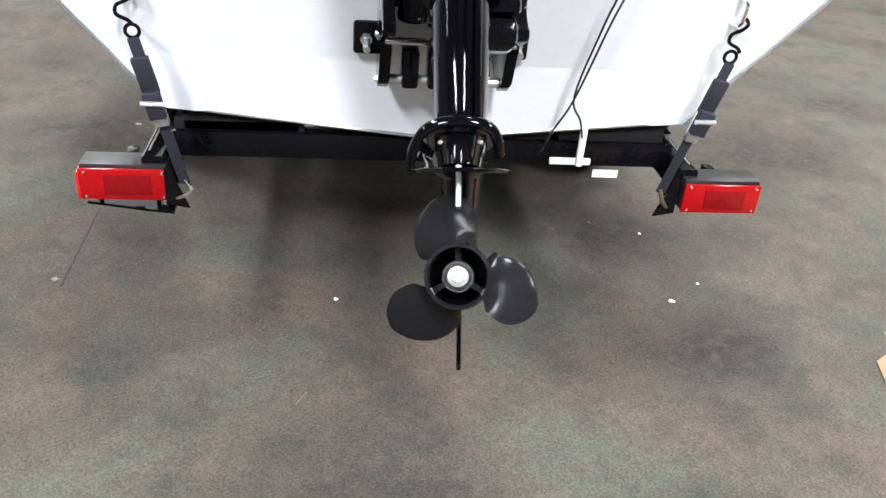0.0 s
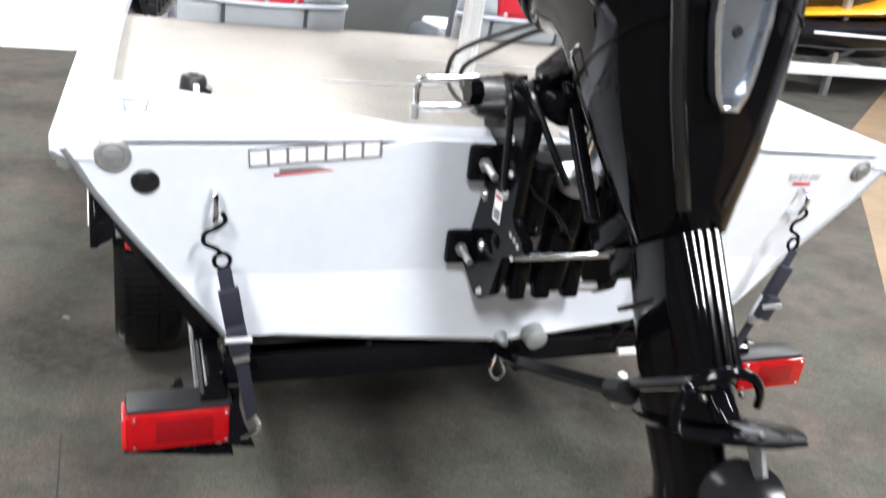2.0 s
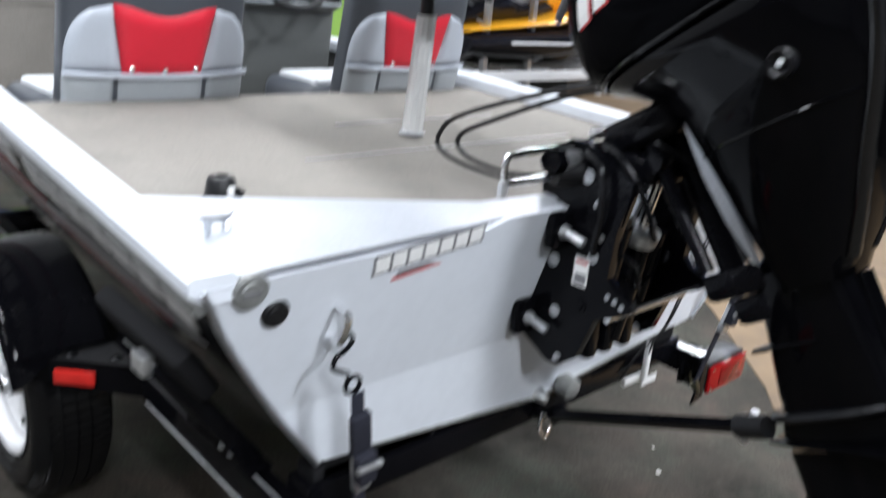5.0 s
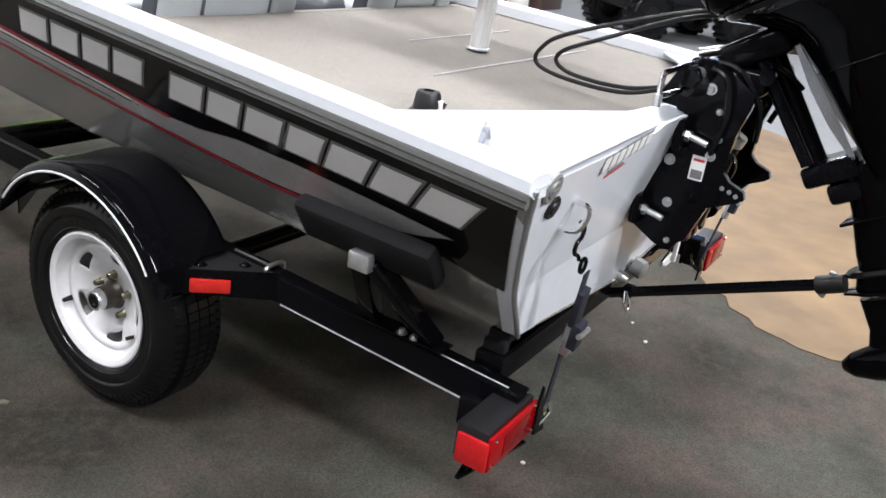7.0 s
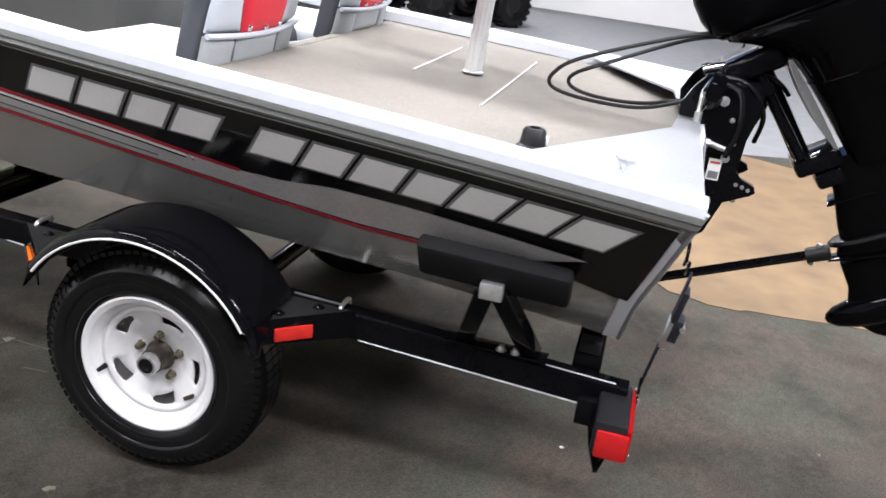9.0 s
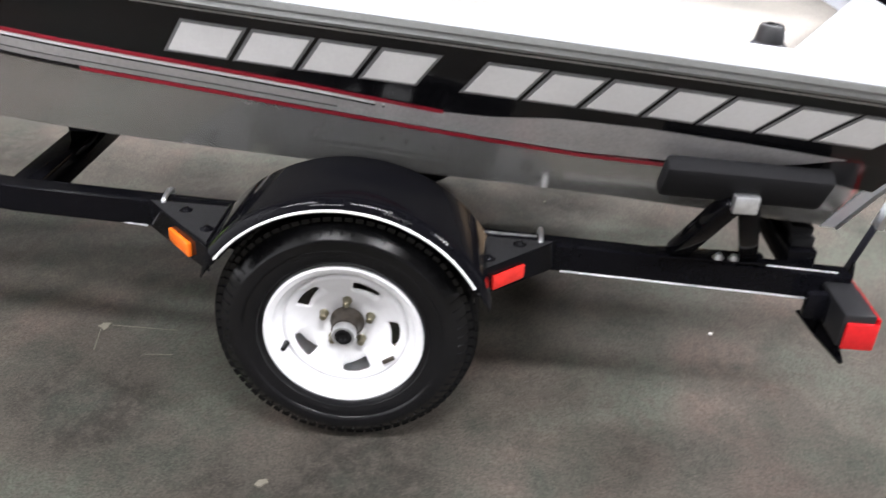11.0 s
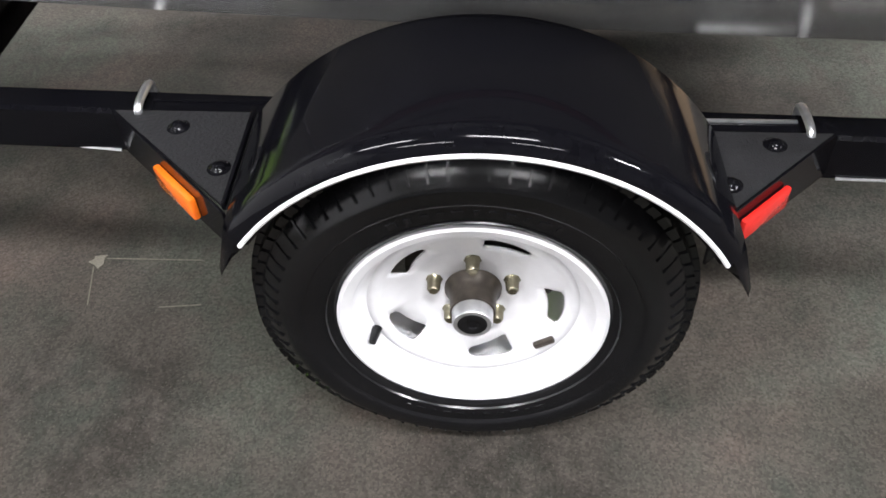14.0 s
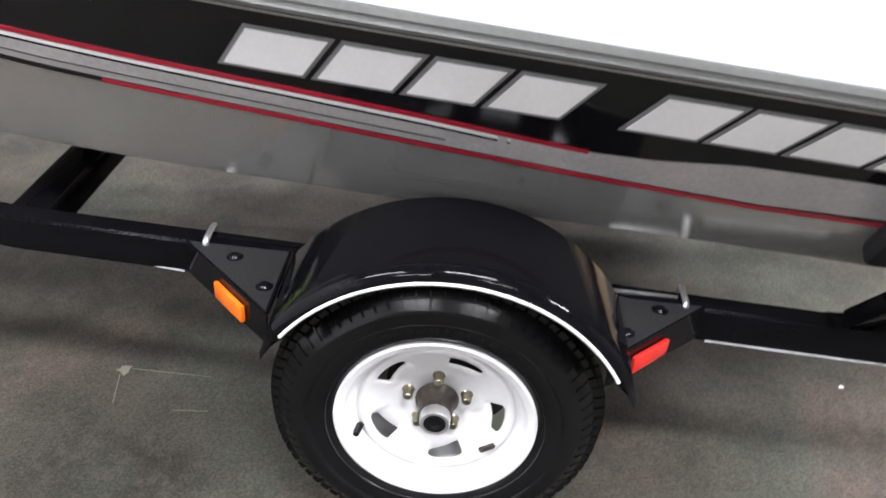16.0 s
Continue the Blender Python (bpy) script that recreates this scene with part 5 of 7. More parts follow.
for s in (-1, 1):
    wheel(s)
    # tail light
    lx, ly, lz = (-0.702 if s < 0 else 0.725), (0.012 if s < 0 else 0.0), 0.0
    lm = Matrix.Translation((lx, ly, lz))
    tl = part("tail_light", new_box((-0.098, 0.007, 0.378), (0.098, 0.078, 0.461), 0.005, lm), PLASTIC, trailer, "boxed submersible tail light in a black housing")
    part("lens", new_box((-0.099, -0.004, 0.376), (0.099, 0.0065, 0.453), 0.004, lm), REDLENS, tl, "red tail light lens")
    part("reflector", new_box((-0.045, -0.006, 0.390), (0.060, -0.0035, 0.440), 0.001, lm), REDDARK, tl, "darker reflector field")
    part("side_lens", new_box((s * 0.099 - 0.008, 0.0, 0.377), (s * 0.099 + 0.003, 0.070, 0.443), 0.004, lm), REDSIDE, tl, "red side lens")
    for u in (-0.085, 0.085):
        for v in (0.386, 0.446):
            part("screw", lathe(bmesh.new(), [(0, 0.0035), (0.003, 0.003), (0.004, 0)], 10, lm @ place((u, -0.004, v), (1, 0, 0), (0, 0, 1))), CHROME, tl)
    part("light_bracket", new_box((-0.02, 0.070, 0.385), (s * -0.12, 0.082, 0.45), 0.002, lm) if s > 0 else new_box((-0.02, 0.070, 0.385), (0.12, 0.082, 0.45), 0.002, lm), STEELBLACK, trailer, "black light bracket")
    part("light_arm", new_box((-0.012, 0.078, 0.39), (0.012, 0.125, 0.455), 0.003, lm), STEELBLACK, trailer)
    if s < 0:
        bm = bmesh.new()
        prism(bm, [(-0.60, 0.105), (-0.60, 0.02), (-0.66, 0.03), (-0.72, 0.045), (-0.805, 0.064), (-0.805, 0.073), (-0.70, 0.094)], 0.006, Matrix.Translation((0, 0, 0.336)), 0.001)
        pb = part("plate_bracket", bm, STEELBLACK, trailer, "narrow pointed black bracket under the light", smooth=0)
        for x, y in ((-0.595, 0.075), (-0.625, 0.062)):
            part("bolt", lathe(bmesh.new(), [(0, 0.010), (0.006, 0.009), (0.008, 0.0)], 10, Matrix.Translation((x, y, 0.342))), GALV, pb)
        for x in (-0.772, -0.642):
            part("bracket_stud", new_tube([(x, 0.066, 0.340), (x, 0.066, 0.382)], 0.005, 8), STEELBLACK, pb)
    # gusset beside the light, to which the strap hooks
    bm = bmesh.new()
    prism(bm, [(s * 0.612, 0.452), (s * 0.612, 0.372), (s * 0.560, 0.362), (s * 0.585, 0.425), (s * 0.60, 0.485)], 0.006, place((0, 0.008, 0), (1, 0, 0), (0, 0, 1)))
    part("light_gusset", bm, STEELBLACK, trailer, "black steel gusset", smooth=0)

    # ratchet strap from the stern eye to the trailer
    st = thing("tie_down_strap", "navy ratchet tie-down strap hooked to the stern eye", "strap", (s * 0.64, -0.03, 0.45), "stern tie-downs")
    e0 = transom_pt(s * 0.65, 0.855, 0.03)
    part("hook", new_tube(arc([e0 + Vector((0.012, 0, 0.012)), e0 + Vector((0.018, -0.008, 0.0)), e0 + Vector((0.004, -0.012, -0.012)), e0 + Vector((-0.016, -0.012, -0.022)), e0 + Vector((-0.018, -0.012, -0.04)), e0 + Vector((0.004, -0.012, -0.052)), e0 + Vector((0.012, -0.012, -0.062))], 6), 0.0042, 8), STEELBLACK, st, "black S-hook")
    r0 = Vector((s * 0.638, -0.035, 0.785))
    part("ring", new_tube([r0 + Vector((0.014 * math.cos(a), 0, 0.014 * math.sin(a))) for a in (2 * math.pi * k / 16 for k in range(17))], 0.004, 8), STEELBLACK, st)
    low = Vector((s * 0.565, 0.02, 0.415))
    def along(f, off=0.0):
        return r0.lerp(low, f) + Vector((0, -0.012 - off, 0))
    dirv = (low - r0).normalized()
    def web(f0, f1, width, thick, material, name, lab="", off=0.0):
        q = place(along(f0, off), Vector((1, 0, -dirv.x / dirv.z)), dirv)
        L = (along(f1, off) - along(f0, off)).length
        return part(name, new_box((-width / 2, 0, -thick / 2), (width / 2, L, thick / 2), 0.0015, q), material, st, lab)
    web(0.03, 0.97, 0.025, 0.004, WEB, "webbing", "navy webbing")
    web(0.14, 0.36, 0.036, 0.014, WEB, "folded_webbing", "folded webbing tail", 0.006)
    web(0.35, 0.56, 0.030, 0.018, GALV, "ratchet_frame", "steel ratchet buckle", 0.006)
    web(0.34, 0.50, 0.036, 0.02, WEB, "ratchet_grip", "", 0.018)
    part("ratchet_bar", new_tube([along(0.40, 0.03) + Vector((-0.024, 0, 0)), along(0.40, 0.03) + Vector((0.024, 0, 0))], 0.006, 8), GALV, st)
    part("lower_hook", new_tube(arc([low + Vector((0, -0.015, 0.02)), low + Vector((0.01, -0.02, -0.01)), low + Vector((0.03 * s, -0.01, -0.03)), low + Vector((0.05 * s, 0.02, -0.02)), low + Vector((0.05 * s, 0.03, 0.01))], 5), 0.0055, 8), BRASS if s > 0 else CHROME, st, "bright lower hook")

# white tag, plug and plate on the rear cross member to starboard
part("spare_bar", new_box((0.02, 0.05, 0.455), (0.07, 0.078, 0.485), 0.003), STEELBLACK, trailer)
pl = thing("wiring_plug", "white flat wiring plug hanging on thin black wires", "plug", (0.36, 0.06, 0.5))
part("plug", new_box((0.352, 0.035, 0.475), (0.368, 0.049, 0.58), 0.004), STICKER, pl)
part("wire", new_tube(arc([(0.36, 0.04, 0.54), (0.34, 0.02, 0.60), (0.30, -0.03, 0.68), (0.33, -0.06, 0.85), (0.36, -0.10, 1.02), (0.30, -0.12, 1.2)], 6), 0.0025, 6), PLASTIC, pl)
part("wire", new_tube(arc([(0.26, 0.05, 0.50), (0.28, 0.02, 0.58), (0.30, -0.03, 0.67), (0.34, -0.06, 0.84), (0.375, -0.10, 1.02), (0.32, -0.12, 1.2)], 6), 0.0025, 6), PLASTIC, pl)
part("bar_tag", new_box((0.29, 0.05, 0.474), (0.392, 0.06, 0.490), 0.002), STICKER, pl, "white tag")
part("maker_plate", new_box((0.41, 0.0725, 0.432), (0.475, 0.0745, 0.452), 0.0), STICKER, trailer, "small white data plate", smooth=0)
# drain plug hook ring
part("hook_eye", new_tube(arc([(-0.03, 0.05, 0.50), (-0.045, 0.04, 0.47), (-0.03, 0.035, 0.45), (-0.01, 0.04, 0.465), (-0.02, 0.05, 0.495)], 5), 0.004, 8), CHROME, trailer)


# ---- the outboard motor: local y runs forward along the propeller shaft, z up the leg, origin at the propeller's rear ----
TILT, STEER = 32.5, 9.5
MT = Matrix.Translation((0.0, -0.499, 0.500)) @ Matrix.Rotation(radians(-TILT), 4, "X") @ Matrix.Translation((0, -0.42, 0))
MM = Matrix.Translation((0.0, -0.499, 0.500)) @ Matrix.Rotation(radians(-TILT), 4, "X") @ Matrix.Rotation(radians(-STEER), 4, "Z") @ Matrix.Translation((0, -0.42, 0))
motor = thing("outboard_motor", "glossy black outboard motor tilted up on the transom", "outboard motor", MM)


def mp(name, bm, material, parent=None, label="", smooth=40.0):
    return part(name, bm, material, parent or motor, label, True, smooth)


def oval(yr, yf, hw, z, n=40, p=2.6, rear=None):
    """A ring of the cowl: rear and front y, half width, height; p squares it off."""
    yc, a = (yr + yf) / 2, (yf - yr) / 2
    out = []
    for k in range(n):
        t = 2 * math.pi * k / n
        c, s = math.cos(t), math.sin(t)
        q = 2 / p
        zz = z(yc + a * c) if callable(z) else z
        out.append(Vector((hw * math.copysign(abs(s) ** q, s), yc + a * math.copysign(abs(c) ** q, c), zz)))
    return out


# upper cowl
COWL = [(0.864, -0.146, 0.415, 0.166), (0.88, -0.149, 0.432, 0.174), (0.92, -0.143, 0.442, 0.179), (0.97, -0.126, 0.443, 0.178), (1.02, -0.106, 0.432, 0.172), (1.07, -0.080, 0.412, 0.162), (1.11, -0.052, 0.385, 0.148), (1.145, -0.02, 0.350, 0.128), (1.17, 0.02, 0.305, 0.104), (1.185, 0.065, 0.25, 0.07), (1.19, 0.12, 0.19, 0.02)]


def cowl_row(z):
    for (z0, *a), (z1, *b) in zip(COWL, COWL[1:]):
        if z <= z1:
            t = (z - z0) / (z1 - z0)
            return [u + (v - u) * t for u, v in zip(a, b)]
    return COWL[-1][1:]


def cowl_x(y, z):
    """Half width of the cowl's skin at a place on its side."""
    a, b, w = cowl_row(z)
    t = min(0.995, abs((y - (a + b) / 2) / ((b - a) / 2)))
    return w * (1 - t ** 2.6) ** (1 / 2.6)


def cowl_rear(x, z):
    a, b, w = cowl_row(z)
    t = min(0.995, abs(x) / w)
    return (a + b) / 2 - (b - a) / 2 * (1 - t ** 2.6) ** (1 / 2.6)


bm = bmesh.new()
loft(bm, [oval(a, b, w, z, 64) for z, a, b, w in COWL])
cowl = mp("cowl", bm, COWLBLACK, None, "glossy black engine cowl", 60)
# lower shroud
SHR = [(0.425, 0.112, 0.228, 0.060), (0.46, 0.092, 0.232, 0.075), (0.52, 0.044, 0.240, 0.097), (0.60, -0.010, 0.250, 0.121), (0.68, -0.060, 0.262, 0.141), (0.74, -0.093, 0.275, 0.151), (0.78, -0.112, 0.298, 0.157), (0.82, -0.132, 0.355, 0.162), (0.846, -0.142, 0.40, 0.166), (0.858, -0.142, 0.405, 0.160)]


def shroud_rear(x, z):
    for (z0, *a), (z1, *b) in zip(SHR, SHR[1:]):
        if z <= z1:
            break
    t = (z - z0) / (z1 - z0)
    a, b, w = [u + (v - u) * t for u, v in zip(a, b)]
    return (a + b) / 2 - (b - a) / 2 * (1 - min(0.995, abs(x) / w) ** 2.6) ** (1 / 2.6)


bm = bmesh.new()
loft(bm, [oval(a, b, w, z, 64) for z, a, b, w in SHR])
shroud = mp("shroud", bm, MOTOR, None, "glossy black lower shroud", 60)
mp("seam", new_tube(oval(-0.148, 0.413, 0.168, 0.861, 64) + oval(-0.148, 0.413, 0.168, 0.861, 64)[:1], 0.0055, 8), MOTOR, cowl, "raised seam lip")
for s in (-1, 1):
    mp("cowl_crease", new_tube(arc([(s * (cowl_x(0.05, z) - 0.002), 0.05 - 0.09 * (z - 0.87) / 0.25, z) for z in (0.88, 0.95, 1.02, 1.08, 1.11)], 5), 0.002, 6), MOTOR, cowl)
for zz, hw in ((0.672, 0.1395),):
    ring_pts = oval(-0.0565, 0.262, hw, zz, 64)
    mp("shroud_seam", new_tube(ring_pts + ring_pts[:1], 0.0022, 6), MOTOR, shroud, "thin seam round the lower shroud")
# satin grey cap over the top, its turned-down sides hugging the cowl, open at the rear over the air mouth
CAP = [(-0.052, 1.150), (-0.045, 1.158), (-0.02, 1.178), (0.0, 1.190), (0.08, 1.208), (0.16, 1.210), (0.24, 1.198), (0.31, 1.175), (0.37, 1.135), (0.41, 1.09), (0.43, 1.055)]
bm = bmesh.new()
rr = []
for yy, zt in CAP:
    zb = zt - 0.034
    hw = max(0.108 if yy < 0.2 else 0.03, cowl_x(min(max(yy, -0.02), 0.40), min(zb, 1.12)) + 0.004)
    up = [Vector((hw * f, yy, zb + (zt - zb) * max(0.0, 1 - abs(f) ** 3.4) ** 0.6)) for f in (-1, -0.985, -0.94, -0.85, -0.65, -0.35, 0, 0.35, 0.65, 0.85, 0.94, 0.985, 1)]
    dn = [Vector((p.x * 0.95, p.y, p.z - 0.012)) for p in reversed(up)]
    rr.append(up + dn)
loft(bm, rr)
band = mp("top_cap", bm, MOTORGREY, cowl, "satin grey cap over the cowl", 50)
for s in (-1, 1):
    mp("cap_band", new_tube(arc([(s * xx, yy, zz) for xx, yy, zz in ((0.100, -0.050, 1.088), (0.106, -0.046, 1.116), (0.110, -0.022, 1.142), (0.114, 0.03, 1.156), (0.124, 0.09, 1.150), (0.130, 0.15, 1.135))], 5), [0.010] * 5 + [0.014] * 20 + [0.006], 10, 1.2), MOTORGREY, band, "satin grey arch of the cap")
bm = bmesh.new()
loft(bm, [oval(-0.074, 0.02, 0.104, 1.080, 32, 3.4), oval(-0.050, 0.04, 0.103, 1.118, 32, 3.4), oval(-0.040, 0.06, 0.100, 1.142, 32, 3.4)])
mp("air_mouth", bm, MOTORSATIN, cowl, "dark air opening", 50)
mp("mouth_lip", new_tube([(x, cowl_rear(x, 1.062) - 0.002, 1.062) for x in (-0.13, -0.10, -0.06, 0, 0.06, 0.10, 0.13)], 0.006, 8), MOTOR, cowl, "glossy lip under the air opening")
# rear face: latch, framed panel with a round sticker, hollow, teardrop trim
mp("latch_recess", new_box((-0.060, -0.1405, 0.822), (0.060, -0.09, 0.858), 0.008), MOTORSATIN, shroud, "dark latch recess")
mp("latch", new_box((-0.034, -0.150, 0.822), (0.034, -0.13, 0.868), 0.006), MOTORGREY, cowl, "matt grey cowl latch")
FQ = place((0, -0.110, 0.768), (1, 0, 0), (0, -0.40, 0.92))
fr = mp("rear_panel", new_box((-0.058, -0.046, -0.03), (0.058, 0.048, 0.003), 0.006, FQ), MOTORSATIN, shroud, "framed rear panel")
# the lower bar is chrome to draw the rim's thin highlight
for a, b in (((-0.063, -0.046), (-0.057, 0.050)), ((0.057, -0.046), (0.063, 0.050)), ((-0.057, 0.046), (0.057, 0.050)), ((-0.064, -0.054), (0.064, -0.046))):
    mp("panel_rim", new_box((a[0], a[1], -0.02), (b[0], b[1], 0.011), 0.0028, FQ), CHROME if b[1] < 0 else MOTOR, fr, "glossy rim")
mp("round_sticker", lathe(bmesh.new(), [(0, 0.0055), (0.033, 0.0055), (0.033, 0.002)], 36, FQ @ Matrix.Translation((-0.002, 0.0, 0))), STICKER, fr, "round white sticker with unreadable print")
rnd = random.Random(4)
for k in range(12):
    a = radians(30 + 120 * k / 11)
    mp("print_bar", new_box((-0.0013, 0.024, 0.0056), (0.0013, 0.030, 0.0061), 0, FQ @ Matrix.Translation((-0.002, 0.0, 0)) @ Matrix.Rotation(a - radians(90), 4, "Z")), INKGREY, fr, "", 0)
for u, v, w_ in ((-0.02, 0.012, 0.008), (-0.003, 0.014, 0.007), (0.012, 0.011, 0.009)):
    mp("print_bar", new_box((u - 0.002, v, 0.0056), (u - 0.002 + w_, v + 0.006, 0.0061), 0, FQ), INKGREY, fr, "", 0)
mp("rear_hollow", new_box((-0.050, -0.080, 0.676), (0.050, -0.02, 0.716), 0.010), STEELMATT, shroud, "dark hollow under the rear panel")
mp("hollow_lip", new_tube(arc([(-0.062, shroud_rear(0.062, 0.722), 0.722), (-0.03, shroud_rear(0.03, 0.718) - 0.001, 0.718), (0.03, shroud_rear(0.03, 0.718) - 0.001, 0.718), (0.062, shroud_rear(0.062, 0.722), 0.722)], 5), 0.005, 8), MOTOREDGE, shroud)
TQ = place((-0.010, -0.076, 0.690), (1, 0, 0), (0, -0.62, 1))
TEAR = [(-0.036, 0.0), (0.036, 0.0), (0.034, -0.045), (0.027, -0.09), (0.019, -0.130), (0.010, -0.149), (-0.010, -0.149), (-0.019, -0.130), (-0.027, -0.09), (-0.034, -0.045)]
bm = bmesh.new()
loft(bm, [[TQ @ Vector((x * k, -0.07 + (y + 0.07) * k, d)) for x, y in TEAR] for k, d in ((1.0, -0.01), (1.0, 0.012), (0.93, 0.016), (0.86, 0.010), (0.80, 0.004), (0.4, 0.002))])
tb = mp("rear_trim", bm, TRIMSILVER, shroud, "polished dished teardrop trim", 30)
mp("trim_edge", new_tube([TQ @ Vector((x, y, 0.013)) for x, y in TEAR + TEAR[:1]], 0.0042, 10), CHROME, tb, "bright rim of the trim")
mp("trim_screw", lathe(bmesh.new(), [(0, 0.003), (0.006, 0.003), (0.008, 0)], 14, TQ @ Matrix.Translation((0, -0.055, 0.002))), PLASTIC, tb)
for s in (-1, 1):
    q = place((s * 0.150, 0.030, 0.742), (0, s, 0), (0.0, 0, 1))
    if s < 0:
        mp("screw_well", lathe(bmesh.new(), [(0, 0.002), (0.008, 0.004), (0.011, 0.001), (0.018, 0.006), (0.022, 0.003), (0.023, -0.006)], 20, q), MOTORSATIN, shroud, "recessed screw")
    if s < 0:
        mp("screw_head", lathe(bmesh.new(), [(0, 0.006), (0.005, 0.005), (0.007, 0.002)], 12, q), GALV, shroud)
    mp("shroud_ridge", new_tube(arc([(s * f, shroud_rear(f, z) + 0.001, z) for f, z in ((0.104, 0.84), (0.092, 0.76), (0.080, 0.68), (0.066, 0.59), (0.048, 0.515), (0.03, 0.455))], 6), 0.012 if s < 0 else 0.005, 10), MOTOREDGE, shroud, "raised edge of the rear spine")
    # brand on the cowl's side: plain slanted blocks
    for k in range(7):
        y0 = 0.342 - k * 0.054
        for nm, mt, dy, dz, o in (("brand_shadow", INKRED, -0.005, -0.004, 0.001), ("brand_block", STICKER, 0.0, 0.0, 0.0022)):
            rows, back = [], []
            for i in range(5):
                u = i / 4
                row = []
                for j in range(4):
                    v = j / 3
                    yy = y0 + dy - 0.036 * u - 0.018 * v
                    zz = 0.958 + 0.0045 * k + dz + 0.046 * v
                    row.append(Vector((s * (cowl_x(yy, zz) + o), yy, zz)))
                rows.append(row)
                back.append([p - Vector((s * 0.004, 0, 0)) for p in row])
            bm = bmesh.new()
            loft(bm, [a + list(reversed(b)) for a, b in zip(rows, back)])
            mp(nm, bm, mt, cowl, "white slanted block in place of lettering" if mt is STICKER else "red block edge", 0)

# the power figure at the rear of the cowl
def text_part(body, size, m, material, parent, name, label, depth=0.0015):
    c = bpy.data.curves.new(name, "FONT")
    c.body, c.size, c.extrude, c.align_x, c.align_y = body, size, depth, "CENTER", "CENTER"
    c.offset = size * 0.03
    tmp = bpy.data.objects.new(name, c)
    scene.collection.objects.link(tmp)
    bpy.context.view_layer.update()
    me = bpy.data.meshes.new_from_object(tmp)
    bpy.data.objects.remove(tmp)
    me.transform(m)
    me.materials.append(material)
    ob = new(name, me)
    ob.parent = parent
    return tagged(ob, label)


for dx, dz, dd, mtl in ((0.0035, -0.0035, 0.0, INKRED), (0.0, 0.0, 0.0015, STICKER)):
    num = text_part("30", 0.072, Matrix.Translation((-0.010 + dx, 0, 0.945 + dz)) @ Matrix.Rotation(radians(90), 4, "X"), mtl, cowl, "power_figure", "white number 30 with a red edge")
    for v in num.data.vertices:
        v.co.y += cowl_rear(v.co.x, v.co.z) - 0.0012 - dd

# the powerhead is a little longer fore and aft than it is broad
for ob in [cowl, shroud] + list(cowl.children_recursive) + list(shroud.children_recursive):
    for v in ob.data.vertices:
        v.co.y = 0.15 + (v.co.y - 0.15) * 1.07

# driveshaft housing, with ribs up its rear edge
bm = bmesh.new()
loft(bm, [oval(0.115, 0.325, 0.038, 0.21, 32, 3.0), oval(0.11, 0.32, 0.042, 0.26, 32, 3.0), oval(0.112, 0.30, 0.045, 0.36, 32, 3.0), oval(0.118, 0.29, 0.046, 0.46, 32, 3.0)])
leg = mp("leg", bm, MOTOR, None, "glossy black driveshaft housing")
for x in (0.0, 0.013, 0.026):
    mp("leg_rib", new_tube([(x, 0.108, 0.235), (x, 0.112, 0.424)], 0.0055, 8), MOTOR, leg)
mp("leg_step", new_box((-0.047, 0.19, 0.335), (0.047, 0.322, 0.343), 0.003), MOTOR, leg)
# cavitation plate with a swept tail, and the splash plate over it
bm = bmesh.new()
prism(bm, [(-0.020, -0.035), (0.020, -0.035), (0.050, 0.01), (0.073, 0.07), (0.076, 0.12), (0.052, 0.20), (0.040, 0.30), (0.02, 0.37), (-0.02, 0.37), (-0.040, 0.30), (-0.052, 0.20), (-0.076, 0.12), (-0.073, 0.07), (-0.050, 0.01)], 0.006, Matrix.Translation((0, 0.12, 0.150)) @ Matrix.Rotation(radians(5.5), 4, "X") @ Matrix.Translation((0, -0.12, 0)), 0.002)
mp("cavitation_plate", bm, MOTOR, leg, "flat anti-ventilation plate")
mp("plate_boss", lathe(bmesh.new(), [(0, -0.008), (0.022, -0.006), (0.034, 0.0)], 24, Matrix.Translation((0.0, 0.06, 0.143))), MOTORSATIN, leg, "rounded boss under the plate")
bm = bmesh.new()
loft(bm, [oval(0.105, 0.355, 0.052, 0.212, 36, 2.2), oval(0.10, 0.36, 0.056, 0.218, 36, 2.2), oval(0.11, 0.35, 0.052, 0.226, 36, 2.2)])
mp("splash_plate", bm, MOTORSATIN, leg, "rounded splash plate", 50)
mp("splash_guard", new_tube(arc([(-0.074, 0.115, 0.158), (-0.066, 0.11, 0.190), (-0.045, 0.10, 0.216), (0.0, 0.095, 0.226), (0.042, 0.10, 0.217), (0.056, 0.11, 0.196), (0.058, 0.125, 0.178)], 6), 0.006, 10, 1.5), MOTOR, leg, "arched guard over the gearcase")
for x in (-0.028, 0.03):
    mp("housing_bolt", lathe(bmesh.new(), [(0, 0.008), (0.004, 0.007), (0.005, 0.0)], 8, place((x, 0.115, 0.196), (1, 0, 0), (0, 0, 1))), GREASE, leg, "small housing bolt")
bm = bmesh.new()
loft(bm, [oval(0.085, 0.345, 0.034, 0.163, 32, 2.2), oval(0.10, 0.345, 0.038, 0.185, 32, 2.4), oval(0.11, 0.335, 0.042, 0.208, 32, 2.6)])
mp("leg_collar", bm, MOTOR, leg, "", 50)
bm = bmesh.new()
loft(bm, [oval(0.125, 0.365, 0.030, 0.02, 28, 2.2), oval(0.14, 0.345, 0.026, 0.08, 28, 2.2), oval(0.135, 0.345, 0.033, 0.155, 28, 2.2)])
mp("strut", bm, MOTOR, leg, "", 50)
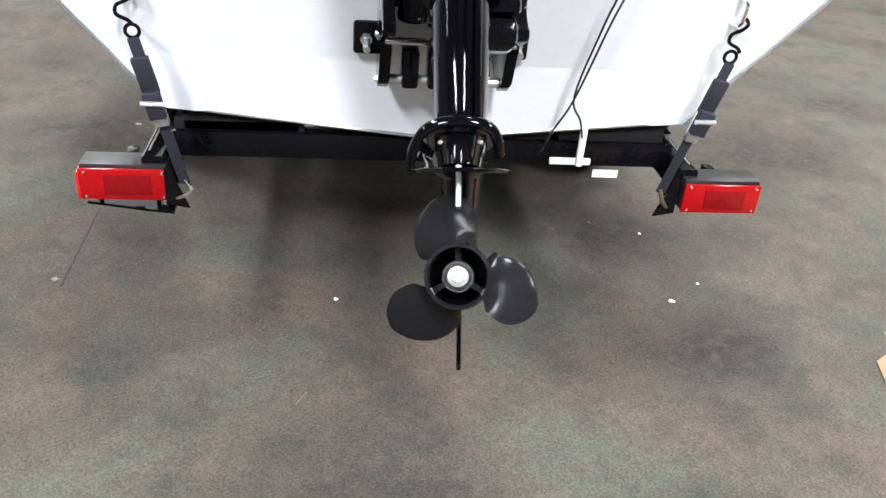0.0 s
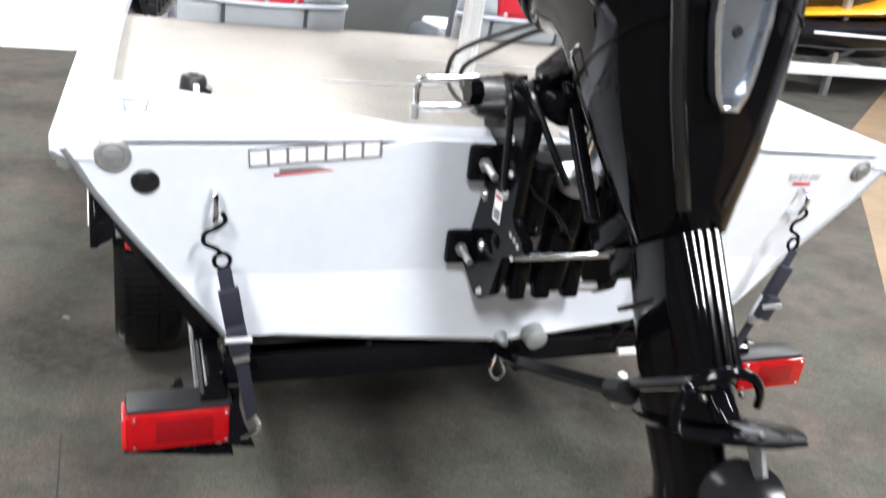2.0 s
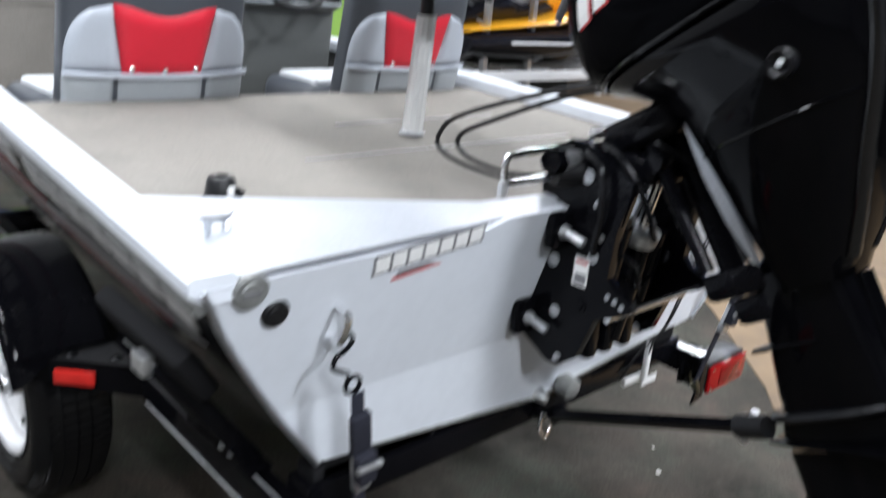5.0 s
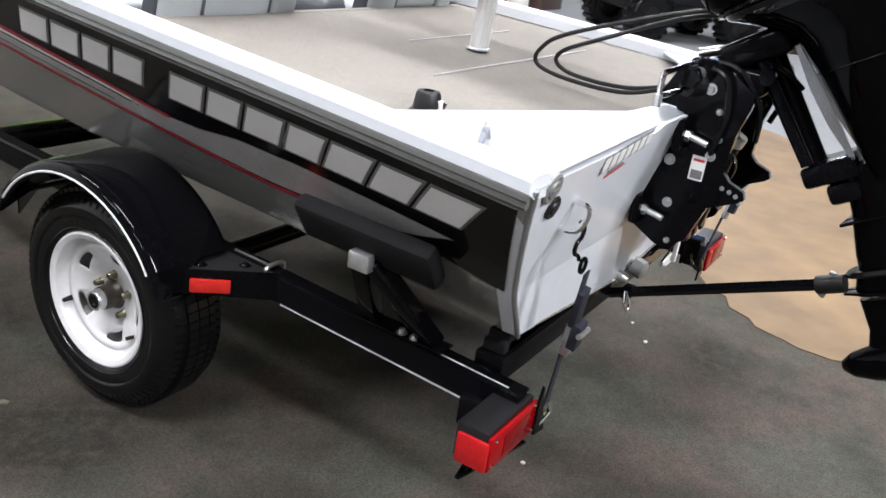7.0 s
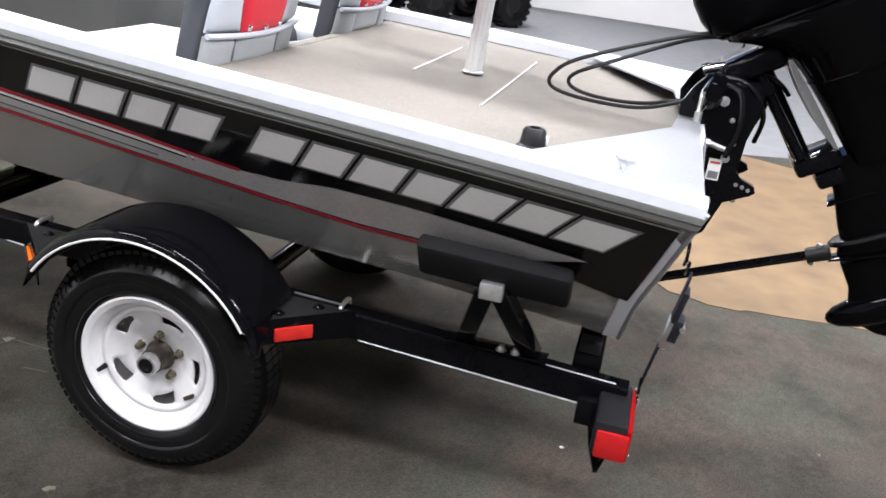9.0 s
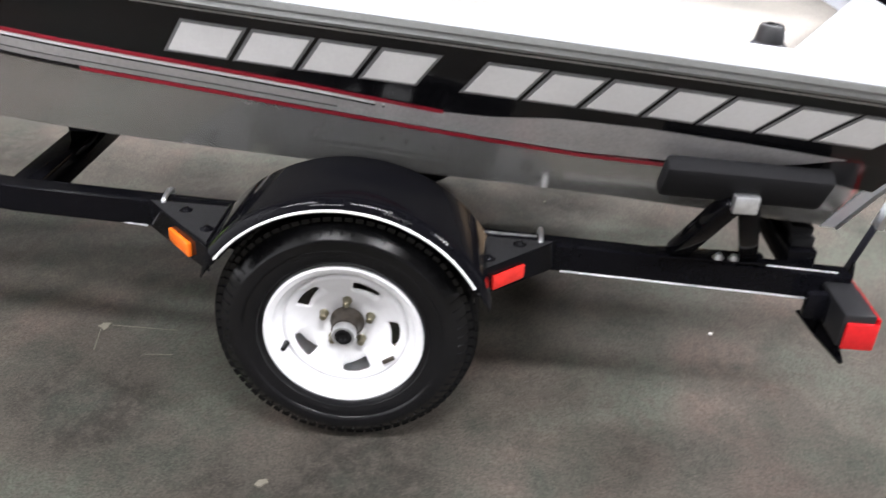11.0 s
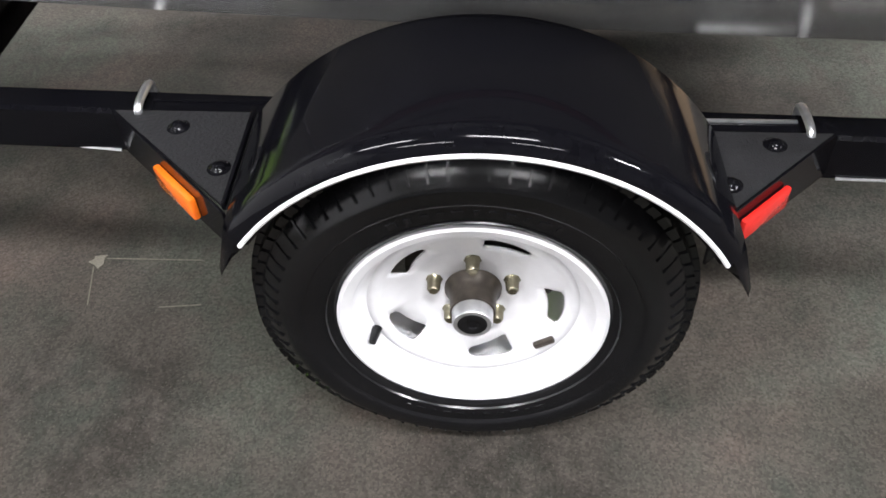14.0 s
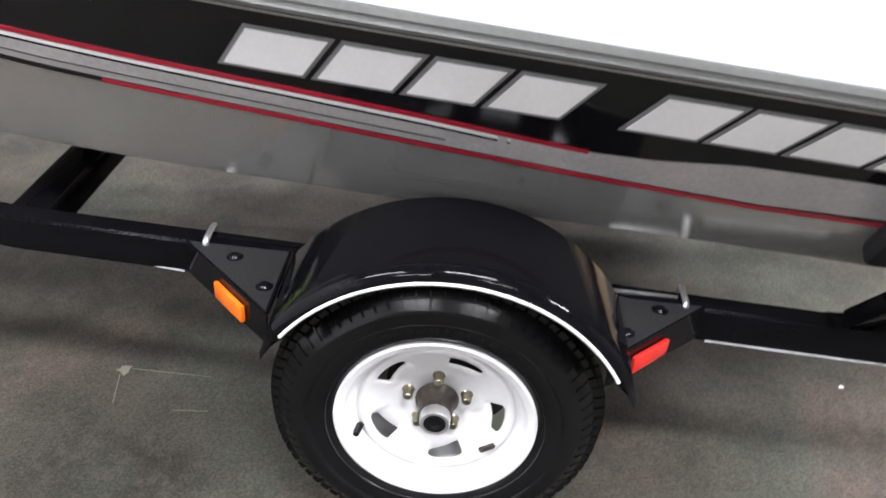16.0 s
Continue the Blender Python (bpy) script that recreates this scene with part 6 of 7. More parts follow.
gc = mp("gearcase", lathe(bmesh.new(), [(0.0, 0.432), (0.014, 0.426), (0.030, 0.402), (0.042, 0.355), (0.048, 0.29), (0.0495, 0.21), (0.047, 0.14), (0.044, 0.098), (0.0, 0.098)], 28, Matrix(((1, 0, 0, 0), (0, 0, 1, 0), (0, 1, 0, 0), (0, 0, 0, 1)))), MOTOR, leg, "bullet-shaped gearcase")
bm = bmesh.new()
prism(bm, [(0.13, -0.03), (0.37, -0.02), (0.32, -0.075), (0.24, -0.125), (0.165, -0.142), (0.145, -0.13), (0.15, -0.08)], 0.007, place((-0.0035, 0, 0), (0, 1, 0), (0, 0, 1)), 0.0025)
mp("skeg", bm, MOTOR, leg, "tapered skeg fin", 20)
bm = bmesh.new()
prism(bm, [(-0.02, 0.0), (0.02, 0.0), (0.012, -0.06), (-0.012, -0.056)], 0.007, place((-0.0035, 0.045, 0.152), (0, 1, 0), (0, 0, 1)), 0.002)
mp("trim_tab", bm, GALV, leg, "bare zinc trim tab")
# propeller
AXLE = Matrix(((1, 0, 0, 0), (0, 0, 1, 0), (0, 1, 0, 0), (0, 0, 0, 1)))
prop = mp("propeller", lathe(bmesh.new(), [(0.040, 0.0), (0.0445, 0.002), (0.0465, 0.02), (0.045, 0.096), (0.040, 0.096), (0.038, 0.06), (0.039, 0.004), (0.040, 0.0)], 36, AXLE), PROP, None, "black three-blade propeller")
mp("inner_hub", lathe(bmesh.new(), [(0.0, 0.03), (0.021, 0.028), (0.023, 0.05), (0.023, 0.09)], 24, AXLE), PLASTIC, prop)
mp("prop_nut", lathe(bmesh.new(), [(0.0, 0.000), (0.007, 0.0), (0.008, 0.008), (0.014, 0.010), (0.016, 0.018), (0.0185, 0.022), (0.0185, 0.034)], 20, AXLE), GALV, prop, "bright steel prop nut and washer")
for k in range(3):
    mp("hub_web", new_box((0.020, 0.03, -0.004), (0.041, 0.09, 0.004), 0, Matrix.Rotation(radians(30 + 120 * k), 4, "Y")), PROP, prop)
    bm = bmesh.new()
    front, back = [], []
    for i in range(17):
        r0 = 0.042 + (0.119 - 0.042) * i / 16
        t = i / 16
        chord = 0.032 + 0.048 * math.sin(math.pi * min(1, 0.18 + 0.62 * t))
        chord *= max(0.03, 1 - max(0.0, (t - 0.5) / 0.5) ** 2.4) ** 0.5
        row_f, row_b = [], []
        for j in range(9):
            c = (j / 8 - 0.5) * 2
            ang = c * chord * 0.5 / max(r0, 0.06) * 1.25 + 0.30 * t
            yy = 0.055 - c * chord * 0.36 + 0.02 * t
            th = 0.0035 * (1 - 0.55 * t) * (1 - c * c) + 0.0008
            row_f.append(Vector((r0 * math.sin(ang), yy - th, r0 * math.cos(ang))))
            row_b.append(Vector((r0 * math.sin(ang), yy + th, r0 * math.cos(ang))))
        front.append(row_f), back.append(row_b)
    loft(bm, [a + list(reversed(b)) for a, b in zip(front, back)])
    bm.transform(Matrix.Rotation(radians(-26 + 120 * k), 4, "Y"))
    mp("blade", bm, PROP, prop, "curved black blade", 60)

# ---- transom bracket and swivel ----
br = thing("motor_bracket", "black clamp bracket bolted to the transom with trim rams", "bracket", (0, -0.08, 0.8))


def sw(p):
    """A point of the tilted swivel, in the motor's unsteered frame."""
    return MT @ Vector(p)


PLATE = [(-0.021, 0.978), (0.005, 1.02), (0.04, 1.022), (0.045, 1.05), (0.02, 1.10), (-0.01, 1.135), (-0.05, 1.135), (-0.10, 1.115), (-0.158, 1.082), (-0.155, 1.05), (-0.139, 0.986), (-0.134, 0.90), (-0.150, 0.882), (-0.186, 0.868), (-0.192, 0.852), (-0.180, 0.842), (-0.118, 0.812), (-0.100, 0.76), (-0.087, 0.722), (-0.050, 0.694), (-0.02, 0.692), (0.060, 0.735), (0.066, 0.75), (0.05, 0.80)]
for s in (-1, 1):
    x0 = s * 0.13 + 0.0
    bm = bmesh.new()
    prism(bm, [(y - 0.003, z) for y, z in PLATE], 0.024, place((x0 - 0.012, 0, 0), (0, 1, 0), (0, 0, 1)), 0.003)
    cp = part("clamp_plate", bm, STEELBLACK, br, "black side plate of the clamp")
    for y, z in ((-0.176, 0.856), (-0.160, 0.862), (-0.143, 0.866)):
        part("pin_hole", lathe(bmesh.new(), [(0, 0.0005), (0.0055, 0.0005), (0.0055, -0.002)], 12, place((x0 + s * 0.0125, y, z), (0, s, 0), (0, 0, 1))), GALV, cp, "", smooth=0)
    for z in (0.968, 0.775):
        q = transom_pt(x0 + s * 0.035, z, 0.0)
        part("mount_flange", new_box((q.x - 0.028, q.y - 0.024, z - 0.036), (q.x + 0.028, q.y - 0.001, z + 0.036), 0.008), STEELBLACK, cp, "bolted flange")
        part("bolt_nut", new_tube([q + Vector((0, -0.022, 0)), q + Vector((0, -0.034, -0.002))], 0.013, 6), GALV, cp)
        part("mount_bolt", new_tube([q + Vector((0, -0.03, 0)), q + Vector((0, -0.075, -0.01))], 0.0075, 12), GALV, cp, "bright bolt end")
    for y, z in ((-0.03, 1.10), (-0.095, 1.03), (-0.11, 0.97), (-0.05, 0.71)):
        part("small_bolt", lathe(bmesh.new(), [(0, 0.008), (0.006, 0.007), (0.008, 0.0)], 8, place((x0 + s * 0.012, y, z), (0, s, 0), (0, 0, 1))), GALV, cp)
    part("hose", new_tube(arc([(x0 + s * 0.02, -0.06, 1.12), (x0 + s * 0.03, -0.10, 1.10), (x0 + s * 0.03, -0.115, 1.02), (x0 + s * 0.015, -0.10, 0.94), (x0 - s * 0.02, -0.10, 0.88)], 6), 0.0075, 8), MOTORSATIN, br, "black rubber hose")
    # tilted swivel cheeks with a bright cast face, and the trim rods
    bm = bmesh.new()
    loft(bm, [[sw((s * x0, y0, z)), sw((s * x0, y1, z)), sw((s * x1, y1, z)), sw((s * x1, y0, z))] for x0, x1, y0, y1, z in ((0.070, 0.060, 0.258, 0.266, 0.475), (0.075, 0.060, 0.266, 0.288, 0.56), (0.077, 0.060, 0.276, 0.300, 0.65), (0.078, 0.060, 0.292, 0.302, 0.745))])
    part("swivel_cheek", bm, ALU, br, "bare cast cheek of the swivel")
    part("trim_rod", new_tube([sw((s * 0.075, 0.376, 0.74)), sw((s * 0.075, 0.352, 0.49))], 0.014, 12), STEELBLACK, br, "black trim rod")
    part("rod_end", new_tube([sw((s * 0.10, 0.37, 0.70)), sw((s * 0.06, 0.37, 0.70))], 0.018, 12), STEELBLACK, br)
part("swivel_tube", new_tube([sw((0, 0.345, 0.46)), sw((0, 0.365, 0.80))], 0.024, 18), STEELBLACK, br, "swivel tube")
part("swivel_foot", new_box((-0.075, 0.255, 0.435), (0.075, 0.375, 0.485), 0.012, MT), STEELBLACK, br, "lower swivel mount")
part("lower_mount", new_box((-0.07, 0.26, 0.385), (0.07, 0.335, 0.432), 0.012, MT), STEELBLACK, br)
part("swivel_head", new_box((-0.10, 0.30, 0.735), (0.10, 0.46, 0.80), 0.018, MT, 3), STEELBLACK, br, "swivel head")
part("tilt_tube", new_tube([(-0.20, -0.03, 1.10), (0.19, -0.03, 1.10)], 0.017, 16), GALV, br, "bright tilt tube")
part("tube_nut", new_tube([(-0.215, -0.03, 1.10), (-0.19, -0.03, 1.10)], 0.024, 6), STEELBLACK, br)
part("tilt_arm", new_box((-0.10, -0.17, 1.07), (0.10, -0.01, 1.128), 0.018, None, 3), STEELBLACK, br, "tilt arm to the swivel head")
part("tilt_cylinder", new_tube([(0.0, -0.055, 0.73), (0.0, -0.10, 0.96)], 0.036, 18), STEELBLACK, br, "tilt cylinder")
part("tilt_ram", new_tube([(0.0, -0.10, 0.955), (0.0, -0.125, 1.08)], 0.012, 12), CHROME, br, "bright tilt ram")
part("reservoir", new_tube([(-0.075, -0.075, 0.85), (-0.075, -0.095, 0.985)], 0.033, 18), STEELBLACK, br, "round fluid reservoir")
part("reservoir", new_tube([(0.072, -0.065, 0.80), (0.072, -0.09, 0.95)], 0.026, 16), STEELBLACK, br)
part("thrust_rod", new_tube([(-0.135, -0.145, 0.822), (0.128, -0.145, 0.822)], 0.008, 10), CHROME, br, "bright cross rod")
part("lower_rod", new_tube([(-0.128, -0.055, 0.712), (0.128, -0.055, 0.712)], 0.011, 10), GALV, br, "lower pivot rod")
for x in (-0.075, -0.02, 0.045):
    part("cast_lug", new_box((x - 0.018, -0.085, 0.70), (x + 0.018, -0.02, 0.785), 0.008), STEELBLACK, br, "black cast lug")
sk = part("data_sticker", new_box((-0.1447, -0.095, 0.868), (-0.1435, -0.062, 0.925), 0), STICKER, br, "small white sticker with grey bars", smooth=0)
part("sticker_bar", new_box((-0.1452, -0.092, 0.872), (-0.1448, -0.066, 0.892), 0), INKGREY, sk, smooth=0)
part("sticker_bar", new_box((-0.1452, -0.092, 0.912), (-0.1448, -0.066, 0.918), 0), INKRED, sk, smooth=0)
# hoses, wires and fasteners about the clamp
for pts, r0 in (([(-0.10, -0.06, 1.13), (-0.13, -0.12, 1.12), (-0.11, -0.17, 1.05), (-0.06, -0.17, 0.97)], 0.009), ([(-0.06, 0.0, 1.13), (-0.09, -0.09, 1.16), (-0.07, -0.18, 1.14), (-0.02, -0.23, 1.10)], 0.008), ([(0.05, 0.0, 1.13), (0.03, -0.10, 1.15), (0.05, -0.19, 1.10), (0.04, -0.17, 1.0)], 0.009), ([(-0.118, -0.07, 0.99), (-0.10, -0.13, 0.94), (-0.05, -0.14, 0.90), (0.0, -0.12, 0.84)], 0.006)):
    part("hose", new_tube(arc(pts, 6), r0 * 0.75, 8), MOTORSATIN, br, "black rubber hose")
for y, z, r0 in ((-0.02, 1.06, 0.012), (-0.065, 1.075, 0.009), (-0.10, 0.93, 0.008), (-0.085, 0.83, 0.010), (-0.03, 0.80, 0.008), (-0.012, 0.90, 0.009)):
    part("plate_bolt", lathe(bmesh.new(), [(0, 0.007), (r0 * 0.8, 0.006), (r0, 0.002), (r0 * 1.5, 0.002), (r0 * 1.5, 0)], 10, place((-0.1425, y, z), (0, -1, 0), (0, 0, 1))), GALV if r0 < 0.0095 else STEELBLACK, br)
part("ram_collar", new_tube([(0.0, -0.094, 0.945), (0.0, -0.102, 0.968)], 0.042, 18), GALV, br, "bright cylinder collar")
part("pump_cap", new_tube([(-0.075, -0.094, 0.98), (-0.075, -0.098, 1.0)], 0.026, 14), PLASTIC, br)
# steering linkage and the control cables
part("steering_link", new_tube([(-0.06, 0.0, 1.135), (-0.05, -0.13, 1.18)], 0.012, 10), CHROME, br, "bright steering link")
part("steering_arm", new_tube(arc([(-0.05, -0.13, 1.18), (-0.02, -0.20, 1.185), (0.03, -0.24, 1.18)], 5), 0.016, 10), GALV, br, "steering arm")
part("link_bolt", new_tube([(-0.055, -0.128, 1.155), (-0.055, -0.132, 1.215)], 0.009, 8), GALV, br)
part("steering_rod", new_tube(arc([(-0.10, -0.03, 1.13), (-0.28, -0.003, 1.113), (-0.297, 0.0, 1.105), (-0.30, 0.0, 1.09), (-0.297, 0.0, 1.07), (-0.28, -0.004, 1.063), (-0.12, -0.035, 1.078)], 5), 0.0065, 10), CHROME, br, "bent bright steering rod")
part("rod_nut", new_tube([(-0.30, 0.0, 1.065), (-0.30, 0.0, 1.04)], 0.009, 6), GALV, br)
part("cable_boot", new_tube([(-0.19, -0.022, 1.072), (-0.12, -0.04, 1.08)], [0.018, 0.028], 14), PLASTIC, br, "black rubber boot")
cf = MM @ Vector((-0.05, 0.39, 0.865))
for k, (dy, dx, dz) in enumerate(((0.0, 0.0, 0.0), (-0.05, 0.012, -0.012))):
    part("control_cable", new_tube(arc([cf + Vector((dx, -0.06, dz)), cf + Vector((dx - 0.01, 0.09, -0.02 + dz)), (-0.095 + dx, 0.305 + dy, 1.125 + dz), (-0.09 + dx, 0.385 + dy, 1.07), (-0.085 + dx, 0.385 + dy, 1.03 + 0.008 * k), (-0.09 + dx, 0.29 + dy * 0.5, 1.012 + 0.01 * k), (-0.10 + dx, 0.14, 1.016 + 0.01 * k), (-0.12 + dx, 0.02, 1.06)], 8), 0.0055, 8), PLASTIC, br, "black control cable")

# motor support bar from the trailer to the leg
sb = thing("motor_support", "black motor support bar from the trailer to the motor leg", "support bar", (0, 0.05, 0.5))
part("bar", new_tube([(0.0, 0.10, 0.468), (-0.03, -0.404, 0.686)], 0.014, 4), STEELBLACK, sb, "square black bar")
part("bar_clevis", new_tube([(-0.03, -0.385, 0.678), (-0.04, -0.44, 0.705)], 0.022, 10), PLASTIC, sb)
part("bar_pin", new_tube([(-0.03, -0.40, 0.655), (-0.035, -0.41, 0.72)], 0.008, 8), GALV, sb)


# ---- beyond the boat ----
pi = thing("pillar", "round white painted steel pillar with a small red label", "pillar", (10.09, 5.66, 0), kind="structure")
part("shaft", lathe(bmesh.new(), [(0.0, 0.0), (0.17, 0.0), (0.17, CZ - 0.003), (0, CZ - 0.003)], 28, Matrix.Translation((10.09, 5.66, 0))), RACKWHITE, pi)
part("label_tag", new_box((9.93, 5.46, 2.58), (10.03, 5.53, 2.74), 0.0, None), INKRED, pi, "small red and white tag")


def jet_ski(m, body, label, accent):
    t = thing("jet_ski", label, "jet ski", m, "jet skis on the rack")
    def ring(y, w, zb, zt):
        prof = ((0.0, 0.0), (0.45, 0.10), (0.82, 0.36), (0.97, 0.58), (1.0, 0.70), (0.96, 0.88), (0.80, 0.98), (0.4, 1.0))
        half = [Vector((-w * u, y, zb + (zt - zb) * v)) for u, v in prof]
        return half + [Vector((-p.x, p.y, p.z)) for p in reversed(half[1:])]
    bm = bmesh.new()
    loft(bm, [ring(y, w, a, b) for y, w, a, b in ((-1.5, 0.50, 0.08, 0.40), (-1.0, 0.55, 0.02, 0.44), (-0.3, 0.57, 0.0, 0.47), (0.4, 0.55, 0.02, 0.50), (0.85, 0.48, 0.10, 0.55), (1.2, 0.37, 0.22, 0.60), (1.45, 0.23, 0.38, 0.63), (1.6, 0.09, 0.52, 0.64), (1.65, 0.02, 0.59, 0.64))])
    part("hull", bm, SKIBLACK, t, "black hull", True)
    bm = bmesh.new()
    loft(bm, [ring(y, w, a, b) for y, w, a, b in ((-1.48, 0.44, 0.40, 0.47), (-0.8, 0.50, 0.44, 0.54), (0.0, 0.51, 0.48, 0.62), (0.5, 0.48, 0.50, 0.74), (0.9, 0.40, 0.54, 0.80), (1.2, 0.30, 0.58, 0.76), (1.45, 0.17, 0.61, 0.70), (1.6, 0.04, 0.625, 0.66))])
    part("deck", bm, body, t, "coloured deck", True)
    bm = bmesh.new()
    loft(bm, [ring(y, w, a, b) for y, w, a, b in ((-1.3, 0.17, 0.46, 0.62), (-1.0, 0.22, 0.48, 0.80), (-0.6, 0.22, 0.5, 0.84), (-0.35, 0.20, 0.52, 0.76), (0.0, 0.18, 0.56, 0.78), (0.3, 0.14, 0.60, 0.86))])
    part("seat", bm, SKIBLACK, t, "black saddle", True)
    bm = bmesh.new()
    loft(bm, [ring(y, w, a, b) for y, w, a, b in ((0.15, 0.17, 0.66, 0.94), (0.35, 0.22, 0.66, 1.06), (0.65, 0.23, 0.68, 1.02), (0.95, 0.18, 0.70, 0.92), (1.25, 0.09, 0.68, 0.80))])
    part("hood", bm, accent, t, "front hood", True)
    bm = bmesh.new()
    loft(bm, [[Vector((x, 0.42 + 0.16 * k, 1.05 + 0.10 * k - 0.25 * x * x)) for x in (-0.17, -0.09, 0.0, 0.09, 0.17)] for k in (0.0, -0.5, -1.0)], False, False)
    sc = part("screen", bm, SKIBLACK, t, "dark screen", True)
    sc.modifiers.new("thick", "SOLIDIFY").thickness = 0.01
    part("handlebar", new_tube([(-0.36, 0.18, 1.06), (-0.1, 0.3, 1.06), (0.1, 0.3, 1.06), (0.36, 0.18, 1.06)], 0.025, 8), PLASTIC, t, "", True)
    for s in (-1, 1):
        part("mirror", new_box((s * 0.34 - 0.07, 0.58, 0.98), (s * 0.34 + 0.07, 0.66, 1.07), 0.02), SKIBLACK, t, "", True)
    part("stripe", new_box((-0.578, -0.9, 0.315), (0.578, 0.35, 0.345), 0.004), SKIWHITE, t, "pale side stripe", True)
    return t


RK = Matrix.Translation((6.8, 6.1, 0))
rack = thing("storage_rack", "tall white steel rack holding jet skis", "rack", RK)
for yy, xr in ((0.0, 2.54), (1.5, 3.0)):
    for xx, zt in ((-3.4, 4.9), (-0.76, 4.9), (0.04, 4.9), (1.6, 2.80)):
        part("upright", new_box((xx - 0.035, yy - 0.04, 0), (xx + 0.035, yy + 0.04, zt), 0.006), RACKWHITE if zt < 3 else GALV, rack, local=True)
    for z in (0.36, 1.64, 2.94, 4.4):
        part("beam", new_box((-3.45, yy - 0.06, z - 0.13), (xr if z < 4 else 0.1, yy - 0.041, z), 0.004), RACKWHITE, rack, "white rack beam", local=True)
for xx in (-3.4, -0.76, 0.04):
    for z in (0.9, 2.2, 3.7):
        part("brace", new_tube([(xx, 0.05, z), (xx, 1.45, z + 0.45)], 0.02, 6), GALV, rack, "slanting rack brace", local=True)
for z in (0.36, 1.64, 2.94):
    for xx in (-2.2, -0.9, 0.4, 1.6, 2.4):
        part("shelf_bar", new_box((xx - 0.05, -0.04, z - 0.05), (xx + 0.05, 1.44, z + 0.01), 0.004), RACKWHITE, rack, local=True)
SIDE = Matrix.Rotation(radians(-90), 4, "Z")
for z, body, acc, xs, ys in ((0.38, SKIYELLOW, SKIYELLOW, 0.35, 0.32), (0.38, SKIWHITE, SKIWHITE, 2.6, 0.85), (1.66, SKIGREEN, SKIBLACK, 0.25, 0.32), (1.66, SKIRED, SKIRED, 3.25, 0.85), (3.02, SKIBLACK, SKIRED, 0.85, 0.32), (3.02, SKIBLACK, SKIBLACK, 3.25, 0.85), (3.02, SKIBLACK, SKIWHITE, -2.7, 0.32), (1.66, SKIBLACK, SKIBLACK, -2.4, 0.32)):
    jet_ski(RK @ Matrix.Translation((xs, ys, z)) @ SIDE, body, "glossy jet ski stored on a rack shelf", acc)
for k, (x, y, w, h) in enumerate(((4.6, 1.4, 0.8, 0.36), (3.5, 1.8, 0.8, 0.42), (2.4, 2.0, 0.6, 0.36))):
    c = thing("carton", "white carton on the floor under the rack", "box", RK @ Matrix.Translation((x, y, 0)))
    part("body", new_box((-w / 2, -0.3, 0), (w / 2, 0.3, h), 0.006), CARD, c, local=True)
    part("tape", new_box((-w / 2 - 0.001, -0.03, 0.02), (w / 2 + 0.001, 0.03, h + 0.001), 0), STICKER, c, local=True, smooth=0)
bn = thing("display_bin", "brown panelled display bin with goods in it", "bin", (10.8, 5.8, 0))
part("body", new_box((10.42, 5.40, 0.0), (11.17, 6.15, 0.80), 0.02), BROWN, bn)
part("rim", new_box((10.37, 5.35, 0.81), (11.22, 6.20, 1.08), 0.02), BROWN, bn)
gd = thing("lime_bag", "lime green bag lying in the bin", "bag", (10.9, 5.8, 1.085))
part("body", lathe(bmesh.new(), [(0, 0.45), (0.10, 0.42), (0.24, 0.2), (0.28, 0.05), (0.24, 0.0), (0, 0)], 14, Matrix.Translation((10.9, 5.8, 1.085))), SKIGREEN, gd)
pb = thing("display_board", "white display board with a grey picture at its foot", "board", (12.9, 4.6, 0))
part("panel", new_box((12.9, 3.9, 0.0), (12.96, 5.08, 2.68), 0.005), STICKER, pb)
part("picture", new_box((12.894, 4.0, 1.30), (12.8985, 5.0, 1.95), 0.0), INKPALE, pb, "soft grey picture field", smooth=0)
part("picture_tree", new_box((12.888, 4.55, 1.36), (12.8935, 4.78, 1.78), 0.0), INKGREY, pb, "dark upright shape in the picture", smooth=0)
dj = thing("recess_door", "dark doorway with an oak frame in the green recess", "door", (X1 - 0.05, 7.75, 0), kind="structure")
part("leaf", new_box((X1 - 0.06, 7.5, 0), (X1 - 0.031, 8.0, 2.1)), WALLDIM, dj)
for lo, hi in ((7.38, 7.5), (8.0, 8.12)):
    part("jamb", new_box((X1 - 0.08, lo, 0), (X1 - 0.031, hi, 2.2), 0.004), OAK, dj)
# goods stacked beside the rack
for k, (x, y, z, w, d, h, m) in enumerate(((11.5, 7.9, 0.0, 0.7, 0.5, 0.6, CARD), (11.5, 7.9, 0.601, 0.55, 0.45, 0.45, SKIWHITE), (12.2, 8.1, 0.0, 0.5, 0.5, 1.2, CARD), (12.2, 8.1, 1.201, 0.45, 0.4, 0.4, SKIRED), (11.5, 7.9, 1.052, 0.4, 0.4, 0.5, BLUEPL), (12.9, 8.4, 0.0, 0.4, 0.5, 1.7, SKIYELLOW))):
    c = thing("goods_box", ("white", "white", "white", "red", "blue", "orange")[k] + " goods box stacked beside the rack", "box", (x, y, z), "boxes beside the rack")
    part("body", new_box((-w / 2, -d / 2, 0), (w / 2, d / 2, h), 0.008), m, c, local=True)
    part("label_panel", new_box((-w * 0.3, -d / 2 - 0.003, h * 0.3), (w * 0.3, -d / 2 - 0.0005, h * 0.7), 0), STICKER if k > 2 else INKPALE, c, local=True, smooth=0)

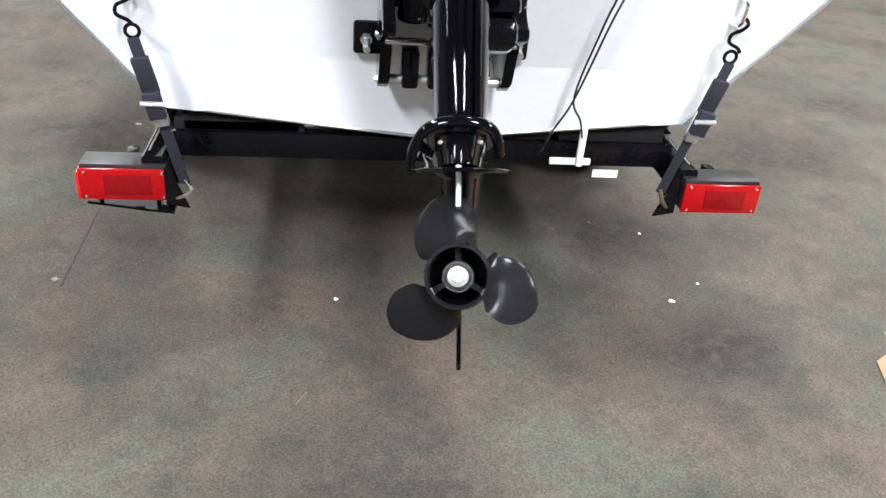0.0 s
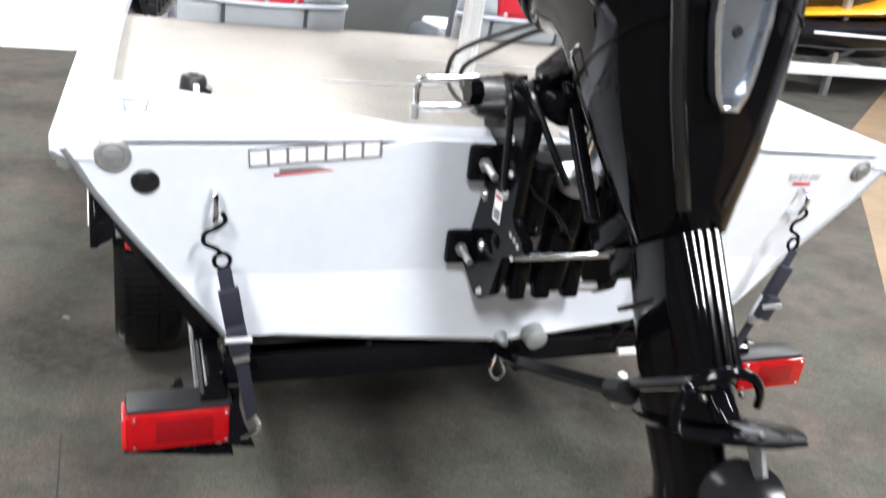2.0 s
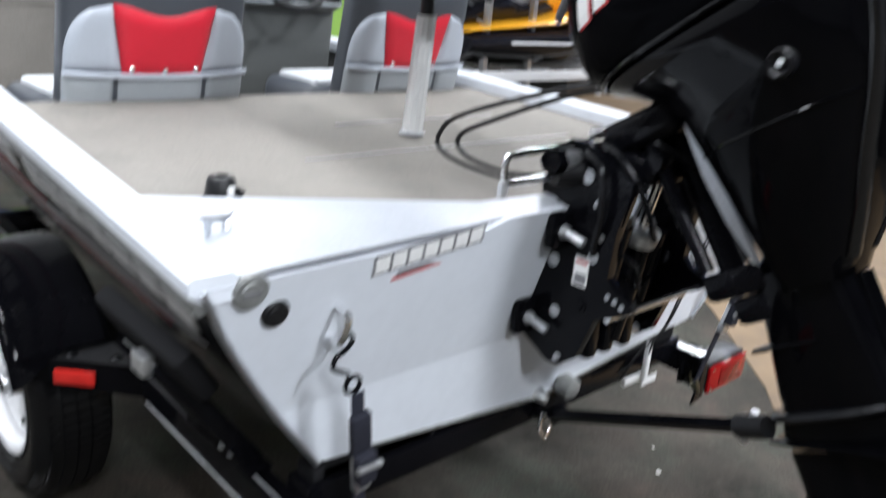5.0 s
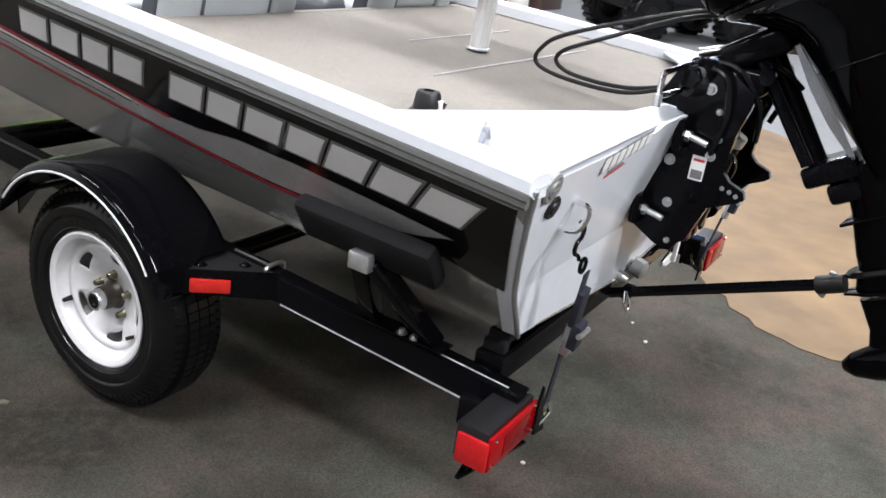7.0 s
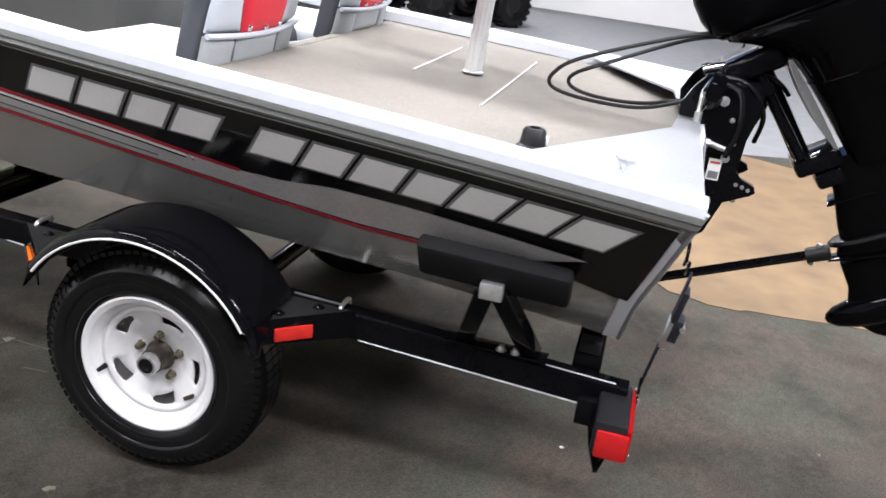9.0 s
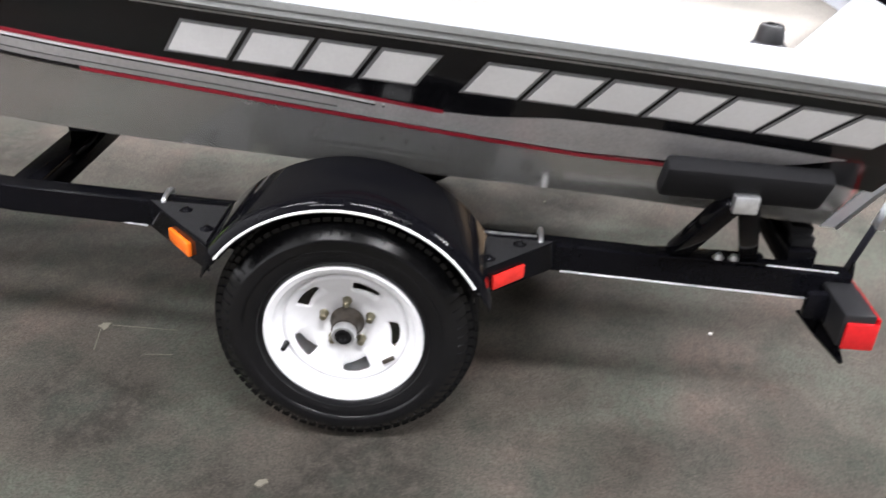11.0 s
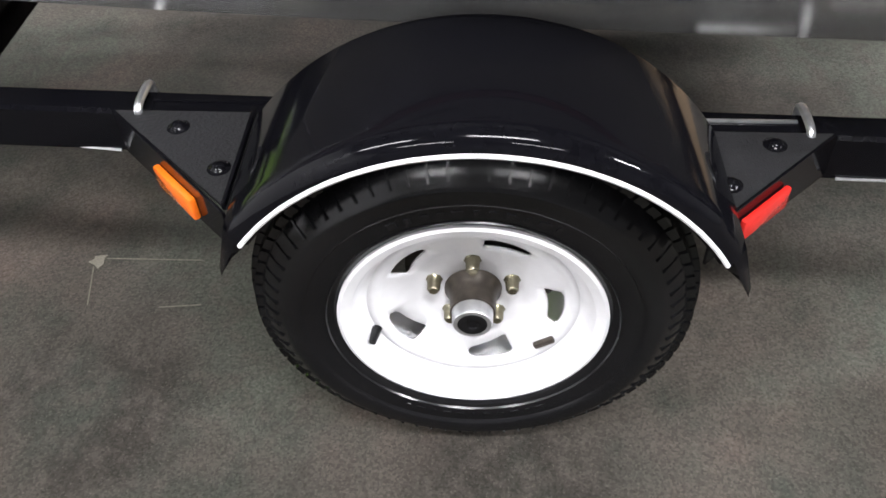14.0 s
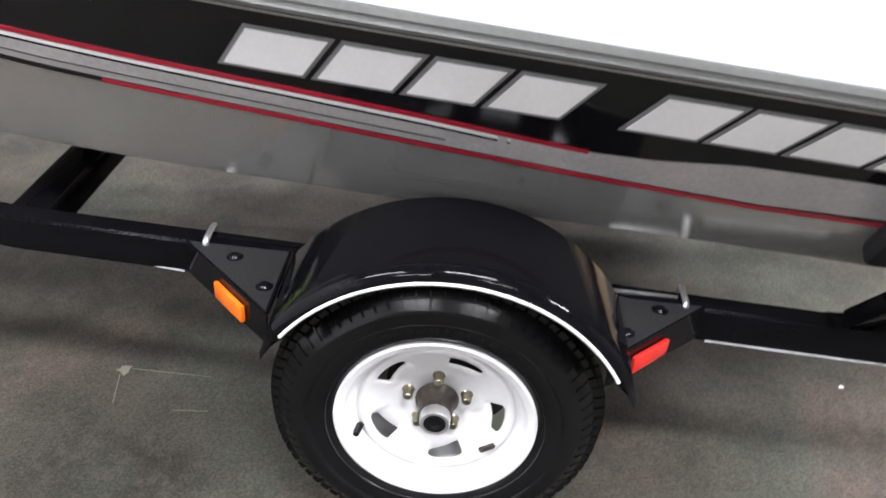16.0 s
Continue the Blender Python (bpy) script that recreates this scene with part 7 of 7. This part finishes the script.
# utility vehicle, seen from its side and rear
ut = thing("utility_vehicle", "black off-road utility vehicle with a roll cage", "vehicle", (11.5, 3.4, 0))
bed = part("bed", new_box((10.50, 2.62, 0.70), (11.05, 4.12, 1.20), 0.04), SKIBLACK, ut, "black cargo bed")
part("tailgate", new_box((10.455, 2.70, 0.72), (10.495, 4.05, 1.17), 0.015), PLASTIC, bed)
part("brand_bar", new_box((11.20, 2.612, 0.80), (11.62, 2.6195, 0.86), 0.001), STICKER, bed, "white bar in place of lettering")
part("side_panel", new_box((10.58, 2.607, 0.78), (11.0, 2.6195, 1.10), 0.006), PLASTIC, bed, "ribbed grey-black side panel")
part("corner_brace", new_tube([(11.02, 2.60, 1.16), (11.14, 2.60, 0.84)], 0.03, 8), PLASTIC, bed)
part("side_rail", new_tube([(10.46, 2.61, 1.21), (11.95, 2.61, 1.21)], 0.022, 8), PLASTIC, bed)
part("rocker", new_box((11.06, 2.62, 0.70), (12.05, 2.66, 1.16), 0.02), SKIBLACK, bed, "black cab side")
part("bed_rail", new_tube([(10.5, 2.62, 1.22), (10.5, 4.12, 1.22)], 0.025, 8), PLASTIC, bed)
part("chassis", new_box((10.6, 2.85, 0.36), (12.7, 3.9, 0.69), 0.06), PLASTIC, ut)
part("cab_floor", new_box((11.06, 2.70, 0.50), (12.05, 4.05, 0.80), 0.04), SKIBLACK, ut)
part("hood", new_box((12.06, 2.75, 0.62), (12.9, 4.0, 1.12), 0.12), SKIBLACK, ut)
for y in (2.95, 3.75):
    part("cab_seat", new_box((11.2, y - 0.27, 0.81), (11.45, y + 0.27, 1.48), 0.07), VINYLDARK, ut, "dark seat back")
for y in (3.84, 2.80):
    for x in (10.85, 12.4):
        q = Matrix.Translation((x, y, 0.34)) @ Matrix.Rotation(radians(90), 4, "X")
        wl = part("wheel", lathe(bmesh.new(), [(0.12, 0.10), (0.2, 0.14), (0.30, 0.13), (0.34, 0.08), (0.34, -0.08), (0.30, -0.13), (0.2, -0.14), (0.12, -0.1)], 28, q), RUBBER, ut)
        part("rim", lathe(bmesh.new(), [(0, 0.08), (0.1, 0.09), (0.18, 0.12), (0.18, -0.12), (0.1, -0.09), (0, -0.08)], 20, q), PLASTIC, wl)
        bm = bmesh.new()
        for k in range(20):
            box(bm, (0.325, -0.03, -0.11), (0.355, 0.03, 0.11), 0.0, q @ Matrix.Rotation(2 * math.pi * k / 20, 4, "Z"))
        part("tread", bm, RUBBER, wl, smooth=0)
for y in (2.85, 4.08):
    part("cage_bar", new_tube(arc([(11.0, y, 1.15), (11.0, y, 2.06), (11.08, y, 2.14), (11.85, y, 2.14), (12.3, y, 1.15)], 6), 0.035, 8), PLASTIC, ut, "black roll cage bar")
    part("cage_strut", new_tube([(11.02, y, 1.95), (10.6, y, 1.21)], 0.028, 8), PLASTIC, ut)
for x, z in ((11.02, 2.12), (11.85, 2.14), (11.0, 1.62)):
    part("cage_cross", new_tube([(x, 2.85, z), (x, 4.08, z)], 0.033, 8), PLASTIC, ut)
for y in (2.775, 4.17):
    part("tail_lamp", new_box((10.44, y - 0.17, 0.90), (10.53, y - 0.04, 1.10), 0.01), REDMARK, ut, "red tail lamp")
ut.matrix_basis = Matrix.Translation((9.36, 3.27, 0)) @ Matrix.Rotation(radians(-34.8), 4, "Z") @ Matrix.Translation((-10.85, -2.72, 0)) @ ut.matrix_basis
